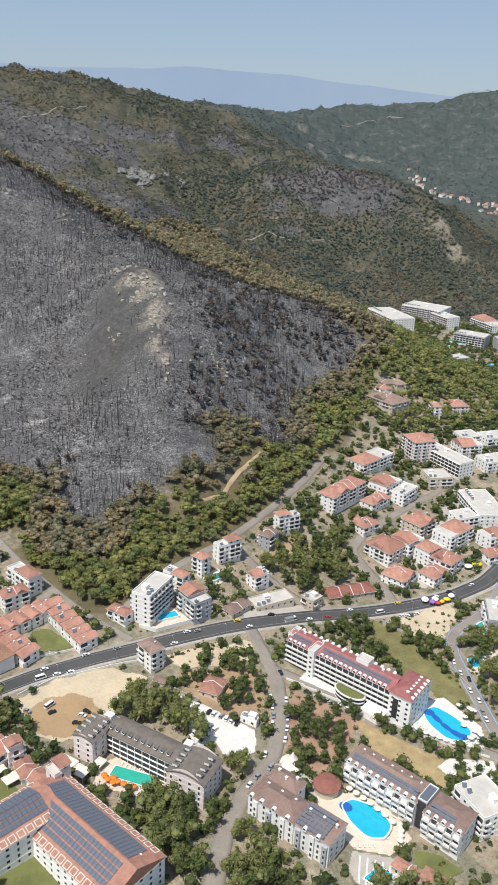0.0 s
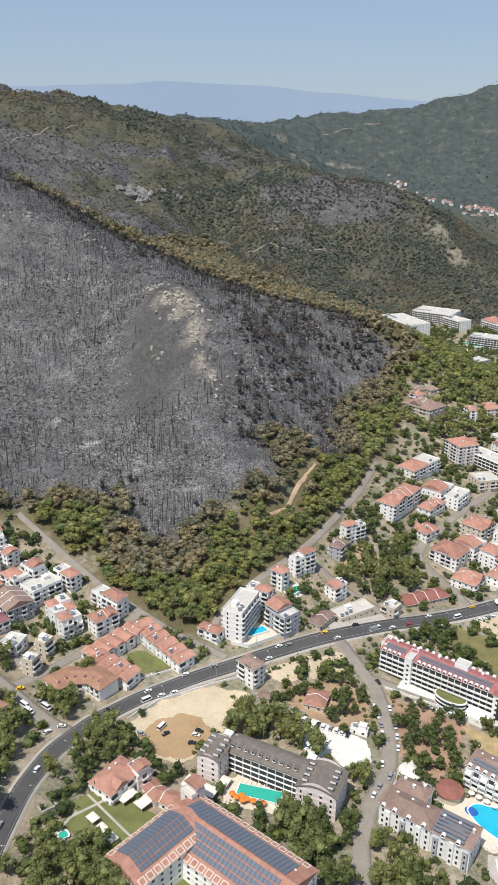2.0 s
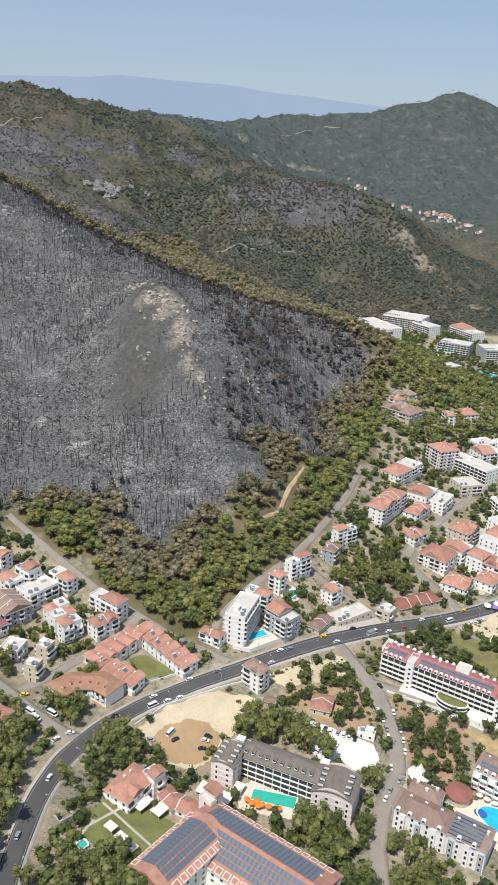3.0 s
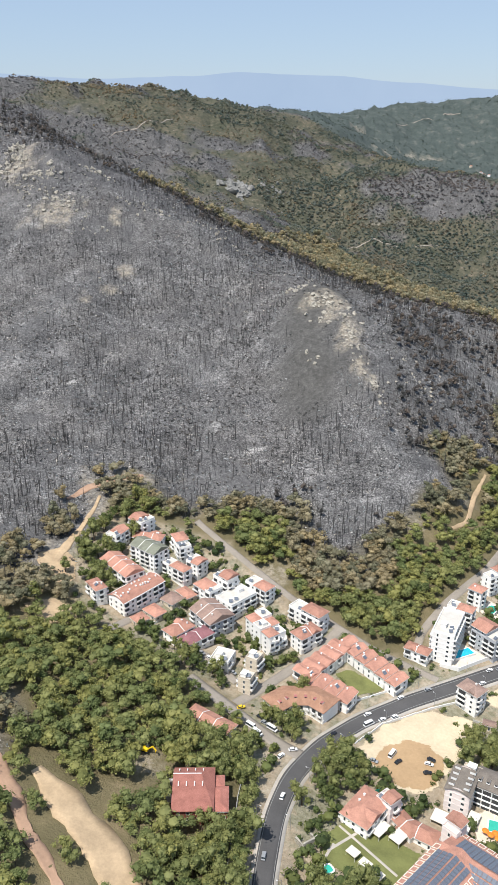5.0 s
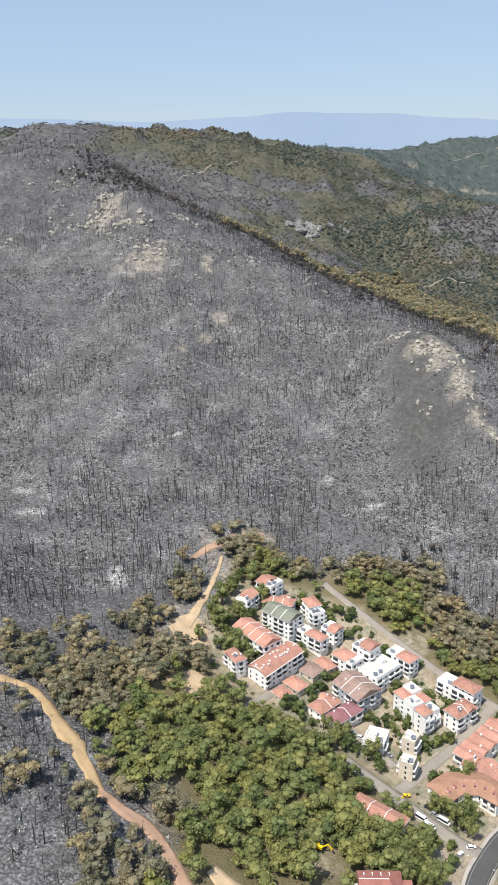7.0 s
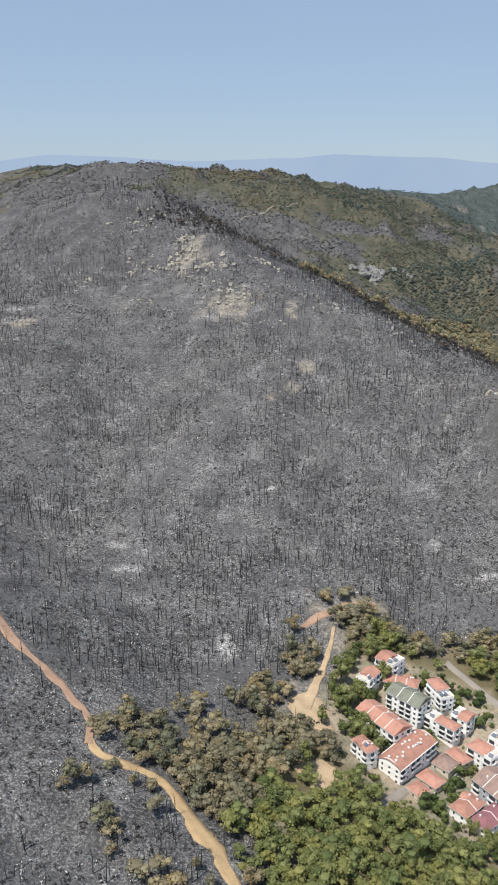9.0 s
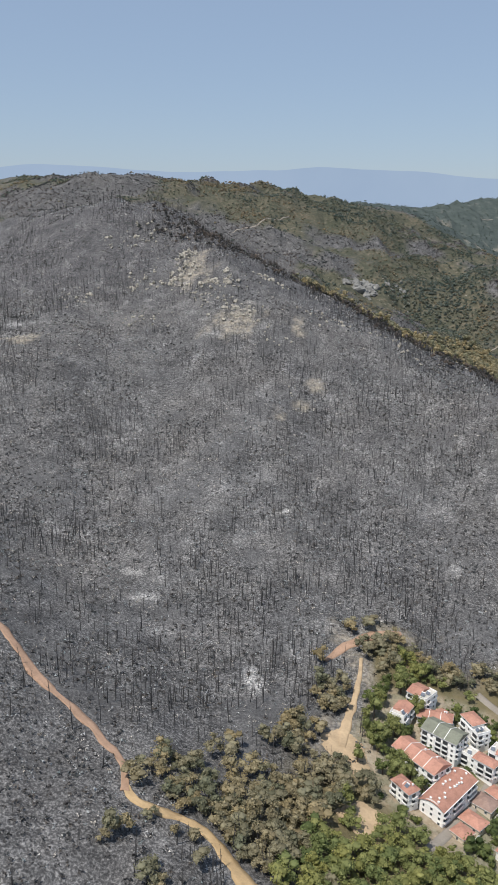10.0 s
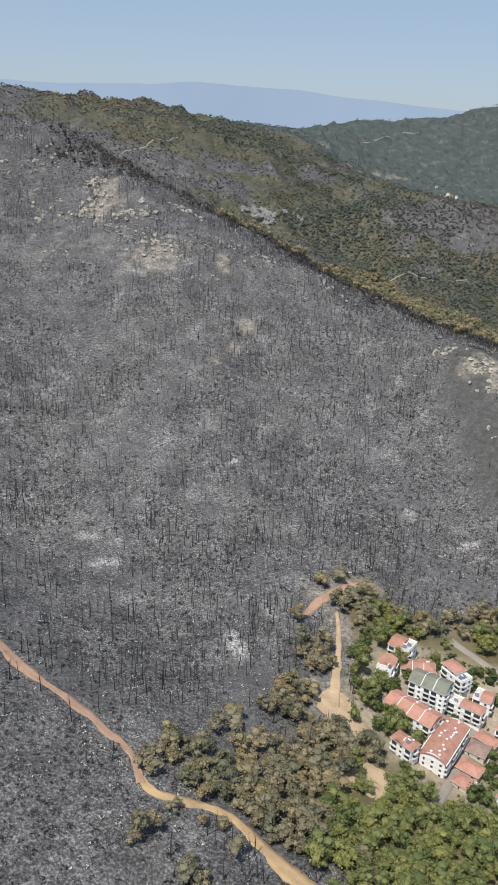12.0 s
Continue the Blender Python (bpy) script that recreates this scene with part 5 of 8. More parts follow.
for u, v in ((4, 18), (9, 16), (13, 19)):
    piece("chimney", CHIMNEY, top, pose(u, v, 15.2) @ Matrix.Diagonal((1.6, 1.4, 1.0, 1)))
def compound(name, x, y, a, label, category, w, d):
    """An Empty for a building of several wings, its lower left corner at (x, y)."""
    top = hotel_frame(x, y, a, label, w, d)
    top.name = name
    tagged(top, label, category, group="buildings of the resort")
    return top


# the white apartment block of staggered bays, part tiled and part terraces
top = compound("apartment_house", -149.0, 387.5, 36.0, "white apartment block of staggered bays with red tiled roofs and terraces", "apartment house", 14, 25)
for u, v, w_, d_, z_, roof_, front_ in ((0, 0, 6.5, 7.0, 13.2, "hip", "bay"), (6.5, 1.4, 6.5, 7.6, 11.4, "flat", "bay"), (-1.0, 7.0, 7.5, 7.6, 14.6, "flat", "window"), (0.4, 14.6, 6.6, 9.4, 13.4, "hip", "window"),
                                        (6.5, 9.0, 7.0, 7.0, 12.6, "hip", "window"), (7.0, 16.0, 6.4, 8.4, 14.4, "flat", "window")):
    wing(top, u, v, w_, d_, z_, WHITE, TERRACOTTA if roof_ == "hip" else FLATROOF, roof_, 1.7, front_, True)
for u, v, z_ in ((9.0, 5.0, 12.2), (2.0, 11.0, 15.4), (10.0, 20.0, 15.2)):
    piece("solar_heater", HEATER, top, pose(u, v, z_, 0, 0, -30))
piece("stair_head", STAIRHEAD, top, pose(3.6, 10.2, 14.65) @ Matrix.Diagonal((0.8, 0.8, 0.8, 1)))

# the dark red house in the wood: one large ridge, low wings, ribs of small roof lights
top = compound("house", -188.2, 259.8, 2.5, "large maroon house with a dark red roof in the pine wood", "house", 24, 23)
bm = bmesh.new()
box(bm, 0, 16.4, 0, 22.6, -6.0, 6.0)
part("body", bm, MAROONWALL, top)
bm = bmesh.new()
eave = [bm.verts.new((u, v, 6.3)) for u, v in ((-0.7, -0.7), (17.1, -0.7), (17.1, 23.3), (-0.7, 23.3))]
under = [bm.verts.new((v.co.x, v.co.y, 6.0)) for v in eave]
crest = [bm.verts.new((u, 16.2, 9.9)) for u in (-0.7, 11.4)]
bm.faces.new(under[::-1])
for k in range(4):
    bm.faces.new((under[k], under[(k + 1) % 4], eave[(k + 1) % 4], eave[k]))
for face in ((eave[0], eave[1], crest[1], crest[0]), (eave[1], eave[2], crest[1]), (eave[2], eave[3], crest[0], crest[1]), (eave[3], eave[0], crest[0])):
    bm.faces.new(face)
part("roof", bm, DEEPRED, top)
for k in range(4):
    for v, z_, tilt in ((11.2, 8.9, 12), (19.6, 8.1, -26)):
        piece("roof_light", CHIMNEY, top, pose(1.8 + 3.4 * k, v, z_, tilt, 0, 0) @ Matrix.Diagonal((0.45, 2.3, 0.5, 1)))
    for f in range(2):
        piece("window", WINDOW, top, pose(2.2 + 4.0 * k, -0.005, f * 2.9 + 0.8))
bm = bmesh.new()
box(bm, -0.7, 11.4, 16.05, 16.35, 9.86, 10.05)
part("ridge_cap", bm, TRIM, top, "pale ridge tiles")
wing(top, 16.4, 0.8, 6.2, 12.6, 4.6, MAROONWALL, DEEPRED, "hip", 1.4, "window", True)
wing(top, 16.4, 13.4, 4.4, 6.6, 4.2, MAROONWALL, DEEPRED, "hip", 1.1, "window", True)
wing(top, -3.2, 8.0, 3.2, 9.0, 5.4, GREYW, GREYTILE, "flat", 0, "window", True)


def swept_house(name, line, width, floors, wall, tile, rise, label, category):
    """A building along a bent line: walls, one hipped roof that turns with it, windows on both fronts."""
    c = np.array(line, float)
    n = len(c)
    d = np.diff(c, axis=0)
    d /= np.hypot(d[:, 0], d[:, 1])[:, None]
    nrm = np.stack([-d[:, 1], d[:, 0]], -1)
    mit = np.array([nrm[0]] + [(nrm[k - 1] + nrm[k]) / (1 + nrm[k - 1] @ nrm[k]) for k in range(1, n - 1)] + [nrm[-1]])
    z = ground_at(*c.mean(0))
    top = new(name)
    top.matrix_world = pose(c[:, 0].mean(), c[:, 1].mean(), z)
    tagged(top, label, category, group="buildings of the resort")
    o = c.mean(0)
    h = floors * FLOOR + 0.4

    def ring(half, grow, zz, bm):
        ends = c.copy()
        ends[0] -= d[0] * grow
        ends[-1] += d[-1] * grow
        return [bm.verts.new((*(ends[k] + mit[k] * half - o), zz)) for k in range(n)], [bm.verts.new((*(ends[k] - mit[k] * half - o), zz)) for k in range(n)]

    bm = bmesh.new()
    lo, hi = ring(width / 2, 0, -5.0, bm), ring(width / 2, 0, h, bm)
    a, b = lo[0] + lo[1][::-1], hi[0] + hi[1][::-1]
    for k in range(2 * n):
        bm.faces.new((b[k], b[(k + 1) % (2 * n)], a[(k + 1) % (2 * n)], a[k]))
    bm.faces.new(b[::-1])
    bmesh.ops.recalc_face_normals(bm, faces=bm.faces[:])
    part("body", bm, wall, top)
    bm = bmesh.new()
    e0, e1 = ring(width / 2 + 0.9, 0.9, h, bm), ring(width / 2 + 0.9, 0.9, h + 0.25, bm)
    ridge = c.copy()
    ridge[0] += d[0] * width * 0.42
    ridge[-1] -= d[-1] * width * 0.42
    r = [bm.verts.new((*(p - o), h + 0.25 + rise)) for p in ridge]
    a, b = e0[0] + e0[1][::-1], e1[0] + e1[1][::-1]
    for k in range(2 * n):
        bm.faces.new((b[k], b[(k + 1) % (2 * n)], a[(k + 1) % (2 * n)], a[k]))
    bm.faces.new(a)
    for k in range(n - 1):
        bm.faces.new((e1[0][k], e1[0][k + 1], r[k + 1], r[k]))
        bm.faces.new((e1[1][k + 1], e1[1][k], r[k], r[k + 1]))
    bm.faces.new((e1[1][0], e1[0][0], r[0]))
    bm.faces.new((e1[0][-1], e1[1][-1], r[-1]))
    bmesh.ops.recalc_face_normals(bm, faces=bm.faces[:])
    part("roof", bm, tile, top)
    for k in range(n - 1):
        ln = float(np.hypot(*(c[k + 1] - c[k])))
        ang = math.degrees(math.atan2(d[k][1], d[k][0]))
        FOOTPRINTS.append((*((c[k] + c[k + 1]) / 2), ln, width, ang))
        m = max(1, int(ln / 3.4))
        for j in range(m):
            for s_ in (-1, 1):
                if s_ < 0 and k == 1 and not 0 < j < m - 1:
                    continue
                p = c[k] + d[k] * ln * (j + 0.5) / m + nrm[k] * s_ * (width / 2 + 0.005) - o
                for f_ in range(floors):
                    piece("balcony" if f_ and s_ < 0 else "window", BALCONY if f_ and s_ < 0 else WINDOW, top, pose(p[0], p[1], f_ * FLOOR + (0.14 if f_ and s_ < 0 else 0.9), 0, 0, ang if s_ < 0 else ang + 180))
        for j in (0.3, 0.7):
            p = c[k] + d[k] * ln * j - nrm[k] * width * 0.24 - o
            piece("dormer", DORMER["red"], top, pose(p[0], p[1], h + 0.25 + rise * 0.42, 0, 0, ang) @ Matrix.Diagonal((0.9, 0.8, 0.8, 1)))
    return top


swept_house("villa", [(-147.6, 342.0), (-139.0, 349.0), (-126.0, 349.0), (-117.2, 341.6)], 13.2, 2, WHITE, BROWNRED, 2.7, "white two-storey house with a wide bent orange-brown roof", "house")

# ---- the resort, house by house ----
house("hotel", -45.8, 402.0, 25.7, 12.4, 64.8, 6, "flat", "white", "balcony", category="hotel")
house("apartment_house", -33.5, 423.7, 15.3, 7.3, -31.4, 4, "hip", "white", "mixed", category="apartment house")
house("apartment_house", -20.8, 404.4, 17.0, 12.4, -51.4, 4, "hip", "grey", "mixed", category="apartment house")
house("villa", -63.9, 393.3, 13.7, 7.0, -32.0, 2, "hip", "white", "mixed", category="villa")
house("apartment_house", -41.6, 357.8, 12.0, 8.7, -48.1, 4, "hipdark", "white", "mixed", category="apartment house")
house("apartment_house", -19.2, 442.7, 8.5, 7.5, -41.7, 4, "hip", "white", "mixed", category="apartment house")
house("apartment_house", -3.1, 461.6, 17.1, 7.0, 33.4, 4, "hip", "white", "mixed", category="apartment house")
house("house", 17.6, 442.8, 11.5, 8.9, 38.7, 3, "hip", "white", "mixed", category="house")
house("villa", 26.0, 426.7, 27.0, 12.1, 28.4, 1, "flat", "beige", "plain", category="villa")
house("villa", 4.7, 412.9, 17.1, 8.2, 48.7, 1, "hipdark", "beige", "plain", category="villa")
house("apartment_house", -127.5, 399.5, 15.5, 9.5, 40.0, 3, "hip", "white", "mixed", category="apartment house")
house("house", -125.5, 416.8, 23.3, 9.2, -42.6, 3, "hip", "white", "mixed", category="house")
house("house", -169.1, 428.4, 20.6, 14.2, 45.3, 3, "flat", "white", "mixed", category="house")
house("house", -154.9, 439.0, 17.2, 8.5, -42.9, 3, "hip", "white", "mixed", category="house")
house("house", -182.8, 411.5, 20.7, 17.2, -51.3, 3, "gable", "grey", "mixed", category="house")
house("villa", -174.4, 376.5, 11.3, 10.7, 70.6, 2, "flat", "white", "mixed", category="villa")
house("house", -160.5, 357.2, 7.5, 7.0, 66.4, 3, "flat", "beige", "mixed", category="house")
house("house", -156.9, 375.1, 7.5, 7.0, 60.6, 3, "flat", "beige", "mixed", category="house")
house("house", -229.0, 423.0, 32.2, 13.6, 51.2, 3, "barrel", "white", "mixed", category="house")
house("house", -251.8, 417.7, 12.7, 7.0, -52.0, 3, "hip", "white", "mixed", category="house")
house("house", -241.0, 442.5, 28.7, 13.3, -47.5, 3, "gablered", "white", "mixed", category="house")
house("apartment_house", -226.4, 460.6, 21.1, 12.9, -37.4, 4, "gablegrey", "white", "mixed", category="apartment house")
house("house", -249.1, 472.9, 12.9, 8.8, 61.0, 3, "hip", "white", "mixed", category="house")
house("house", -235.7, 489.9, 13.1, 11.8, -40.1, 3, "hip", "white", "mixed", category="house")
house("villa", -229.2, 477.5, 19.3, 8.5, -13.7, 2, "hip", "white", "mixed", category="villa")
house("house", -207.3, 472.6, 16.5, 8.4, -64.4, 3, "hip", "white", "mixed", category="house")
house("house", -208.1, 450.8, 19.9, 7.0, -39.9, 3, "hip", "white", "mixed", category="house")
house("house", -195.8, 457.4, 10.1, 9.6, -37.5, 3, "hip", "white", "mixed", category="house")
house("house", -187.1, 435.0, 15.3, 9.8, -44.3, 3, "hip", "white", "mixed", category="house")
house("apartment_house", -176.1, 440.4, 13.2, 9.7, -44.4, 4, "hip", "white", "mixed", category="apartment house")
house("villa", -200.4, 434.4, 11.9, 7.0, -48.7, 1, "hip", "beige", "plain", category="villa")
house("villa", -208.6, 427.6, 11.0, 9.9, -39.3, 1, "hipdark", "beige", "plain", category="villa")
house("villa", -217.1, 413.6, 11.8, 8.4, -43.9, 1, "hip", "beige", "plain", category="villa")
house("villa", -224.5, 403.7, 8.1, 7.7, -47.3, 1, "hip", "beige", "plain", category="villa")
house("villa", -201.0, 396.8, 15.5, 9.6, 46.0, 2, "hip", "white", "mixed", category="villa")
house("villa", -190.6, 391.8, 18.2, 9.4, 42.9, 2, "hippurple", "white", "mixed", category="villa")
house("villa", -177.6, 323.0, 25.3, 9.6, -33.6, 1, "hip", "beige", "plain", category="villa")
house("villa", -106.1, 278.1, 19.5, 13.5, 50.9, 2, "hip", "white", "mixed", category="villa")
house("hotel", -54.1, 234.5, 61.5, 29.3, -40.6, 4, "solar", "white", "plain", category="hotel")
house("hotel", -84.5, 237.0, 36.4, 20.9, 45.0, 4, "solar", "white", "plain", category="hotel")
house("hotel", -36.1, 289.6, 38.0, 12.3, -29.2, 4, "mansard", "white", "loggia", category="hotel")
house("hotel", -12.8, 275.9, 17.0, 19.0, 64.0, 4, "mansard", "pink", "plain", category="hotel")
house("hotel", -61.3, 292.8, 15.0, 11.0, 62.0, 4, "mansard", "pink", "plain", category="hotel")
house("hotel", 118.4, 271.2, 20.5, 17.7, -65.2, 4, "flat", "white", "mixed", category="hotel")
house("villa", -7.0, 341.6, 13.0, 10.7, 68.6, 1, "hip", "beige", "plain", category="villa")
house("apartment_house", 38.9, 509.6, 17.5, 7.4, 28.5, 4, "hip", "white", "mixed", category="apartment house")
house("house", 25.6, 488.7, 12.5, 9.1, 56.0, 3, "hipdark", "grey", "mixed", category="house")
house("apartment_house", 84.7, 563.2, 44.0, 14.9, 49.4, 4, "hip", "white", "mixed", category="apartment house")
house("house", 117.9, 634.8, 40.6, 17.8, 43.0, 3, "hip", "white", "mixed", category="house")
house("house", 124.3, 593.7, 24.6, 17.4, 50.1, 3, "hip", "white", "mixed", category="house")
house("house", 138.6, 587.3, 22.8, 13.9, 49.4, 3, "flat", "white", "mixed", category="house")
house("villa", 113.1, 569.1, 23.8, 12.0, 44.5, 2, "hip", "white", "mixed", category="villa")
house("villa", 100.7, 534.6, 16.4, 12.9, 37.9, 2, "hip", "white", "mixed", category="villa")
house("house", 112.0, 507.3, 21.7, 21.1, -44.8, 3, "hip", "white", "mixed", category="house")
house("house", 129.5, 516.1, 19.5, 16.8, 44.5, 3, "hip", "white", "mixed", category="house")
house("apartment_house", 141.7, 538.2, 19.3, 17.5, 42.2, 4, "hip", "beige", "mixed", category="apartment house")
house("apartment_house", 165.8, 528.7, 28.4, 17.0, 42.5, 4, "hip", "white", "mixed", category="apartment house")
house("house", 144.6, 506.5, 20.3, 13.1, 41.2, 3, "hip", "white", "mixed", category="house")
house("house", 153.9, 496.3, 17.9, 16.8, -41.6, 3, "hip", "white", "mixed", category="house")
house("villa", 142.3, 482.1, 17.4, 13.8, 43.6, 2, "hip", "white", "mixed", category="villa")
house("villa", 117.3, 478.1, 18.2, 17.5, 50.2, 2, "hip", "white", "mixed", category="villa")
house("villa", 79.6, 454.9, 33.2, 12.3, 19.2, 1, "hipdeep", "beige", "plain", category="villa")
house("villa", 52.8, 433.8, 9.9, 9.6, -44.2, 2, "flat", "beige", "mixed", category="villa")
house("hotel", 190.5, 659.3, 50.1, 17.0, -58.7, 4, "flat", "white", "loggia", category="hotel")
house("house", 174.2, 623.3, 20.7, 19.7, 11.7, 3, "flat", "beige", "mixed", category="house")
house("hotel", 201.6, 576.5, 45.9, 23.6, -82.9, 3, "flat", "white", "loggia", category="hotel")
house("apartment_house", 167.2, 672.0, 21.1, 21.1, -72.0, 6, "hip", "pink", "mixed", category="apartment house")
house("house", 246.8, 708.0, 25.0, 18.1, 20.0, 3, "flat", "white", "mixed", category="house")
house("house", 233.0, 659.4, 24.7, 18.7, 22.1, 3, "flat", "white", "mixed", category="house")
house("house", 216.5, 688.6, 21.3, 19.9, 17.3, 3, "hip", "white", "mixed", category="house")
house("house", 196.2, 529.4, 16.8, 14.5, 29.7, 3, "hip", "white", "mixed", category="house")
house("villa", 191.4, 508.4, 14.1, 11.9, 21.5, 2, "hip", "white", "mixed", category="villa")
house("house", 181.2, 556.0, 17.6, 15.0, 21.6, 3, "flat", "white", "mixed", category="house")
house("villa", 151.8, 759.5, 34.4, 25.5, -51.5, 2, "hipdark", "beige", "mixed", category="villa")
house("villa", 149.3, 775.3, 12.4, 11.7, -55.1, 2, "hip", "white", "mixed", category="villa")
house("villa", -88.6, 274.4, 12.2, 7.1, -57.3, 1, "hip", "white", "plain", category="villa")
house("house", -95.9, 281.4, 8.6, 7.1, -50.5, 3, "hip", "pink", "mixed", category="house")
house("apartment_house", 170.1, 425.7, 25.8, 13.6, 80.6, 4, "flat", "grey", "mixed", category="apartment house")
house("villa", 153.0, 788.9, 12.5, 10.3, -67.1, 1, "hipdark", "beige", "plain", category="villa")
house("villa", 166.4, 791.6, 10.8, 9.5, -61.5, 1, "hipdark", "beige", "plain", category="villa")
house("villa", 226.8, 774.9, 18.4, 18.1, -77.7, 2, "hip", "pink", "mixed", category="villa")
house("apartment_house", 198.7, 751.9, 14.1, 7.7, -86.0, 4, "hip", "white", "mixed", category="apartment house")
house("villa", 222.3, 712.0, 19.4, 16.0, 20.5, 2, "flat", "white", "mixed", category="villa")
house("villa", 280.1, 982.0, 22.2, 20.6, 28.2, 2, "flat", "grey", "mixed", category="villa")
house("hotel", 214.4, 1122.4, 71.8, 35.7, -69.5, 5, "flat", "white", "loggia", category="hotel")
house("hotel", 290.4, 1233.7, 63.7, 44.6, -35.0, 5, "flat", "white", "loggia", category="hotel")
house("hotel", 309.7, 1188.0, 37.8, 23.6, -62.1, 5, "flat", "white", "loggia", category="hotel")
house("hotel", 375.6, 1185.6, 51.9, 25.4, -66.7, 4, "hip", "white", "loggia", category="hotel")
house("hotel", 328.0, 1096.6, 43.7, 28.1, -32.2, 5, "flat", "grey", "loggia", category="hotel")
house("hotel", 379.3, 1078.2, 40.1, 38.5, 1.7, 6, "flat", "grey", "loggia", category="hotel")


# ---- trees ----
def lump_set(rs, lumps, rx, rz):
    """Centres and sizes of the lumps that make up a crown."""
    cs = rs.normal(0, 0.42, (lumps, 3)) * (rx, rx, rz)
    cs[0] = 0
    cs = np.clip(cs, (-0.75 * rx, -0.75 * rx, -0.6 * rz), (0.75 * rx, 0.75 * rx, 0.8 * rz))
    return cs, rs.uniform(0.30, 0.50, lumps) * (1.0 if lumps > 4 else 1.5)


def leaf_template(rs, n, rx, rz, size, lumps=5, sets=None):
    """n leaf clumps, each a bent card, over the lumps of a crown of half-widths rx, rz."""
    cs, rr = sets or lump_set(rs, lumps, rx, rz)
    k = rs.randint(0, len(cs), n)
    d = rs.normal(0, 1, (n, 3))
    d[:, 2] = np.abs(d[:, 2]) * 0.9 - 0.35
    d /= np.linalg.norm(d, axis=1)[:, None]
    c = cs[k] + d * rr[k][:, None] * (rx, rx, rz) * rs.uniform(0.85, 1.12, (n, 1))
    nrm = d * 0.8 + (0, 0, 0.5) + rs.normal(0, 0.4, (n, 3))
    nrm /= np.linalg.norm(nrm, axis=1)[:, None]
    u = np.cross(nrm, rs.normal(0, 1, (n, 3)))
    u /= np.linalg.norm(u, axis=1)[:, None]
    v = np.cross(nrm, u)
    s = size * rs.uniform(0.6, 1.3, (n, 1))
    co = np.stack([c - u * s, c - v * s * 0.7 + nrm * s * 0.25, c + u * s, c + v * s * 0.7 + nrm * s * 0.25], 1).reshape(-1, 3)
    return co, np.arange(4 * n).reshape(n, 4)


def tuft_template(rs, n, rx, rz, size, sets):
    """n small three-cornered tufts over the lumps of a crown, ragged at its outline."""
    cs, rr = sets
    k = rs.randint(0, len(cs), n)
    d = rs.normal(0, 1, (n, 3))
    d[:, 2] = np.abs(d[:, 2]) * 0.9 - 0.3
    d /= np.linalg.norm(d, axis=1)[:, None]
    c = cs[k] + d * rr[k][:, None] * (rx, rx, rz) * rs.uniform(0.8, 1.3, (n, 1))
    nrm = d * 0.7 + (0, 0, 0.45) + rs.normal(0, 0.45, (n, 3))
    nrm /= np.linalg.norm(nrm, axis=1)[:, None]
    u = np.cross(nrm, rs.normal(0, 1, (n, 3)))
    u /= np.linalg.norm(u, axis=1)[:, None]
    v = np.cross(nrm, u)
    s = size * rs.uniform(0.6, 1.4, (n, 1))
    co = np.stack([c - u * s, c + u * s * 0.8 - v * s * 0.6, c + v * s], 1).reshape(-1, 3)
    f = np.arange(3 * n).reshape(n, 3)
    return co, np.concatenate([f, f[:, 2:]], 1)


def core_template(rx, rz, rs=None, sets=None, fill=0.95):
    """The dense inside of a crown: knobbly bodies, one a lump."""
    bm = bmesh.new()
    bmesh.ops.create_icosphere(bm, subdivisions=1, radius=1.0)
    ball = np.array([v.co[:] for v in bm.verts])
    f = np.array([[v.index for v in f.verts] for f in bm.faces if f.calc_center_median().z > -0.5])
    bm.free()
    f = np.concatenate([f, f[:, 2:]], 1)
    if sets is None:
        return ball * (rx * 0.62, rx * 0.62, rz * 0.6), f
    out = []
    for c, r in zip(*sets):
        jig = ball * rs.uniform(0.78, 1.15, (len(ball), 1))
        out.append((c + jig * r * fill * np.array((rx, rx, rz)), f))
    return joined(*out)


def stand(name, templates, x, y, z, scale, mat, label, category, rs, tone=None, stretch=None):
    """Many plants of a few kinds as one mesh."""
    cos, faces, tones, base = [], [], [], 0
    which = rs.randint(0, len(templates), len(x))
    turn = rs.uniform(0, 2 * math.pi, len(x))
    tone = rs.rand(len(x)) if tone is None else tone
    stretch = np.ones(len(x)) if stretch is None else stretch
    for k, (co, fa) in enumerate(templates):
        i = np.nonzero(which == k)[0]
        if not len(i):
            continue
        c, s = np.cos(turn[i])[:, None], np.sin(turn[i])[:, None]
        sc = scale[i][:, None]
        p = np.stack([(co[None, :, 0] * c - co[None, :, 1] * s) * sc + x[i][:, None], (co[None, :, 0] * s + co[None, :, 1] * c) * sc + y[i][:, None],
                      co[None, :, 2] * sc * stretch[i][:, None] + z[i][:, None]], -1)
        cos.append(p.reshape(-1, 3))
        faces.append((fa[None] + (np.arange(len(i)) * len(co))[:, None, None] + base).reshape(-1, fa.shape[1]))
        tones.append(np.repeat(tone[i], len(co)))
        base += len(i) * len(co)
    ob = array_object(name, np.concatenate(cos), np.concatenate(faces), mat, (("tone", np.concatenate(tones)),), smooth=False)
    tagged(ob, label, category, kind="stuff")
    return ob


def joined(*parts):
    cos, faces, n = [], [], 0
    for co, f in parts:
        cos.append(co)
        faces.append(f + n)
        n += len(co)
    return np.concatenate(cos), np.concatenate(faces)


def crown(rs, n, rx, rz, size, lift, lumps=6):
    sets = lump_set(rs, lumps, rx, rz)
    co, f = joined(core_template(rx, rz, rs, sets, 0.84), tuft_template(rs, n, rx, rz, size, sets))
    return co + (0, 0, lift), f


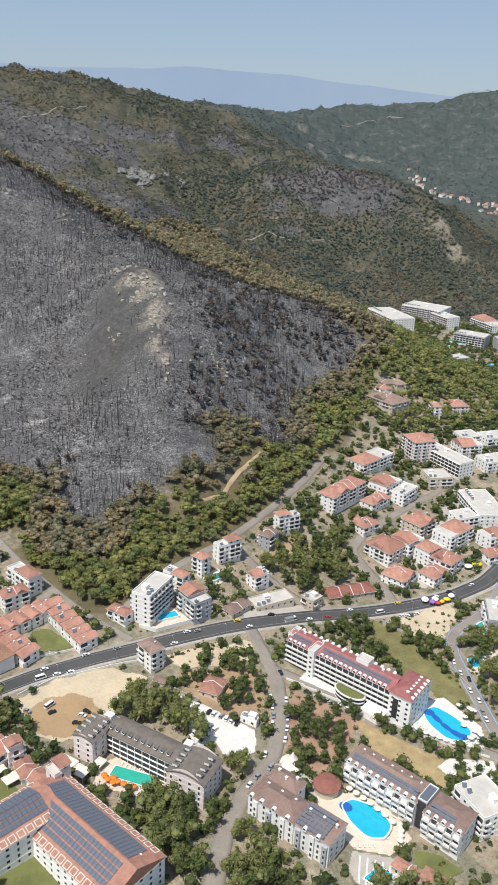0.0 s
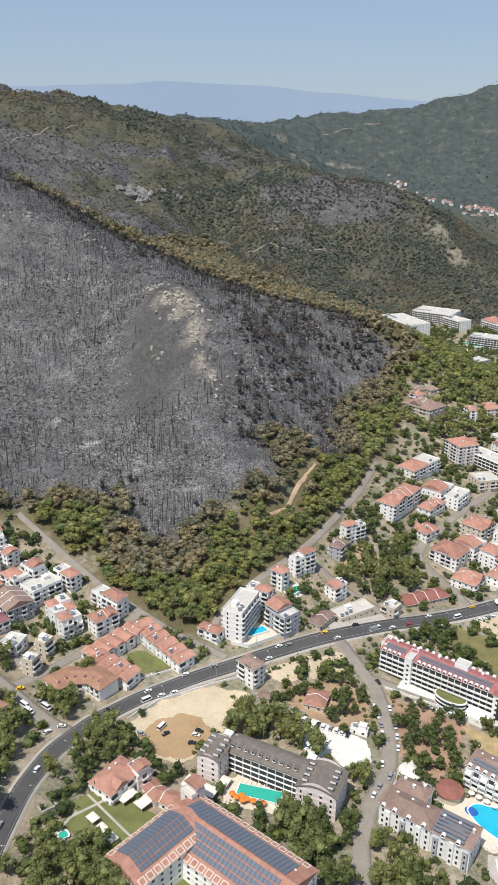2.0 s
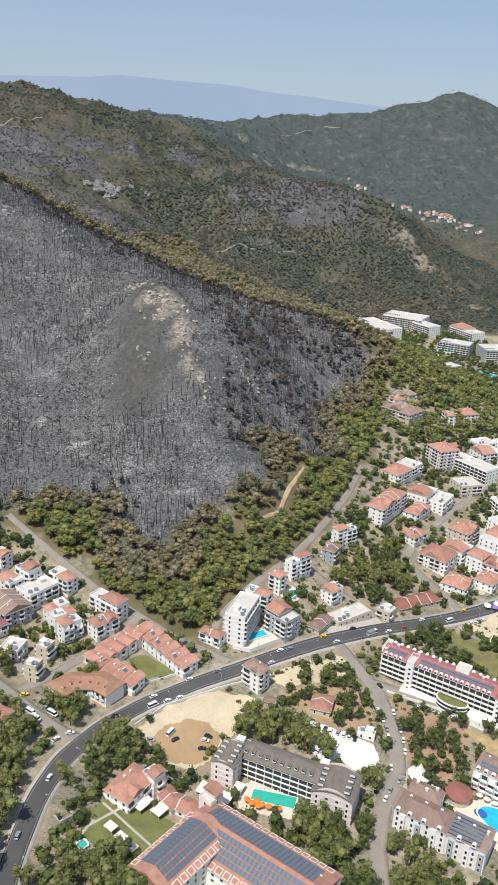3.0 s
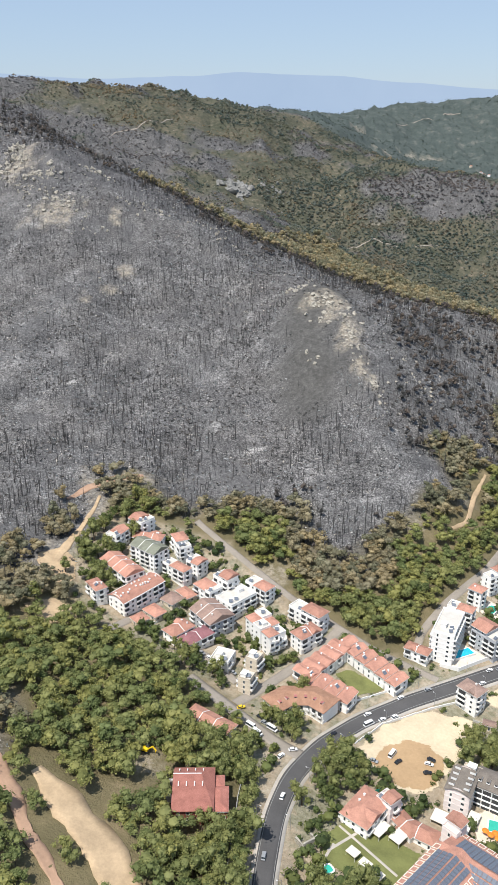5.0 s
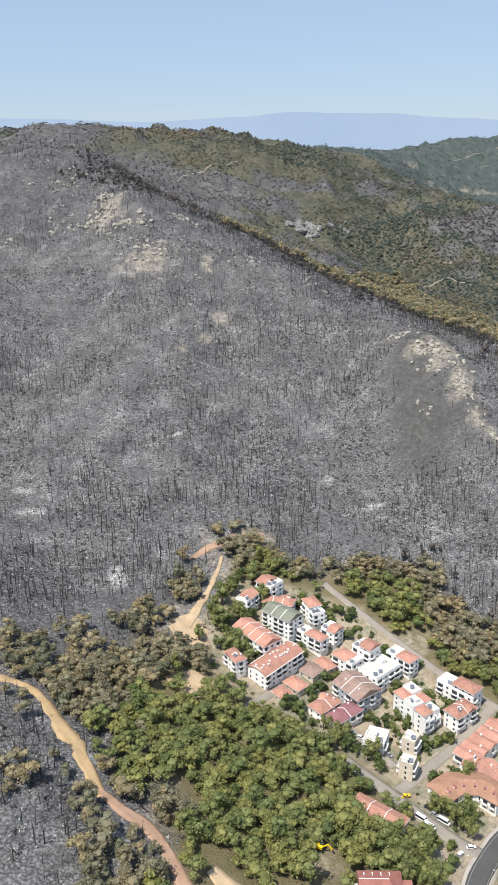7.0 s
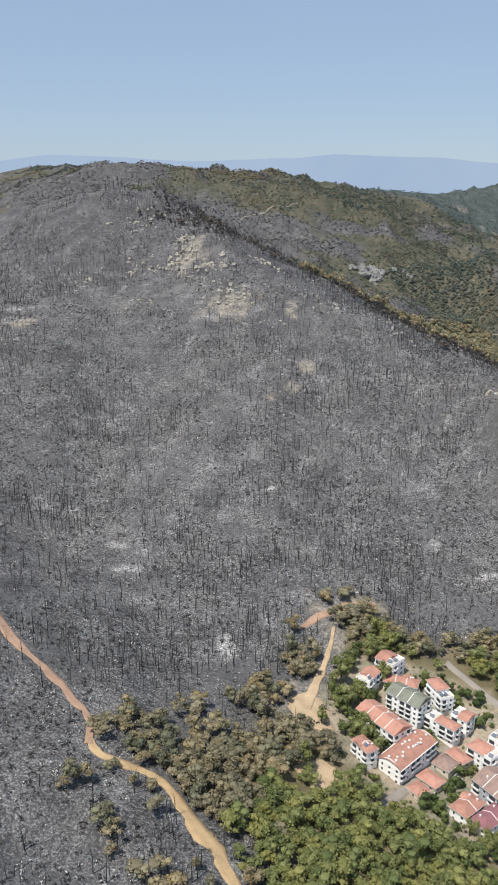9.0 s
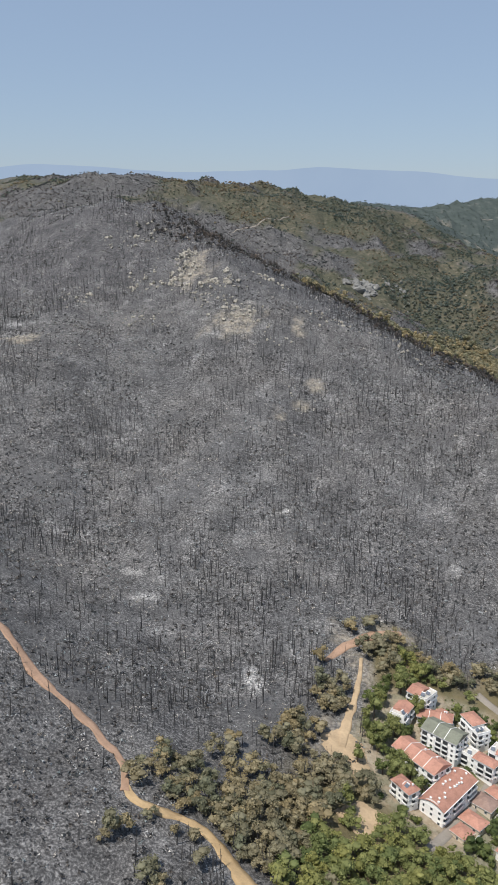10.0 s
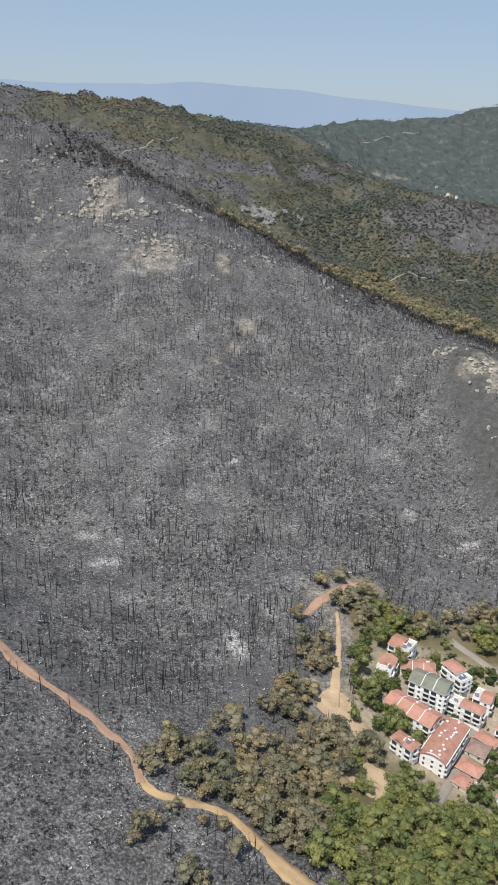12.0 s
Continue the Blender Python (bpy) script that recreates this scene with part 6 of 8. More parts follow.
def burnt_template(rs, branches=8, h=9.5, r=0.23):
    """A bare charred pine: tapered, slightly bent three-sided trunk with thin upswept stubs."""
    lean = rs.normal(0, 0.8, 2)
    bend = lean * 0.5 + rs.normal(0, 0.25, 2)
    tri = [(math.cos(a), math.sin(a)) for a in (0, 2.09, 4.19)]
    co = [(r * c, r * s, -0.8) for c, s in tri] + [(r * 0.7 * c + bend[0] * 0.6, r * 0.7 * s + bend[1] * 0.6, h * 0.5) for c, s in tri] + [(lean[0], lean[1], h)]
    f = [(0, 1, 4, 3), (1, 2, 5, 4), (2, 0, 3, 5), (3, 4, 6, 6), (4, 5, 6, 6), (5, 3, 6, 6)]
    for _ in range(branches):
        t = rs.uniform(0.45, 0.98)
        a, ln = rs.uniform(0, 6.28), rs.uniform(0.8, 2.4) * (1.25 - t)
        p = np.array((lean[0] * t * t, lean[1] * t * t, h * t))
        q = p + (ln * math.cos(a), ln * math.sin(a), ln * rs.uniform(0.1, 0.9))
        b = len(co)
        co += [tuple(p + (0, 0, -0.09)), tuple(p + (0, 0, 0.09)), tuple(q)]
        f.append((b, b + 1, b + 2, b + 2))
    return np.array(co), np.array(f)


rs = np.random.RandomState(11)


def near_house(x, y, margin):
    struck = np.zeros(len(x), bool)
    for hx, hy, w, d, a in FOOTPRINTS:
        c, s = math.cos(radians(a)), math.sin(radians(a))
        u, v = (x - hx) * c + (y - hy) * s, -(x - hx) * s + (y - hy) * c
        struck |= (np.abs(u) < w / 2 + margin) & (np.abs(v) < d / 2 + margin)
    return struck


TRACKS = [[(-560, 500), (-467, 447), (-437, 419), (-403, 397), (-388, 386), (-382, 365), (-371, 359), (-344, 356), (-328, 337), (-312, 318), (-297, 298), (-273, 288), (-262, 272), (-249, 252), (-238, 236), (-226, 224), (-212, 196)],
          [(-248, 274), (-230, 257), (-214, 241), (-198, 220)], [(-236, 268), (-224, 256), (-208, 242)], [(-238, 258), (-226, 246), (-212, 230)], [(-293, 517), (-270, 540), (-243, 548)], [(-270, 520), (-272, 499), (-280, 463), (-283, 444)], [(20, 588), (4, 555), (-2, 540), (-7, 524), (-22, 510)]]


def line_distance(lines, x, y):
    best = np.full(len(x), 1e9)
    for pts in lines:
        for (x1, y1), (x2, y2) in zip(pts[:-1], pts[1:]):
            dx, dy = x2 - x1, y2 - y1
            t = np.clip(((x - x1) * dx + (y - y1) * dy) / (dx * dx + dy * dy), 0, 1)
            best = np.minimum(best, np.hypot(x - x1 - t * dx, y - y1 - t * dy))
    return best


SIDE_LINES = [r[0] for r in SIDE_ROADS]
ROAD_LINES = [MAIN] + SIDE_LINES


def scatter(x0, x1, y0, y1, spacing):
    gx, gy = np.meshgrid(np.arange(x0, x1, spacing), np.arange(y0, y1, spacing))
    x, y = gx.ravel(), gy.ravel()
    return x + rs.uniform(-0.55, 0.55, len(x)) * spacing, y + rs.uniform(-0.55, 0.55, len(x)) * spacing


# standing dead trunks on the burnt slopes, thick in the hollows and thin on the spurs
def flank_amount(x, y):
    """The steep far side of the spur and the main ridge, where the dead wood stands thick."""
    ridge = np.clip(1.3 - segment_distance(RIDGELINE, x, y) / 34.0 + (rough_field(x, y, 38.0, 4) - 0.5) * 2.2, 0, 1)
    flank = np.clip((x + 62.0) / 30.0, 0, 1) * np.clip((y - 560.0) / 60.0, 0, 1) * np.clip((rough_field(x + 31, y, 55.0, 4) - 0.34) * 4.0, 0, 1)
    hem = np.clip(1.2 - np.abs(edge_distance(BURNT, x, y) - 6.0) / 20.0, 0, 1) * (x > -150) * (y < 660) * np.clip((rough_field(x + 9, y, 26.0, 3) - 0.36) * 5.0, 0, 1)
    return np.maximum(np.maximum(ridge, flank * 0.8), hem)


x, y = scatter(-760, 160, 250, 1330, 4.3)
thin = rough_field(x, y, 55.0, 4) + 0.16 * flank_amount(x, y) - 0.5 * shoulder_amount(x, y)
keep = (edge_distance(BURNT, x, y) > -40) & (burn_amount(x, y) > 0.35) & (rs.rand(len(x)) < np.clip((thin - 0.37) * 2.0, 0.03, 0.62)) & (line_distance(TRACKS, x, y) > 4.5) & (bare_amount(x, y) < 0.6) & ~near_house(x, y, 5)
x, y = x[keep], y[keep]
stand("burnt_trees", [burnt_template(rs, 8, h_) for h_ in rs.uniform(7.0, 11.0, 18)], x, y, ground_z(x, y), (0.5 + 0.85 * rs.rand(len(x)) ** 1.5) * np.where(y < 620, 1.22, 1.0), CHAR,
      "countless charred black pine trunks standing on grey ash", "burnt trees", rs)
# charred and ashen brush between the trunks
for share, size, mat, name, label in ((0.62, 0.52, BLACKTWIG, "burnt_brush", "low charred black brush on the burnt slope"), (0.40, 0.42, ASHTWIG, "ashen_brush", "low brush and fallen twigs white with ash")):
    x, y = scatter(-760, 170, 250, 1330, 3.7)
    patch = rough_field(x + (0 if mat is BLACKTWIG else 333), y, 42.0, 5)
    keep = (burn_amount(x, y) > 0.3) & (edge_distance(BURNT, x, y) > -45) & (rs.rand(len(x)) < share * np.clip((patch - 0.30) * 4.0, 0.1, 1.3) - 0.5 * shoulder_amount(x, y)) & (line_distance(TRACKS, x, y) > 4.5)
    keep &= (bare_amount(x, y) < 0.6) & (x > -0.72 * y - 220)
    x, y = x[keep], y[keep]
    brush = [tuft_template(rs, 8, 1.3, 0.9, size, lump_set(rs, 3, 1.3, 0.9)) for _ in range(8)]
    stand(name, brush, x, y, ground_z(x, y) + 0.35, rs.uniform(0.6, 1.5, len(x)), mat, label, "brush", rs)
# dead crowns that kept their blackened needles, along the ridge and on the far side of the spur
x, y = scatter(-560, 165, 450, 1260, 5.6)
keep = (burn_amount(x, y) > 0.4) & (edge_distance(BURNT, x, y) > -25) & (rs.rand(len(x)) < flank_amount(x, y) * 0.44) & (bare_amount(x, y) < 0.4) & (shoulder_amount(x, y) < 0.5)
x, y = x[keep], y[keep]
dead_crowns = [crown(rs, 34, 2.6, 2.9, 0.75, 4.2, 4) for _ in range(8)]
stand("dead_crowns", dead_crowns, x, y, ground_z(x, y), 0.55 + 0.7 * rs.rand(len(x)), DEADCROWN, "dead pines with blackened needles along the ridge", "burnt trees", rs)

# pine forest and the scorched belt along the fire's edge
BELT = [(-235, 1105), (-150, 1095), (-60, 1095), (40, 1070), (100, 985), (165, 980), (70, 1240), (0, 1350), (-130, 1340)]
x, y = scatter(-470, 345, 150, 1360, 5.6)
forest = ((edge_distance(TOWN, x, y) < -3) | (edge_distance(GROVE, x, y) > 0)) & (fire_edge(x, y) < 0.62) & ((y < 1180) | inside(BELT, x, y))
CLUMPS = [(-394, 352), (-372, 350), (-340, 316), (-316, 292), (-326, 276), (-352, 304), (-382, 330)]
forest |= inside(CLUMPS, x, y) & (rough_field(x, y, 18.0, 3) > 0.47)
forest &= (line_distance(TRACKS, x, y) > np.where(x < -255, 4.4, 6.0)) & (line_distance(ROAD_LINES, x, y) > 4.6) & ~near_house(x, y, 4) & (bare_amount(x, y) < 0.4)
gap = np.clip((rough_field(x, y, 45.0, 3) - 0.12) * 3.6, 0.35, 0.98)
gap = np.where((x < -258) & (y < 520), np.clip((rough_field(x, y, 22.0, 3) - 0.33) * 5.0, 0.08, 0.95), gap)
forest &= rs.rand(len(x)) < gap
x, y = x[forest], y[forest]
heat = edge_distance(BURNT, x, y) + (rough_field(x, y, 50.0) - 0.5) * 70.0
wood_limit = np.where(edge_distance(PINEWOOD, x, y) + (rough_field(x, y, 24.0) - 0.5) * 50.0 > -4, 400.0, -14.0)
limit = np.where(wood_limit > 0, wood_limit, np.where(x < -250, -62.0, np.where((y > 840) & (x < 170), -400.0, wood_limit)))
scorched = heat > limit
crowns = [crown(rs, 250, 4.2, rz_, 0.40, 5.2, n_) for n_, rz_ in ((9, 2.6), (8, 3.2), (7, 3.8), (10, 2.4), (6, 3.0), (8, 2.8), (9, 3.6), (7, 2.5))]
light_crowns = [crown(rs, 40, 3.8, 3.2, 0.8, 5.0, 3) for _ in range(7)]
for sel, mat, label in ((~scorched, PINE, "dense green pine forest below the burnt hill"), (scorched, SCORCHED, "pine trees scorched brown at the edge of the fire")):
    for near in (True, False):
        part_ = sel & ((y < 620) == near)
        n = int(part_.sum())
        stand("pine_forest" if mat is PINE else "scorched_forest", crowns if near else light_crowns, x[part_], y[part_], ground_z(x[part_], y[part_]), 0.72 + 0.8 * rs.rand(n) ** 1.3, mat, label if near else label + " farther off", "forest", rs, stretch=rs.uniform(0.75, 1.25, n))
# their trunks
trunk = burnt_template(rs, 0)
stand("forest_trunks", [trunk], x, y, ground_z(x, y), rs.uniform(0.45, 0.6, len(x)), BARK, "brown trunks of the pine forest", "tree trunks", rs)

# maquis and woods over the far hills: green, dry and charred
shrubs = [crown(rs, 9, 2.6, 2.1, 0.9, 1.2, 1) for _ in range(10)]
x, y = scatter(-1250, 700, 930, 2700, 6.4)
wood = rough_field(x, y, 120.0, 4)
b = burn_amount(x, y)
keep = (edge_distance(BURNT, x, y) < -4) & (edge_distance(TOWN, x, y) < -5) & (edge_distance(GROVE, x, y) < 0) & (x > -0.56 * y) & (x < 0.35 * y + 40) & (bare_amount(x, y) < 0.4)
keep &= rs.rand(len(x)) < np.clip((wood - 0.36) * 4.2 + 0.75 * np.clip((x + 250) / 150, 0, 1) * np.clip((2050 - y) / 200, 0, 1) * (b < 0.5) + 0.5 * (b > 0.5), 0.12, 0.98) * np.where(y > 1700, 0.85, 1.0)
x, y, b = x[keep], y[keep], b[keep]
dry = rough_field(x + 70, y, 110.0, 4) + rs.normal(0, 0.07, len(x)) + 0.2 * np.clip((edge_distance(BURNT, x, y) + 120) / 90, 0, 1)
kind = np.where(b + rs.normal(0, 0.2, len(x)) > 0.5, 2, np.where(dry - 0.08 * np.clip((x + 200) / 150, 0, 1) > 0.56, 1, 0))
lush = np.clip((x + 250) / 150, 0, 1) * np.clip((2050 - y) / 200, 0, 1)
size = (0.5 + 1.15 * rs.rand(len(x)) ** 2 + 0.5 * lush) * np.where(y > 2150, 1.6, np.where(y > 1700, 1.2, 1.0))
tone = np.clip((rough_field(x, y, 60.0, 5) - 0.5) * 2.2 + 0.5 + rs.normal(0, 0.25, len(x)), 0, 1)
for k, mat, name, label in ((0, SHRUB, "maquis", "dark green maquis scrub over the far hills"), (1, DRYSHRUB, "dry_maquis", "dry olive-brown maquis on the far hills"),
                            (2, CHARSHRUB, "charred_maquis", "charred purple-grey scrub left by the fire")):
    i = np.nonzero(kind == k)[0]
    stand(name, shrubs, x[i], y[i], ground_z(x[i], y[i]), size[i] * (0.75 if k == 2 else 1.0), mat, label, "scrub", rs, tone=tone[i])
# pale stones showing between the scrub
x, y = scatter(-900, 520, 980, 2000, 9.0)
keep = (rs.rand(len(x)) < np.clip((rough_field(x + 40, y, 90.0, 4) - 0.5) * 3.0, 0.02, 0.6)) & (edge_distance(TOWN, x, y) < -5) & (x > -0.56 * y) & (x < 0.35 * y)
x, y = x[keep], y[keep]
stones = [core_template(1.5, 0.9, rs, lump_set(rs, 2, 1.4, 0.6), 0.9) for _ in range(5)]
stand("hill_stones", stones, x, y, ground_z(x, y) + 0.1, 0.3 + 1.5 * rs.rand(len(x)) ** 3, ROCK, "pale limestone lying between the scrub", "stones", rs)
# woods of the distant hills, their leaf colour carrying the haze
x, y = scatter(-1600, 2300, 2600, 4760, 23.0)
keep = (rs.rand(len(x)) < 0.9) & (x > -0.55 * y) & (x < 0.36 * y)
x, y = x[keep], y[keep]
stand("far_woods", shrubs, x, y, ground_z(x, y), rs.uniform(0.9, 2.1, len(x)), HAZYLEAF, "woods on the distant hills with haze in their colour", "woods", rs, tone=np.clip(rough_field(x, y, 200.0, 5) * 1.2 - 0.2, 0, 1))


# ---- terraced houses, pavilions and hotel annexes ----
for ax, ay, bx, by, n, a in ((-104.5, 395.5, -79.5, 368.5, 6, 43.0), (-108.5, 392.0, -129.0, 369.5, 5, -43.0), (-127.0, 366.0, -108.0, 353.0, 4, 56.0)):
    for k in range(n):
        f = k / (n - 1)
        house("terraced_house", ax + (bx - ax) * f, ay + (by - ay) * f, 11.5, 6.6, a, 2, "gablered", "white", "mixed",
              "two-storey white terraced house with terracotta gabled roof", "terraced house", seed=k)
house("roof_pavilion", -71.0, 264.5, 8.0, 7.0, 45.0, 5, "hip", "pink", "plain", "tower pavilion with terracotta hipped roof at the hotel corner", "pavilion")
house("roof_pavilion", -31.0, 225.0, 11.0, 9.0, -40.0, 5, "hip", "pink", "plain", "end pavilion with terracotta hipped roof on the hotel wing", "pavilion")
house("stair_tower", -55.0, 300.5, 8.0, 6.0, -29.0, 4, "flat", "beige", "plain", "grey lift house above the hotel roof", "tower")
house("stair_tower", -15.0, 286.0, 9.0, 6.0, -28.0, 4, "flat", "beige", "plain", "flat grey roof house on the hotel wing", "tower")
house("kiosk", -35.0, 343.0, 6.0, 4.0, -20.0, 1, "gable", "beige", "plain", "small shed with a brown roof under trees", "shed")
house("kiosk", 12.5, 320.0, 9.0, 3.0, -25.0, 1, "flat", "white", "plain", "long white cabin at the car park", "cabin")


def oval_annex(x, y, rx, ry, h, a):
    """A low oval annex with glass bands and a planted green roof."""
    top = new("hotel_annex")
    top.matrix_world = pose(x, y, ground_at(x, y), 0, 0, a) @ Matrix.Diagonal((1, ry / rx, 1, 1))
    tagged(top, "low oval annex with glass bands and a planted green roof", "annex")
    for k, (z0, z1, r, mat, nm) in enumerate(((-2, 1.0, 1.0, WHITE, "wall"), (1.0, 2.6, 0.97, GLASS, "glazing"), (2.6, 3.4, 1.0, WHITE, "wall"), (3.4, 5.0, 0.97, GLASS, "glazing"), (5.0, 5.9, 1.02, WHITE, "parapet"), (5.9, 6.0, 0.94, LAWN, "green_roof"))):
        bm = bmesh.new()
        prism(bm, 28, rx * r, rx * r, z0, z1)
        part(nm, bm, mat, top)


oval_annex(66.5, 344.0, 9.0, 5.0, 6.0, -38)


def round_pavilion(x, y, r):
    top = new("round_pavilion")
    top.matrix_world = pose(x, y, ground_at(x, y))
    tagged(top, "round pavilion with a shallow brown tiled roof", "pavilion")
    bm = bmesh.new()
    prism(bm, 24, r * 0.86, r * 0.86, -2, 4.4)
    part("wall", bm, BEIGE, top)
    bm = bmesh.new()
    prism(bm, 24, r, r * 0.98, 4.4, 4.7)
    prism(bm, 24, r * 0.98, 0.5, 4.7, 6.3)
    part("roof", bm, DEEPRED, top)


round_pavilion(48.4, 280.5, 6.6)


def marquee(x, y, r, h):
    """A peaked white tent on poles."""
    top = new("marquee")
    top.matrix_world = pose(x, y, ground_at(x, y))
    tagged(top, "peaked cream canvas marquee beside the street", "tent")
    bm = bmesh.new()
    n = 10
    rings = [[bm.verts.new((rr * r * math.cos(6.283 * k / n), rr * r * math.sin(6.283 * k / n), zz * h)) for k in range(n)] for rr, zz in ((1.0, 0.32), (0.55, 0.48), (0.25, 0.72), (0.04, 1.0))]
    for lo, hi in zip(rings[:-1], rings[1:]):
        for k in range(n):
            bm.faces.new((lo[k], lo[(k + 1) % n], hi[(k + 1) % n], hi[k]))
    bm.faces.new(rings[-1])
    part("canopy", bm, CANVAS, top)
    for k in range(0, n, 2):
        bm = bmesh.new()
        prism(bm, 6, 0.08, 0.08, -0.5, 0.33 * h, r * 0.97 * math.cos(6.283 * k / n), r * 0.97 * math.sin(6.283 * k / n))
        part("pole", bm, STEEL, top)


marquee(33.0, 293.0, 6.0, 9.0)


def gazebo(x, y, a, size=5.0, label="small white garden pavilion on the hotel lawn"):
    top = new("gazebo")
    top.matrix_world = pose(x, y, ground_at(x, y) + 0.2, 0, 0, a)
    tagged(top, label, "gazebo", group="gazebos on the lawn")
    bm = bmesh.new()
    s = size / 2
    lo = [bm.verts.new((sx * s, sy * s * 0.8, 2.5)) for sx, sy in ((-1, -1), (1, -1), (1, 1), (-1, 1))]
    mid = [bm.verts.new((v.co.x, v.co.y, 2.9)) for v in lo]
    hi = [bm.verts.new((v.co.x * 0.4, v.co.y * 0.4, 3.4)) for v in lo]
    for r0, r1 in ((lo, mid), (mid, hi)):
        for k in range(4):
            bm.faces.new((r0[k], r0[(k + 1) % 4], r1[(k + 1) % 4], r1[k]))
    bm.faces.new(hi)
    part("canopy", bm, CANVAS, top)
    for sx in (-1, 1):
        for sy in (-1, 1):
            bm = bmesh.new()
            prism(bm, 6, 0.08, 0.08, -0.5, 2.5, sx * (s - 0.2), sy * (s * 0.8 - 0.2))
            part("pole", bm, TRIM, top)


for gx, gy in ((-113.5, 257.0), (-109.0, 252.0), (-104.5, 247.5)):
    gazebo(gx, gy, -45)


# ---- gardens, lots and lawns ----
area("lawn", [(-112, 377), (-103, 381), (-84, 368), (-103, 361)], LAWN, "green courtyard lawn between terraced houses", 0.28, "lawn", ragged=2.5)
area("lawn", [(-124, 266), (-112, 279), (-84, 262), (-100, 242), (-127, 252)], LAWN, "mown hotel lawn with paths", 0.28, "lawn", ragged=2.5)
area("lawn", [(-90, 218), (-72, 240), (-52, 222), (-70, 195)], LAWN, "green lawn in the hotel courtyard", 0.28, "lawn", ragged=2.5)
area("field", [(92, 428), (108, 414), (128, 378), (138, 350), (120, 346), (100, 372), (80, 402)], FIELD, "overgrown field behind the long hotel", 0.24, "field", ragged=6.0)
area("sandy_lot", [(106, 431), (145, 452), (151, 441), (132, 408), (116, 412)], SAND, "sandy vacant lot beside the road", 0.26, "lot", ragged=6.0)
area("car_park", [(-33, 339), (-14, 331), (16, 315), (16, 300), (4, 294), (-5, 305), (-14, 299), (-20, 320)], WHITEDECK, "glaring white gravel car park", 0.26, "car park", ragged=3.0)
area("orchard_ground", [(36, 349), (71, 328), (57, 303), (44, 287), (31, 307)], REDEARTH, "brown orchard soil between trees", 0.22, "soil", ragged=6.0)
area("dry_field", [(70, 326), (114, 303), (104, 288), (72, 308)], plain("dry_grass", (0.40, 0.30, 0.155), 0.95, 0.15, 0.4, fine=0.8), "yellow-brown dry grass field", 0.24, "field", ragged=6.0)
area("dry_lot", [(-28, 354), (18, 365), (22, 330), (2, 322), (-20, 337)], plain("dry_soil", (0.38, 0.265, 0.165), 0.95, 0.12, 0.35, fine=0.8), "dry reddish garden soil round a villa", 0.22, "soil", ragged=6.0)
area("sandy_lot", [(21, 474), (44, 509), (60, 496), (35, 471)], EARTH, "bare building plot between houses", 0.26, "lot", ragged=6.0)
area("sandy_lot", [(-100, 314), (-91, 324), (-80, 330), (-69, 328), (-63, 319), (-66, 308), (-76, 299), (-86, 299), (-96, 304)], SANDBROWN, "brown oval patch on the sandy car park", 0.30, "lot", ragged=6.0)
area("sandy_lot", [(-36, 366), (-8, 379), (14, 386), (18, 368), (-26, 356)], SAND, "dry verge along the main road", 0.24, "verge", ragged=6.0)
area("paving", [(40, 357), (76, 338), (96, 327), (116, 316), (132, 314), (135, 330), (120, 352), (100, 345), (84, 340), (46, 366)], WHITEDECK, "white paving round the long hotel", 0.29, "paving")
area("paving", [(44, 284), (60, 281), (78, 274), (84, 257), (73, 248), (58, 250), (44, 268)], POOLDECK, "cream terrace round the oval pool", 0.29, "paving")
area("paving", [(-57, 285), (-50, 290), (-24, 278), (-33, 267), (-58, 272)], POOLDECK, "cream terrace round the green pool", 0.29, "paving")
area("paving", [(-52, 389), (-38, 409), (-21, 398), (-42, 386)], POOLDECK, "patterned tile terrace round the pool", 0.32, "paving")
area("paving", [(-18, 438), (-9, 450), (0, 444), (-10, 431)], POOLDECK, "pale terrace round a small pool", 0.30, "paving")
area("paving", [(8, 412), (20, 420), (46, 431), (50, 424), (26, 412), (10, 404)], PAVING, "paved forecourt of the shops", 0.27, "paving")
area("paving", [(150, 432), (178, 446), (186, 420), (156, 404), (140, 380), (146, 372), (165, 380), (190, 410)], POOLDECK, "terrace round turquoise pools", 0.27, "paving")
area("paving", [(205, 560), (135, 470), (120, 472), (160, 560), (190, 620)], PAVING, "pale paved yards of the village", 0.23, "paving")


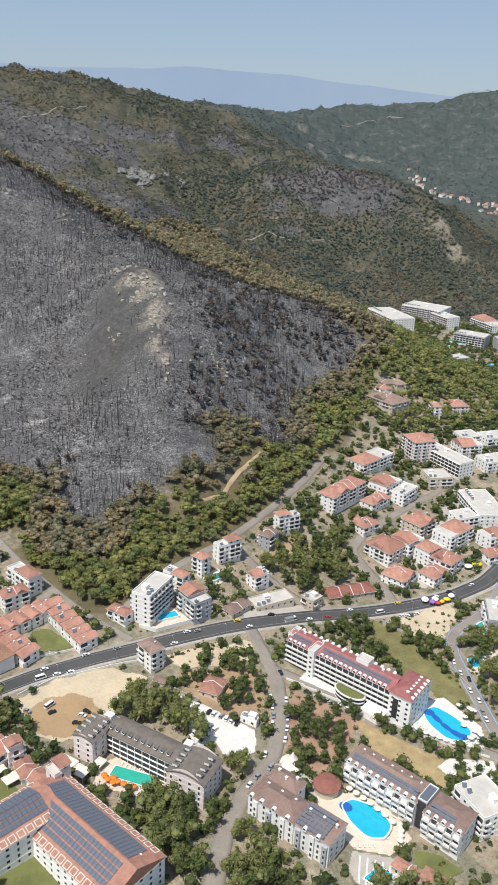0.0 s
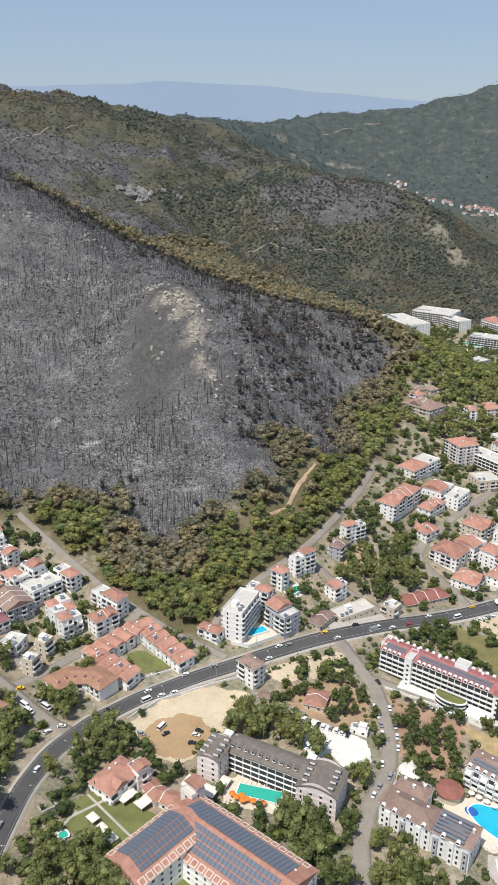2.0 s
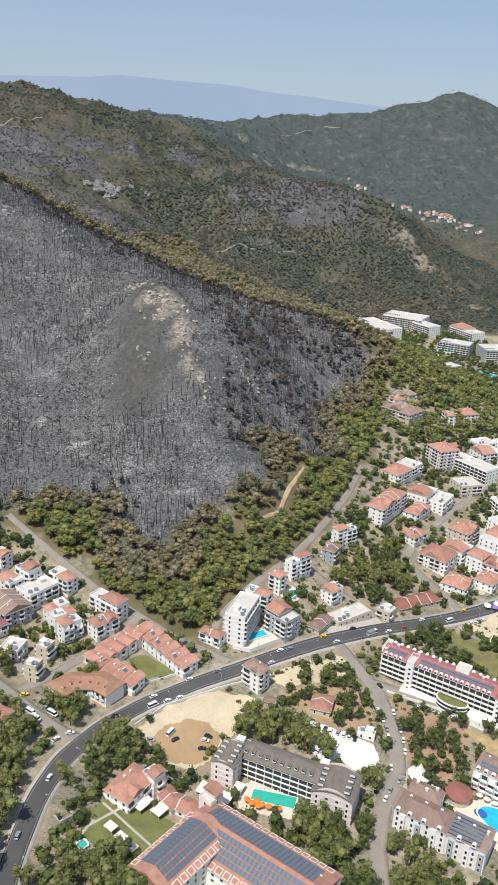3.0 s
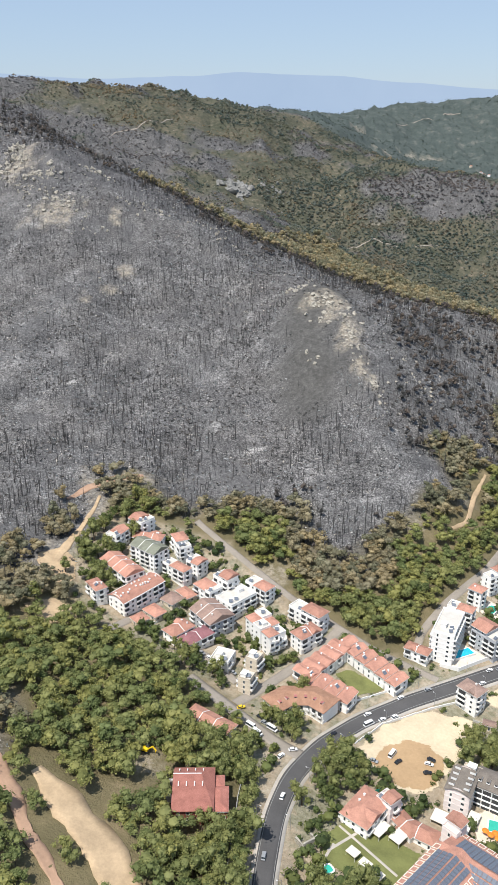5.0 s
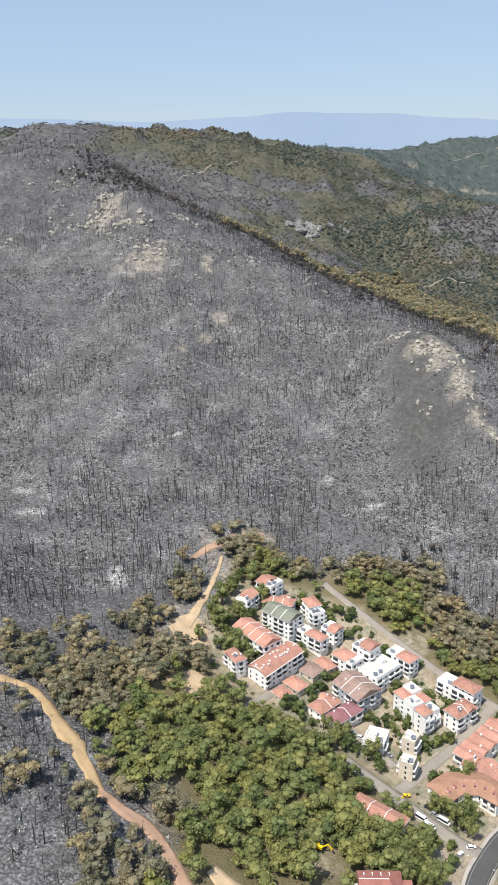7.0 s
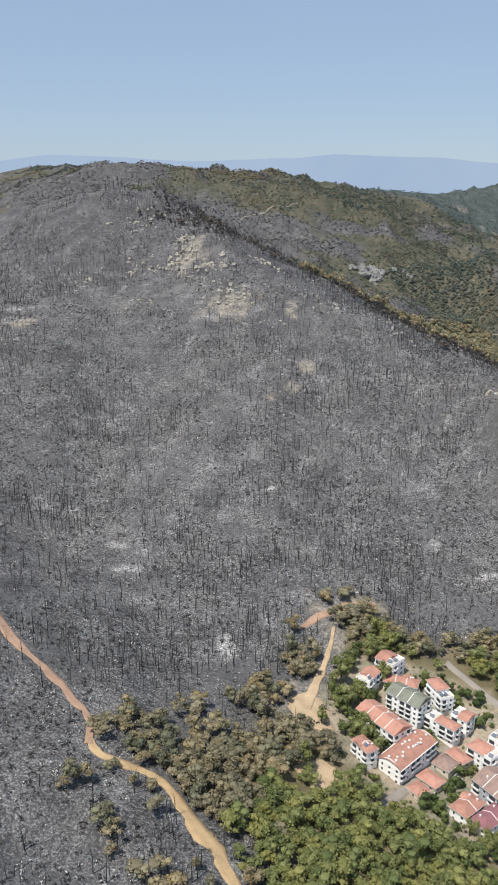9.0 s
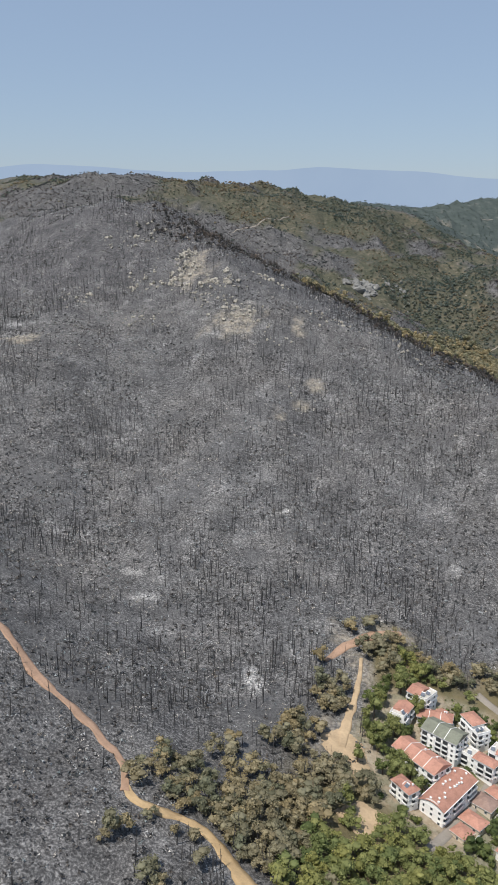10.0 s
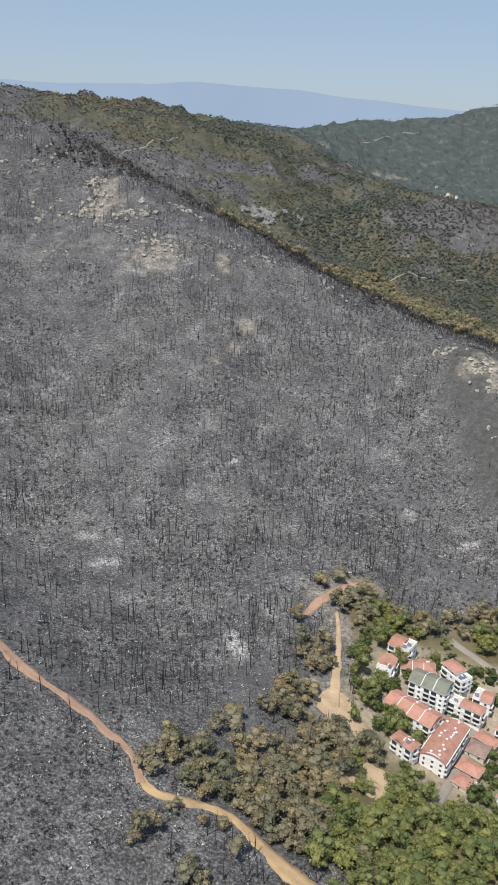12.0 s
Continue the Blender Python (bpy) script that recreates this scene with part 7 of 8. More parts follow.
def pool(points, water, label, deep=None, soft=0.32):
    """A pool: coping ring, and water a little lower."""
    p = np.array(points, float)
    n = len(p)
    # rounded outline
    q = []
    for k in range(n):
        a, b, c = p[k - 1], p[k], p[(k + 1) % n]
        for f in (0.0, 0.33, 0.67, 1.0):
            s, e = b + (a - b) * soft, b + (c - b) * soft
            q.append((1 - f) ** 2 * s + 2 * f * (1 - f) * b + f * f * e)
    q = np.array(q)
    if np.sum(q[:, 0] * np.roll(q[:, 1], -1) - np.roll(q[:, 0], -1) * q[:, 1]) < 0:
        q = q[::-1]
    c = q.mean(0)
    z = max(ground_at(x, y) for x, y in q) + 0.45
    top = new("swimming_pool")
    top.matrix_world = pose(c[0], c[1], z)
    tagged(top, label, "pool", group="pools of the resort")
    q = q - c
    out = q * (1 + 0.7 / np.hypot(q[:, 0], q[:, 1]))[:, None]
    bm = bmesh.new()
    rings = [[bm.verts.new((x, y, zz)) for x, y in ring] for ring, zz in ((out, -2.0), (out, 0.12), (q, 0.12), (q, -0.9))]
    for lo, hi in zip(rings[:-1], rings[1:]):
        for k in range(len(q)):
            bm.faces.new((lo[k], lo[(k + 1) % len(q)], hi[(k + 1) % len(q)], hi[k]))
    part("coping", bm, TRIM, top)
    bm = bmesh.new()
    bm.faces.new([bm.verts.new((x * 1.01, y * 1.01, -0.06)) for x, y in q])
    part("water", bm, water, top)
    if deep:
        for j, (dx, dy, rx, ry, a) in enumerate(deep):
            bm = bmesh.new()
            bm.faces.new([bm.verts.new((dx + rx * math.cos(t) * math.cos(radians(a)) - ry * math.sin(t) * math.sin(radians(a)), dy + rx * math.cos(t) * math.sin(radians(a)) + ry * math.sin(t) * math.cos(radians(a)), -0.05 + 0.006 * j)) for t in np.linspace(0, 6.28, 20)[:-1]])
            part("deep_end", bm, DEEPWATER, top, "dark blue deep water")
    return top


pool([(-41.5, 393.5), (-29.8, 398.9), (-32.5, 404.0), (-37.3, 401.2), (-38.5, 403.2), (-43.0, 399.8)], WATER, "angular bright blue pool on a tiled terrace", soft=0.06)
pool([(54.5, 273.0), (60.5, 276.5), (71.5, 271.2), (76.0, 262.0), (71.6, 255.2), (64.0, 255.5), (57.5, 264.0)], WATER, "large oval bright blue hotel pool", [(-8.5, 6.5, 3.2, 2.6, -40)])
pool([(105.5, 338.8), (112.9, 343.5), (120.5, 336.8), (128.6, 326.0), (124.5, 317.5), (114.0, 319.0), (107.1, 329.5)], WATER, "long freeform pool with a dark blue band", [(-7.6, 8.6, 3.6, 2.6, -35), (-4.2, 3.6, 3.8, 1.7, -62), (-0.6, -2.4, 4.0, 1.6, -55), (3.8, -7.4, 4.4, 1.9, -42), (7.2, -9.6, 2.6, 2.2, -30)])
pool([(-49.6, 284.5), (-30.1, 278.3), (-32.6, 271.9), (-51.7, 278.4)], GREENWATER, "rectangular green pool before the grey-roofed hotel", soft=0.04)
pool([(-15.0, 439.4), (-8.7, 446.0), (-4.9, 442.0), (-10.9, 434.5)], GREENWATER, "small pale green villa pool")
pool([(157.9, 427.2), (172.0, 436.0), (172.4, 417.8), (158.7, 417.2)], GREENWATER, "turquoise freeform pool on a cream terrace")
pool([(143.0, 390.3), (152.0, 394.0), (152.3, 382.7), (143.5, 381.4)], WATER, "small blue pool beside the street")
pool([(60.0, 236.2), (67.1, 242.1), (72.9, 238.0), (66.4, 231.9)], WATER, "blue pool with sharp corners", soft=0.05)
pool([(255, 1060), (285, 1048), (280, 1030), (262, 1040)], GREENWATER, "turquoise pool of a far hotel")
pool([(318, 1010), (350, 985), (345, 970), (320, 990)], WATER, "blue pool of a far hotel")
pool([(300, 1110), (325, 1095), (315, 1080), (296, 1095)], GREENWATER, "turquoise pool between far hotels")


def parasol_master(mat):
    top = new("parasol")
    bm = bmesh.new()
    prism(bm, 5, 0.04, 0.04, -0.3, 2.5)
    part("pole", bm, STEEL, top)
    bm = bmesh.new()
    prism(bm, 8, 1.6, 0.08, 2.2, 2.85)
    part("canopy", bm, mat, top)
    return top


def place_many(master, spots, label, category, group, lift=0.3):
    first = True
    for x, y, *a in spots:
        m = pose(x, y, ground_at(x, y) + lift, 0, 0, a[0] if a else 0)
        ob = master if first else copy_thing(master, m)
        if first:
            master.matrix_world = m
        tagged(ob, label, category, group=group)
        first = False


place_many(parasol_master(ORANGE), [(-53.6, 276.2), (-51.8, 274.2), (-49.4, 275.4), (-47.2, 273.4), (-49.0, 272.6), (-44.2, 272.4), (-41.6, 270.6), (-39.8, 271.4)], "orange square parasol beside the green pool", "parasol", "orange parasols", 0.5)
rp = random.Random(4)
whites = [(59 + 2.9 * k, 280.5 - 2.2 * k - 0.25 * k * k * 0.4) for k in range(7)] + [(80 - 0.6 * k, 262 - 2.6 * k) for k in range(4)]
whites += [(124 + rp.uniform(0, 10), 330 + rp.uniform(-14, 16)) for _ in range(12)] + [(100 + 3.2 * k, 322 - 1.4 * k) for k in range(6)]
place_many(parasol_master(CANVAS), whites, "cream canvas parasol on a pool terrace", "parasol", "cream parasols", 0.5)


def lounger_master():
    top = new("sun_lounger")
    bm = bmesh.new()
    box(bm, -0.35, 0.35, -0.95, 0.5, 0.25, 0.38)
    part("mattress", bm, CANVAS, top)
    bm = bmesh.new()
    v = box(bm, -0.35, 0.35, 0.5, 1.0, 0.3, 0.42)
    for k in (2, 3, 6, 7):
        v[k].co.z += 0.35
    part("backrest", bm, CANVAS, top)
    bm = bmesh.new()
    box(bm, -0.32, 0.32, -0.9, 0.9, 0.0, 0.25)
    part("frame", bm, BROWNTILE, top)
    return top


loungers = [(-47 + 2.1 * k, 285.5 - 0.7 * k, -18) for k in range(9)] + [(78 - 1.0 * k, 268 - 2.3 * k, 60) for k in range(6)] + [(58 + 2.2 * k, 251.6 + 0.1 * k, 10) for k in range(5)] + [(98 + 2.3 * k, 331 - 1.7 * k, -35) for k in range(6)]
place_many(lounger_master(), loungers, "sun lounger with a cream mattress by a pool", "lounger", "sun loungers", 0.35)



# ---- playground, kiosks and gardens at the edge of the resort ----
def soft_canopy(x, y, r, mat, label):
    """A rounded, slightly sagging canopy on four thin poles."""
    top = new("play_canopy")
    top.matrix_world = pose(x, y, ground_at(x, y) + 0.2, 0, 0, (x * 37) % 90)
    tagged(top, label, "canopy", group="playground canopies")
    bm = bmesh.new()
    rings = [[bm.verts.new((rr * r * math.cos(0.785 * k), rr * r * 0.8 * math.sin(0.785 * k), zz)) for k in range(8)] for rr, zz in ((1.0, 2.2), (0.98, 2.6), (0.6, 3.2), (0.2, 3.6))]
    for lo, hi in zip(rings[:-1], rings[1:]):
        for k in range(8):
            bm.faces.new((lo[k], lo[(k + 1) % 8], hi[(k + 1) % 8], hi[k]))
    bm.faces.new(rings[-1])
    part("canopy", bm, mat, top)
    for k in range(1, 8, 2):
        bm = bmesh.new()
        prism(bm, 5, 0.07, 0.07, -0.5, 2.3, 0.9 * r * math.cos(0.785 * k), 0.72 * r * math.sin(0.785 * k))
        part("pole", bm, STEEL, top)


VIOLET = plain("violet_canvas", (0.30, 0.16, 0.5), 0.8, 1.0, 0.1)
REDCANVAS = plain("red_canvas", (0.6, 0.06, 0.05), 0.8, 1.0, 0.1)
for x, y, r, mat, word in ((131, 453.5, 3.2, TRIM, "white"), (135.5, 451, 2.6, VIOLET, "violet"), (139, 449.5, 2.0, REDCANVAS, "red"), (138, 454.5, 3.0, TRIM, "white"), (142, 451.5, 2.0, YELLOW, "yellow"), (146, 454.5, 2.6, YELLOW, "yellow"), (150, 459, 2.8, TRIM, "white"),
                           (178, 499, 4.0, YELLOW, "yellow"), (171, 496, 3.4, TRIM, "white"), (166, 499, 3.0, TRIM, "white")):
    soft_canopy(x, y, r, mat, word + " canvas canopy beside the main road")
house("apartment_house", 181.0, 441.0, 22.0, 14.0, 50.0, 3, "flat", "white", "balcony", "white three-storey hotel block with blue glass balconies", "hotel")
house("garden_bar", 79.0, 239.0, 13.0, 5.0, -38.0, 1, "hip", "beige", "plain", "low garden bar with a terracotta roof", "bar")
house("garden_bar", 90.0, 235.0, 12.0, 6.0, -38.0, 1, "hip", "beige", "plain", "long low pavilion with a terracotta roof", "pavilion")
area("lawn", [(84, 252), (96, 250), (103, 243), (96, 237), (84, 244)], LAWN, "green hotel garden lawn with shrubs", 0.28, "lawn", ragged=2.5)
area("paving", [(57, 249), (73, 247), (84, 244), (80, 240), (74, 232), (58, 230), (54, 240)], PAVING, "pale striped paving between the hotel pools", 0.27, "paving")
area("paving", [(20, 292), (33, 301), (46, 288), (44, 276), (38, 272), (24, 282)], PAVING, "pale forecourt before the lower hotel", 0.27, "paving")
area("paving", [(105, 300), (112, 306), (134, 306), (134, 268), (124, 262), (114, 262), (118, 282)], WHITEDECK, "white paved yard beside the hotel", 0.27, "paving")
area("lawn", [(70, 524), (80, 530), (88, 522), (82, 514), (72, 516)], LAWN, "small round village garden lawn", 0.28, "lawn", ragged=2.5)
for k in range(6):
    ribbon("paving_stripe", [(60 + 3.2 * k, 247 - 0.8 * k), (58 + 3.2 * k, 239), (57.5 + 3.0 * k, 232.5 + 0.5 * k)], 0.9, WHITEDECK, "pale stripe in the hotel paving", 0.31, "paving")


# ---- vehicles ----
def car_master(kind, paint):
    """A car, van or minibus, nose towards +x."""
    top = new(kind)
    ln, wd, body_h, cab0, cab1, roof_h = {"car": (4.3, 1.75, 0.85, -1.7, 1.0, 1.45), "minibus": (6.0, 2.1, 1.25, -2.85, 2.3, 2.5), "lorry": (7.5, 2.4, 1.1, 1.9, 3.6, 2.6)}[kind]
    bm = bmesh.new()
    v = box(bm, -ln / 2, ln / 2, -wd / 2, wd / 2, 0.3, body_h)
    bmesh.ops.bevel(bm, geom=bm.edges[:], offset=0.16, segments=1, affect="EDGES")
    part("body", bm, CARPAINT[paint], top)
    bm = bmesh.new()
    v = box(bm, cab0, cab1, -wd / 2 + 0.06, wd / 2 - 0.06, body_h - 0.02, roof_h - 0.06)
    for k in (4, 5, 6, 7):
        v[k].co.x += (0.35 if v[k].co.x < (cab0 + cab1) / 2 else -0.55) * (1.0 if kind == "car" else 0.35)
        v[k].co.y *= 0.86
    part("glazing", bm, GLASS, top, "dark glazing")
    bm = bmesh.new()
    x0, x1 = (cab0 + 0.33, cab1 - 0.53) if kind == "car" else (cab0 + 0.1, cab1 - 0.2)
    box(bm, x0, x1, -wd * 0.42, wd * 0.42, roof_h - 0.06, roof_h)
    part("car_roof", bm, CARPAINT[paint], top)
    if kind == "lorry":
        bm = bmesh.new()
        box(bm, -3.7, 1.6, -1.2, 1.2, 1.1, 2.7)
        part("load_box", bm, STEEL, top)
    for sx in (-1, 1):
        for sy in (-1, 1):
            bm = bmesh.new()
            g = bmesh.ops.create_cone(bm, cap_ends=True, segments=10, radius1=0.33, radius2=0.33, depth=0.24)
            bmesh.ops.rotate(bm, verts=g["verts"], cent=(0, 0, 0), matrix=Matrix.Rotation(radians(90), 3, "X"))
            bmesh.ops.translate(bm, verts=g["verts"], vec=(sx * ln * 0.31, sy * (wd / 2 - 0.1), 0.33))
            part("wheel", bm, TYRE, top)
    return top


MASTERS = {}


def park(kind, paint, x, y, a, where):
    m = pose(x, y, ground_at(x, y) + 0.36, 0, 0, a)
    if (kind, paint) not in MASTERS:
        ob = MASTERS[kind, paint] = car_master(kind, paint)
        ob.matrix_world = m
    else:
        ob = copy_thing(MASTERS[kind, paint], m)
    word = "taxi" if paint == "yellow" else kind
    tagged(ob, f"{paint} {word} {where}", kind if kind != "car" else "car", group="vehicles of the resort")


def road_angle(x, y, line):
    best, ang = 1e9, 0.0
    for (x1, y1), (x2, y2) in zip(line[:-1], line[1:]):
        dx, dy = x2 - x1, y2 - y1
        t = max(0.0, min(1.0, ((x - x1) * dx + (y - y1) * dy) / (dx * dx + dy * dy)))
        d = math.hypot(x - x1 - t * dx, y - y1 - t * dy)
        if d < best:
            best, ang = d, math.degrees(math.atan2(dy, dx))
    return ang


ON_MAIN = [("minibus", "white", -97.5, 339.5), ("car", "white", -90.0, 343.8), ("car", "white", -83.3, 346.6), ("car", "white", -78.0, 361.2), ("car", "black", -116.5, 329.6), ("car", "white", -142.5, 283.3),
           ("car", "white", -24.0, 386.8), ("car", "silver", -18.0, 388.8), ("car", "white", -30.5, 376.0), ("car", "yellow", 5.0, 402.5), ("car", "white", 12.5, 398.5), ("car", "black", 26.0, 414.0),
           ("car", "white", 50.0, 416.0), ("lorry", "white", 38.0, 411.5), ("car", "red", 62.0, 422.0), ("car", "white", 78.0, 434.5), ("minibus", "white", 98.0, 436.0), ("car", "yellow", 112.0, 449.5), ("car", "white", 140.0, 460.0),
           ("car", "black", 150.0, 466.0), ("car", "white", 168.0, 475.0), ("car", "silver", -150.5, 250.0), ("car", "white", -97.3, 346.8), ("car", "silver", -62.0, 368.5)]
for kind, paint, vx, vy in ON_MAIN:
    park(kind, paint, vx, vy, road_angle(vx, vy, MAIN), "on the main road")
paints = ["white", "white", "silver", "white", "black", "white", "silver", "white"]
for k, (vx, vy) in enumerate([(23.9, 339.4), (24.6, 332.5), (24.9, 326.0), (24.3, 319.7), (24.0, 313.6), (32.0, 338.3), (32.4, 331.7), (32.3, 325.0), (31.6, 317.5), (30.4, 309.6), (16.2, 284.8), (20.3, 299.0), (30.0, 360.0), (27.1, 371.8), (22.5, 291.0), (12.5, 279.5)]):
    park("car", paints[k % 8], vx, vy, road_angle(vx, vy, SIDE_ROADS[0][0]) + rp.uniform(-4, 4), "parked along the side street")
for k, (vx, vy) in enumerate([(-15.5, 324.0), (-14.9, 328.6), (-12.5, 313.5), (-9.9, 311.0), (-7.4, 308.6), (-7.2, 314.4), (-11.8, 317.4), (-14.6, 309.8), (-27.7, 331.8), (-22.8, 331.8), (-18.6, 330.2), (-8.3, 324.6), (-5.6, 323.6), (-1.8, 322.4), (0.9, 321.0), (3.6, 319.6), (6.3, 318.0), (-4.6, 313.0)]):
    park("car", ["black", "white", "white", "black", "white", "silver", "white", "white"][k % 8], vx, vy, 62 + rp.uniform(-6, 6), "parked on the white car park")
for kind, paint, vx, vy, a in (("car", "black", -103.3, 317.5, -20), ("car", "silver", -98.0, 313.9, -25), ("minibus", "white", -88.3, 319.5, 55), ("car", "black", -86.0, 315.0, 40), ("car", "white", -71.0, 315.2, -20), ("car", "black", -69.4, 318.2, -25), ("car", "black", -72.8, 309.4, 5)):
    park(kind, paint, vx, vy, a, "parked on the sandy lot")
for k, (vx, vy) in enumerate([(135.0, 374.7), (138.6, 369.3), (136.4, 358.9), (138.6, 341.4), (138.9, 335.7), (133.7, 385.5), (139.0, 350.5)]):
    park("car", paints[(k + 3) % 8], vx, vy, road_angle(vx, vy, SIDE_ROADS[1][0]), "on the street by the pools")
for kind, paint, vx, vy, a in (("minibus", "white", -157.5, 327.0, -40), ("minibus", "white", -154.5, 322.6, -40), ("minibus", "white", -147.0, 327.5, -38), ("car", "silver", -150.8, 331.5, -35), ("car", "white", -137.0, 314.5, 10), ("car", "black", -153.0, 335.5, -38), ("car", "yellow", -163.0, 341.0, 20), ("car", "white", -143.0, 309.0, 50)):
    park(kind, paint, vx, vy, a, "waiting at the junction")
for k in range(9):
    park("car", paints[k], 112 + 3.4 * k, 434 + 1.6 * k - (k % 2), 25 + rp.uniform(-4, 4), "parked beside the sandy lot") if k < 4 else park("car", paints[k % 8], 44 + 5.2 * (k - 4), 346 - 2.6 * (k - 4), -28, "parked on the service street")
for k in range(7):
    park("car", paints[(k * 3) % 8], -196 + 4.6 * k, 391.5 - 3.6 * k, -38, "parked in the lane between houses")


def digger(x, y, a):
    """A small yellow excavator."""
    top = new("excavator")
    top.matrix_world = pose(x, y, float(ground_z(x, y)) + 0.5, 0, 0, a)
    tagged(top, "yellow tracked excavator on bare earth", "excavator")
    for s in (-1, 1):
        bm = bmesh.new()
        box(bm, -1.8, 1.8, s * 1.1 - 0.3, s * 1.1 + 0.3, 0.0, 0.8)
        bmesh.ops.bevel(bm, geom=bm.edges[:], offset=0.15, segments=1, affect="EDGES")
        part("track", bm, TYRE, top)
    bm = bmesh.new()
    box(bm, -1.9, 1.2, -1.3, 1.3, 0.85, 1.9)
    part("body", bm, YELLOW, top)
    bm = bmesh.new()
    box(bm, -0.2, 1.3, 0.2, 1.2, 1.9, 3.0)
    part("cab", bm, GLASS, top)
    for x0, z0, x1, z1, nm in ((1.1, 1.7, 3.6, 4.0, "boom"), (3.5, 4.1, 5.4, 2.2, "arm"), (5.2, 2.4, 5.0, 1.3, "bucket")):
        bm = bmesh.new()
        v = box(bm, -0.2, 0.2, -0.25, 0.25, 0.0, math.hypot(x1 - x0, z1 - z0))
        ob = part(nm, bm, YELLOW, top)
        ob.matrix_basis = pose(x0, -0.3, z0, 0, 90 - math.degrees(math.atan2(z1 - z0, x1 - x0)), 0)


digger(-204.5, 295.9, -20)


# ---- street furniture and garden walls ----
def lamp_master():
    top = new("street_lamp")
    bm = bmesh.new()
    prism(bm, 6, 0.11, 0.06, -0.5, 8.0)
    part("pole", bm, STEEL, top)
    bm = bmesh.new()
    box(bm, -0.05, 1.7, -0.05, 0.05, 7.9, 8.0)
    arm = part("arm", bm, STEEL, top)
    bm = bmesh.new()
    box(bm, 1.3, 2.0, -0.16, 0.16, 7.78, 7.9)
    part("lamp_head", bm, TRIM, arm, "white lamp head")
    return top


lamps = []
for k in range(6, len(main_line) - 4, 11):
    for s in (-1, 1):
        q = main_line[k] + main_side[k] * 7.3 * s
        lamps.append((q[0], q[1], math.degrees(math.atan2(-main_side[k][1] * s, -main_side[k][0] * s))))
place_many(lamp_master(), lamps, "grey steel street lamp along the main road", "street lamp", "street lamps", 0.2)


def wall_run(points, h, mat, label, thick=0.3):
    """A low wall that steps along the ground."""
    p = np.array(points, float)
    top = new("garden_wall")
    tagged(top, label, "wall")
    for (x1, y1), (x2, y2) in zip(p[:-1], p[1:]):
        n = max(1, int(math.hypot(x2 - x1, y2 - y1) / 8.0))
        for k in range(n):
            f0, f1 = k / n, (k + 1) / n
            ax, ay, bx, by = x1 + (x2 - x1) * f0, y1 + (y2 - y1) * f0, x1 + (x2 - x1) * f1, y1 + (y2 - y1) * f1
            ln = math.hypot(bx - ax, by - ay)
            bm = bmesh.new()
            box(bm, 0, ln, -thick / 2, thick / 2, -1.2, h)
            ob = part("wall_panel", bm, mat, top)
            ob.matrix_basis = pose(ax, ay, ground_at((ax + bx) / 2, (ay + by) / 2) + 0.2, 0, 0, math.degrees(math.atan2(by - ay, bx - ax)))


wall_run([(-106, 325), (-90, 341), (-62, 355), (-44, 362)], 1.1, TRIM, "low white wall round the sandy car park")
wall_run([(-42, 348), (-14, 333)], 1.2, CONCRETE, "grey garden wall behind the car park")
wall_run([(33, 356), (52, 346), (75, 333), (100, 321), (133, 308)], 1.2, TRIM, "white garden wall along the service street")
wall_run([(-80, 368), (-104, 356), (-118, 346)], 1.0, TRIM, "low white wall before the terraced houses")
wall_run([(-52, 388), (-42, 385), (-21, 397)], 2.2, TRIM, "white retaining wall of the pool terrace")
wall_run([(96, 428), (112, 412), (128, 384), (138, 360)], 1.4, CONCRETE, "grey wall round the overgrown field")
wall_run([(-158, 310), (-162, 280), (-165, 240), (-165, 200)], 1.0, CONCRETE, "grey kerb wall along the main road")
wall_run([(-222, 398), (-204, 422), (-196, 434)], 1.1, TRIM, "white garden wall before holiday villas")

# ---- far village in the valley ----
rv = random.Random(8)
village = []
for k in range(90):
    f = rv.random()
    vx, vy = 670 + 330 * f + rv.gauss(0, 22), 3530 - 620 * f + rv.gauss(0, 60)
    bm = bmesh.new()
    w, d, h = rv.uniform(9, 18), rv.uniform(8, 14), rv.uniform(5, 9)
    box(bm, -w / 2, w / 2, -d / 2, d / 2, -4, h)
    top = new("village_house")
    top.matrix_world = pose(vx, vy, float(ground_z(vx, vy)), 0, 0, rv.uniform(0, 90))
    tagged(top, "pale house of a far village with a red roof", "house", group="far village")
    part("body", bm, WHITE if k % 3 else BEIGE, top)
    ob = part("roof", roof_shape("hip", w, d, 2.5), TERRACOTTA, top)
    ob.location.z = h


# ---- hotel garden ----
for pts_ in ([(-118, 272), (-108, 262), (-96, 250)], [(-124, 258), (-112, 268), (-104, 275)], [(-121, 262), (-126, 255), (-128, 248)]):
    ribbon("garden_path", pts_, 1.2, PAVING, "pale paved path across the hotel lawn", 0.36, "path")
pool([(-127, 249), (-124, 251), (-122, 248), (-125, 246)], GREENWATER, "tiny turquoise garden pool among trees")
gazebo(-101.0, 271.5, 45, 8.5, "large cream canopy beside the red-roofed house")
gazebo(-93.0, 268.0, 45, 7.0, "cream pergola roof beside the red-roofed house")
gazebo(-57.0, 283.0, 60, 6.0, "white canopy beside the green pool")


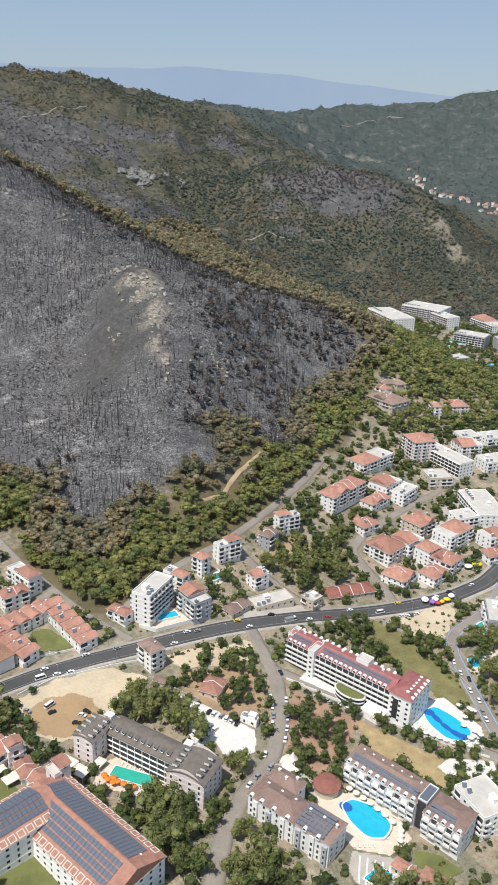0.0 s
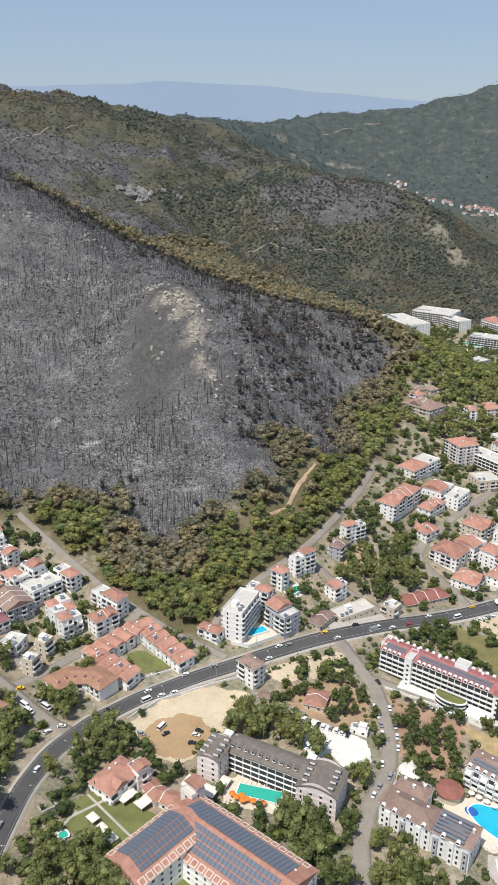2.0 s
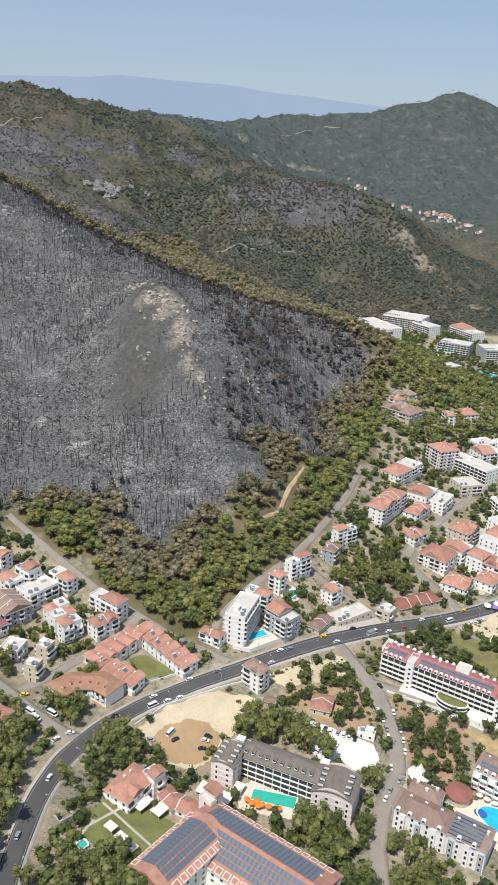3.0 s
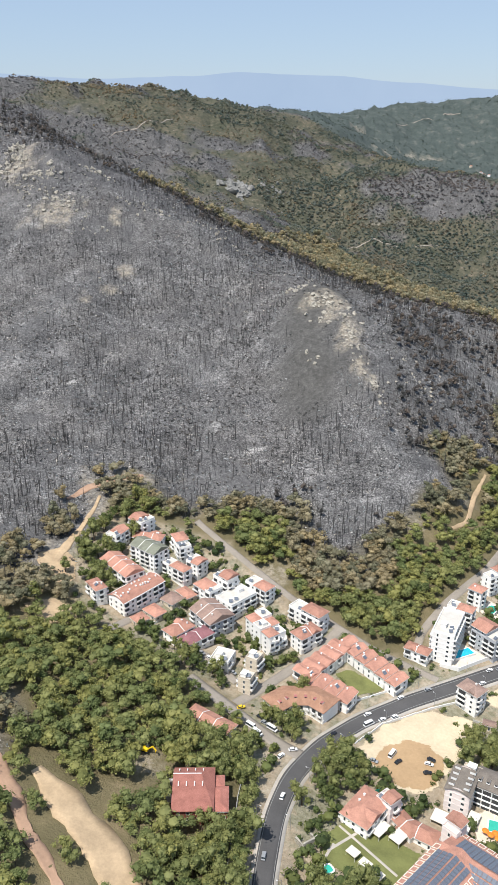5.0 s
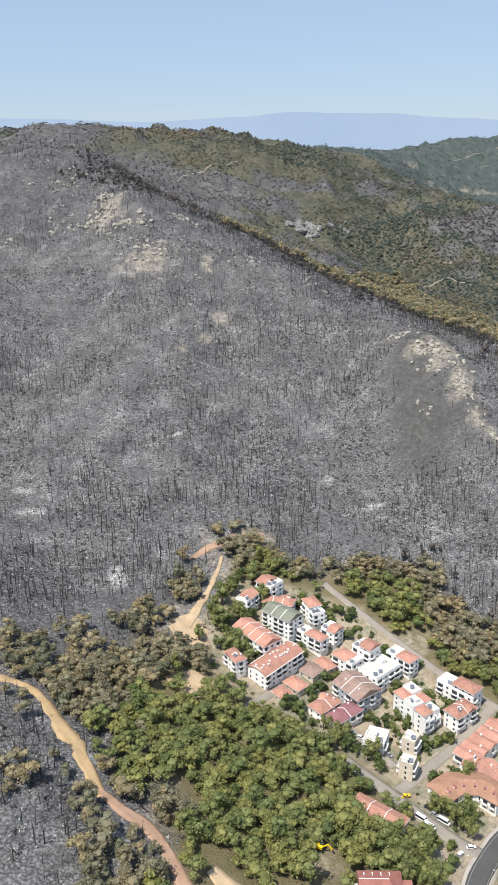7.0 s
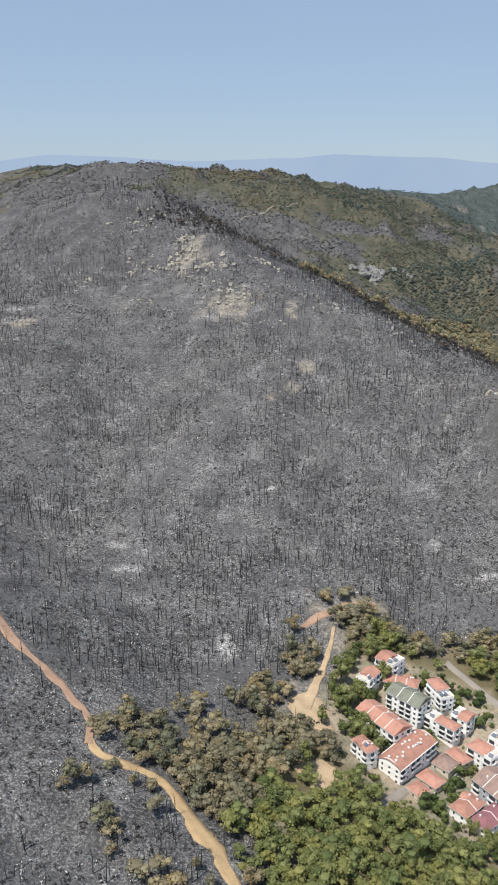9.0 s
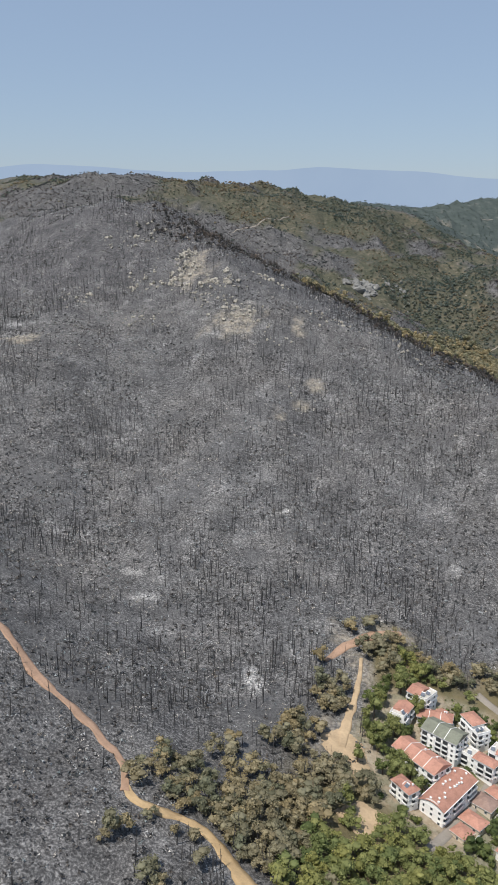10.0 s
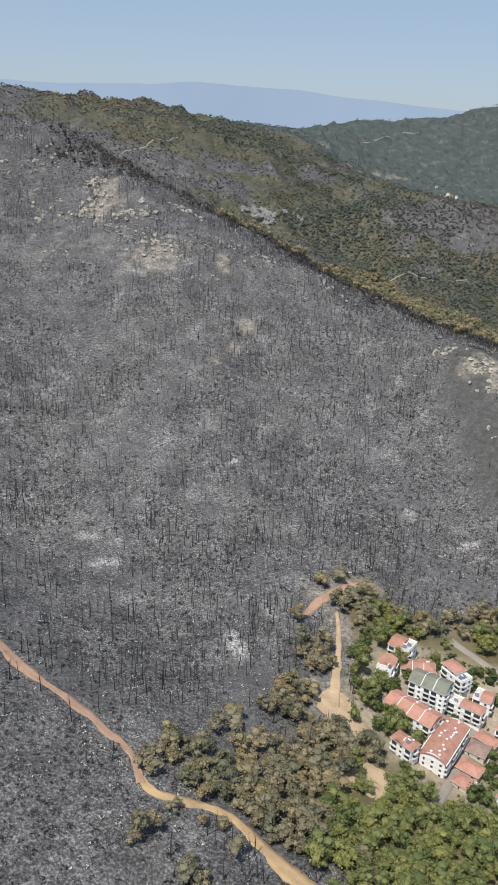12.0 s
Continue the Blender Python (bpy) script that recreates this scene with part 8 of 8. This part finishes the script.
def net_screen(points, h):
    """A tall green net on posts."""
    top = new("net_fence")
    tagged(top, "green net fence behind the red-roofed house", "fence")
    for (x1, y1), (x2, y2) in zip(points[:-1], points[1:]):
        ln = math.hypot(x2 - x1, y2 - y1)
        a = math.degrees(math.atan2(y2 - y1, x2 - x1))
        z = ground_at((x1 + x2) / 2, (y1 + y2) / 2)
        bm = bmesh.new()
        box(bm, 0.1, ln - 0.1, -0.03, 0.03, 0.3, h)
        part("net", bm, GREENNET, top).matrix_basis = pose(x1, y1, z, 0, 0, a)
        bm = bmesh.new()
        prism(bm, 6, 0.07, 0.07, -0.5, h + 0.1)
        part("post", bm, STEEL, top).matrix_basis = pose(x1, y1, z)


house("garden_bar", -84.0, 271.5, 17.0, 8.0, -31.0, 1, "hip", "white", "plain", "low dining annex with a terracotta hipped roof", "annex")
gazebo(-71.5, 281.0, -30, 9.0, "striped cream pergola roof before the grey-roofed hotel")
gazebo(-64.5, 277.0, -30, 8.0, "striped cream pergola roof beside the green pool")


net_screen([(-112, 282), (-107, 287), (-102, 291), (-97, 293)], 4.0)


def ruin(x, y):
    """A roofless stone wall corner."""
    top = new("stone_ruin")
    top.matrix_world = pose(x, y, ground_at(x, y), 0, 0, 35)
    tagged(top, "roofless dark stone wall corner beside the trees", "ruin")
    for x0, x1, y0, y1, h in ((-4, 4, -0.4, 0.4, 5.0), (-4, -3.2, 0.4, 6.0, 3.5), (3.2, 4, 0.4, 5.0, 2.2)):
        bm = bmesh.new()
        box(bm, x0, x1, y0, y1, -1, h)
        bmesh.ops.subdivide_edges(bm, edges=bm.edges[:], cuts=3, use_grid_fill=True)
        for v in bm.verts:
            v.co += Vector((noise.noise(v.co * 0.7), noise.noise(v.co * 0.7 + Vector((9, 0, 0))), noise.noise(v.co * 0.5) * 1.6)) * 0.3
        part("wall", bm, ROCK, top)


ruin(-131, 258)


# ---- rock outcrops ----
def rock_mesh(rs, n, mat=None):
    """A jagged boulder."""
    bm = bmesh.new()
    bmesh.ops.create_icosphere(bm, subdivisions=2, radius=1.0)
    off = Vector(rs.uniform(-50, 50, 3))
    for v in bm.verts:
        d = 1.0 + 0.65 * noise.noise(v.co * 1.2 + off) + 0.4 * noise.noise(v.co * 2.8 + off)
        v.co = v.co * d
        v.co.z *= 0.9
    return mesh_of("rock", bm, mat or ROCK)


ROCKS = [rock_mesh(rs, k) for k in range(7)]
GREYROCKS = [rock_mesh(rs, k, GREYROCK) for k in range(7)]


def outcrop(x, y, spread_x, spread_y, a, n, size, label):
    """A group of boulders half sunk in the slope."""
    top = new("rock_outcrop")
    top.matrix_world = pose(x, y, float(ground_z(x, y)))
    tagged(top, label, "rocks", group="rock outcrops")
    c, s = math.cos(radians(a)), math.sin(radians(a))
    for k in range(int(n * 0.75)):
        u, v = rs.normal(0, 0.45) * spread_x, rs.normal(0, 0.45) * spread_y
        px, py = x + u * c - v * s, y + u * s + v * c
        sz = size * rs.uniform(0.4, 1.3)
        ob = new("rock", (GREYROCKS if y > 1500 else ROCKS)[rs.randint(7)])
        ob.parent = top
        ob.matrix_basis = pose(px - x, py - y, float(ground_z(px, py)) - top.matrix_world.translation.z + sz * 0.02, rs.uniform(-20, 20), rs.uniform(-20, 20), rs.uniform(0, 360)) @ Matrix.Diagonal((sz * rs.uniform(0.8, 1.5), sz, sz * rs.uniform(0.7, 1.4), 1))


RIDGE = "pale limestone rocks on the burnt ridge"
outcrop(-100, 765, 22, 40, 30, 60, 2.0, RIDGE)
outcrop(-78, 722, 8, 40, 0, 45, 1.7, RIDGE)
outcrop(-66, 660, 6, 50, 15, 45, 1.3, RIDGE)
outcrop(-112, 690, 10, 10, 0, 10, 1.7, "dark boulder on the bare burnt spur")
outcrop(-124, 815, 18, 12, 0, 18, 1.5, RIDGE)
outcrop(-20, 690, 26, 50, 0, 33, 1.2, "scattered grey rocks on the burnt slope")
SUMMIT = "grey crags below the burnt summit"
outcrop(-468, 1050, 16, 26, 20, 51, 2.8, SUMMIT)
outcrop(-480, 1015, 24, 16, 0, 39, 2.4, SUMMIT)
outcrop(-420, 1000, 34, 14, 0, 39, 2.2, SUMMIT)
outcrop(-394, 955, 26, 20, 0, 51, 2.0, SUMMIT)
outcrop(-365, 1040, 24, 14, 0, 24, 2.0, SUMMIT)
outcrop(-545, 1130, 50, 24, 0, 39, 2.1, SUMMIT)
outcrop(-530, 1036, 16, 16, 0, 21, 2.0, SUMMIT)
outcrop(-620, 885, 14, 14, 0, 13, 2.2, "yellowish rocks on the burnt flank")
outcrop(-318, 842, 16, 24, -30, 13, 1.1, "pale scree among burnt trees")
outcrop(-228, 1722, 40, 30, -20, 70, 7.5, "large pale limestone dome among scrub")
outcrop(-150, 1770, 40, 40, 0, 39, 3.0, "pale rocks among scrub")
outcrop(-300, 980, 40, 20, 10, 30, 1.7, SUMMIT)
outcrop(-440, 985, 30, 24, 20, 36, 1.6, SUMMIT)
outcrop(-505, 960, 30, 20, 0, 24, 1.5, SUMMIT)
outcrop(-350, 930, 26, 18, 0, 21, 1.3, SUMMIT)
outcrop(-600, 1010, 40, 26, 0, 27, 1.7, SUMMIT)
outcrop(-210, 975, 40, 14, 0, 24, 1.6, SUMMIT)

# ---- trees of the gardens and streets ----
def tree_master(kind, height, r, mat, seedv):
    r_ = np.random.RandomState(seedv)
    top = new(kind)
    bm = bmesh.new()
    prism(bm, 7, height * 0.035, height * 0.02, -0.6, height * 0.6)
    for k in range(4):
        a = 1.57 * k + 0.4
        lo, hi = Vector((0, 0, height * (0.3 + 0.06 * k))), Vector((math.cos(a) * r * 0.5, math.sin(a) * r * 0.5, height * (0.5 + 0.05 * k)))
        sd = Vector((-math.sin(a), math.cos(a), 0)) * height * 0.012
        v = [bm.verts.new(p) for p in (lo + sd, lo - sd, hi)]
        w = [bm.verts.new(p) for p in (lo + Vector((0, 0, height * 0.02)),)]
        for f in ((v[0], v[1], v[2]), (v[1], w[0], v[2]), (w[0], v[0], v[2])):
            bm.faces.new(f)
    part("trunk", bm, BARK, top)
    rz = height * 0.36
    if kind == "cypress":
        co, f = joined(core_template(r, height * 0.5), leaf_template(r_, 150, r * 0.8, height * 0.46, 0.42, 3))
        co = co + (0, 0, height * 0.5)
    elif kind == "palm":
        parts = []
        for k in range(14):
            a, droop = r_.uniform(0, 6.28), r_.uniform(-0.5, 0.5)
            for j in range(3):
                t0, t1 = j / 3, (j + 1) / 3
                pts = [np.array((math.cos(a) * r * t, math.sin(a) * r * t, 0.8 * droop * t - 1.4 * t * t + 0.5)) for t in (t0, t1)]
                sd = np.array((-math.sin(a), math.cos(a), 0.0)) * 0.32
                parts.append((np.array([pts[0] - sd, pts[0] + sd, pts[1] + sd * 0.7, pts[1] - sd * 0.7]), np.array([[0, 1, 2, 3]])))
        co, f = joined(*parts)
        co = co + (0, 0, height * 0.62)
    else:
        sets = lump_set(r_, 13, r, rz)
        co, f = joined(core_template(r, rz, r_, sets, 0.80), tuft_template(r_, 460, r, rz, 0.36, sets))
        co = co + (0, 0, height * 0.62)
    ob = array_object("crown", co, f, mat, (("tone", np.full(len(co), r_.uniform(0.2, 0.8))),), smooth=False)
    ob.parent = top
    return top


KINDS = [("pine_tree", 10.0, 3.6, PINE, "green pine with a rounded crown"), ("broadleaf_tree", 8.0, 3.4, BROADLEAF, "leafy green tree with a round crown"), ("broadleaf_tree", 6.0, 2.6, BROADLEAF, "small dark green garden tree"),
         ("cypress", 10.0, 1.2, PINE, "slim dark cypress"), ("palm", 7.0, 2.6, BROADLEAF, "palm with drooping fronds"), ("pine_tree", 12.0, 4.4, PINE, "tall spreading pine"), ("broadleaf_tree", 5.0, 2.2, BROADLEAF, "low orange tree in a garden")]
TREE_MASTERS = [tree_master(k[0], k[1], k[2], k[3], 30 + i) for i, k in enumerate(KINDS)]
TREE_USED = [False] * len(KINDS)


def plant(i, x, y, scale, where):
    m = pose(x, y, float(ground_z(x, y)), 0, 0, rs.uniform(0, 360))
    if TREE_USED[i]:
        ob = copy_thing(TREE_MASTERS[i], m)
    else:
        ob = TREE_MASTERS[i]
        TREE_USED[i] = True
        ob.matrix_world = m
    ob.scale = (scale, scale, scale * rs.uniform(0.9, 1.15))
    tagged(ob, KINDS[i][4] + " " + where, "tree", group="trees of the resort")


GARDENS = [([(-5, 264), (4, 262), (22, 240), (24, 226), (56, 224), (60, 236), (96, 240), (100, 205), (0, 195), (-12, 215)], 0.8, (0, 5, 1, 1), "below the lower hotel"),
           ([(-62, 318), (-45, 338), (-14, 320), (-10, 300), (-30, 306)], 0.85, (5, 0, 0, 3), "behind the grey-roofed hotel"),
           ([(-34, 266), (-6, 264), (-12, 220), (-28, 235)], 0.95, (0, 5, 1), "between the hotels"),
           ([(-143, 305), (-118, 322), (-104, 312), (-100, 290), (-128, 282), (-142, 262), (-142, 200), (-150, 200)], 0.85, (0, 1, 5), "along the main road"),
           ([(-180, 304), (-154, 314), (-152, 270), (-154, 185), (-180, 185)], 0.95, (0, 5, 1), "beside the main road"),
           ([(-148, 335), (-120, 333), (-110, 342), (-106, 337), (-128, 317), (-141, 308), (-149, 322)], 0.95, (1, 0, 1), "before the bent-front house"),
           ([(-130, 245), (-100, 240), (-80, 205), (-140, 190)], 0.85, (0, 5, 1), "below the hotel lawn"),
           ([(33, 348), (50, 342), (72, 326), (66, 308), (45, 288), (32, 306)], 0.62, (1, 2, 6, 1), "in the orchard"),
           ([(62, 418), (84, 424), (98, 398), (90, 378), (76, 396)], 0.9, (1, 2), "behind the long hotel"),
           ([(-28, 354), (20, 366), (24, 330), (4, 318), (-20, 334)], 0.42, (2, 1, 6), "round the villa"),
           ([(2, 312), (18, 302), (16, 284), (6, 276), (0, 290)], 0.8, (5, 0, 1), "by the side street"),
           ([(60, 300), (110, 285), (110, 250), (84, 246), (88, 270)], 0.45, (2, 1, 4), "beside the hotel pool"),
           ([(15, 440), (75, 445), (90, 520), (50, 530), (20, 480)], 0.6, (1, 2, 0), "between village houses"),
           ([(-200, 345), (-165, 330), (-150, 345), (-165, 392), (-205, 392)], 0.6, (1, 2, 0), "among apartment houses"),
           ([(-150, 352), (-136, 330), (-108, 345), (-100, 352), (-128, 362)], 0.7, (1, 0), "before the hipped-roof house"),
           ([(-285, 448), (-262, 500), (-214, 500), (-240, 460), (-215, 420), (-262, 412)], 0.25, (0, 5, 1), "among holiday villas"),
           ([(140, 430), (190, 440), (200, 330), (146, 320), (142, 380)], 0.5, (1, 0, 4), "round the pools")]
BLOCKED = [[(-105, 322), (-89, 341), (-62, 354), (-48, 340), (-64, 318), (-77, 295), (-90, 299)], [(-33, 339), (16, 315), (16, 300), (4, 294), (-20, 320)], [(92, 428), (138, 350), (120, 346), (84, 402)],
           [(-124, 266), (-112, 279), (-84, 262), (-100, 242), (-127, 252)], [(-112, 377), (-103, 381), (-84, 368), (-103, 361)], [(40, 357), (96, 327), (132, 314), (135, 330), (120, 352), (84, 340), (46, 366)],
           [(44, 284), (78, 274), (84, 257), (73, 248), (58, 250), (44, 268)], [(-57, 285), (-50, 290), (-24, 278), (-33, 267), (-58, 272)], [(-52, 389), (-38, 409), (-21, 398), (-42, 386)], [(-90, 218), (-72, 240), (-52, 222), (-70, 195)],
           [(70, 326), (114, 303), (104, 288), (72, 308)], [(57, 249), (73, 247), (80, 240), (74, 232), (58, 230), (54, 240)], [(106, 431), (145, 452), (151, 441), (132, 408), (116, 412)]]
planted = 0
for poly, density, kinds, where in GARDENS:
    px, py = [p[0] for p in poly], [p[1] for p in poly]
    x, y = scatter(min(px), max(px), min(py), max(py), 5.6)
    ok = inside(poly, x, y) & (rs.rand(len(x)) < density) & ~near_house(x, y, 2.2) & (line_distance(SIDE_LINES, x, y) > 5.0) & (line_distance([MAIN], x, y) > np.where(y < 325, 7.6, 10.5))
    for b in BLOCKED:
        ok &= ~inside(b, x, y)
    for qx, qy in zip(x[ok], y[ok]):
        plant(kinds[rs.randint(len(kinds))], qx, qy, rs.uniform(0.85, 1.4), where)
        planted += 1
# the rest of the town's greenery, too much to count
x, y = scatter(-290, 400, 180, 1200, 5.6)
ok = (edge_distance(TOWN, x, y) > 2) & (edge_distance(GROVE, x, y) < 0) & ~near_house(x, y, 2.0) & (line_distance(SIDE_LINES, x, y) > 4.5) & (line_distance([MAIN], x, y) > 10.5)
ok &= rs.rand(len(x)) < np.clip((rough_field(x, y, 36.0, 3) - 0.26) * 2.5 + np.where(y > 640, 0.3, 0.0), 0.1, 0.95)
for b in BLOCKED:
    ok &= ~inside(b, x, y)
for poly, *_ in GARDENS:
    ok &= ~inside(poly, x, y)
x, y = x[ok], y[ok]
garden = [crown(rs, 46, 3.0, 2.5, 0.52, 2.7, 3) for _ in range(8)]
stand("garden_greenery", garden, x, y, ground_z(x, y), rs.uniform(0.55, 1.6, len(x)), BROADLEAF, "dense garden trees and bushes between the houses", "greenery", rs)
# hedges and low bushes
x, y = scatter(-240, 240, 190, 620, 3.4)
d_road = np.minimum(line_distance(SIDE_LINES, x, y) - 5.5, line_distance([MAIN], x, y) - 10.5)
ok = (edge_distance(TOWN, x, y) > 0) & ~near_house(x, y, 0.9) & (rs.rand(len(x)) < np.where((d_road > 0) & (d_road < 2.5), 0.5, 0.14)) & (d_road > 0)
for b in BLOCKED[:-1]:
    ok &= ~inside(b, x, y)
x, y = x[ok], y[ok]
bushes = [tuft_template(rs, 34, 1.2, 0.9, 0.45, lump_set(rs, 3, 1.2, 0.9)) for _ in range(5)]
stand("bushes", bushes, x, y, ground_z(x, y) + 0.6, rs.uniform(0.5, 1.3, len(x)), BROADLEAF, "hedges and low garden bushes", "bushes", rs)
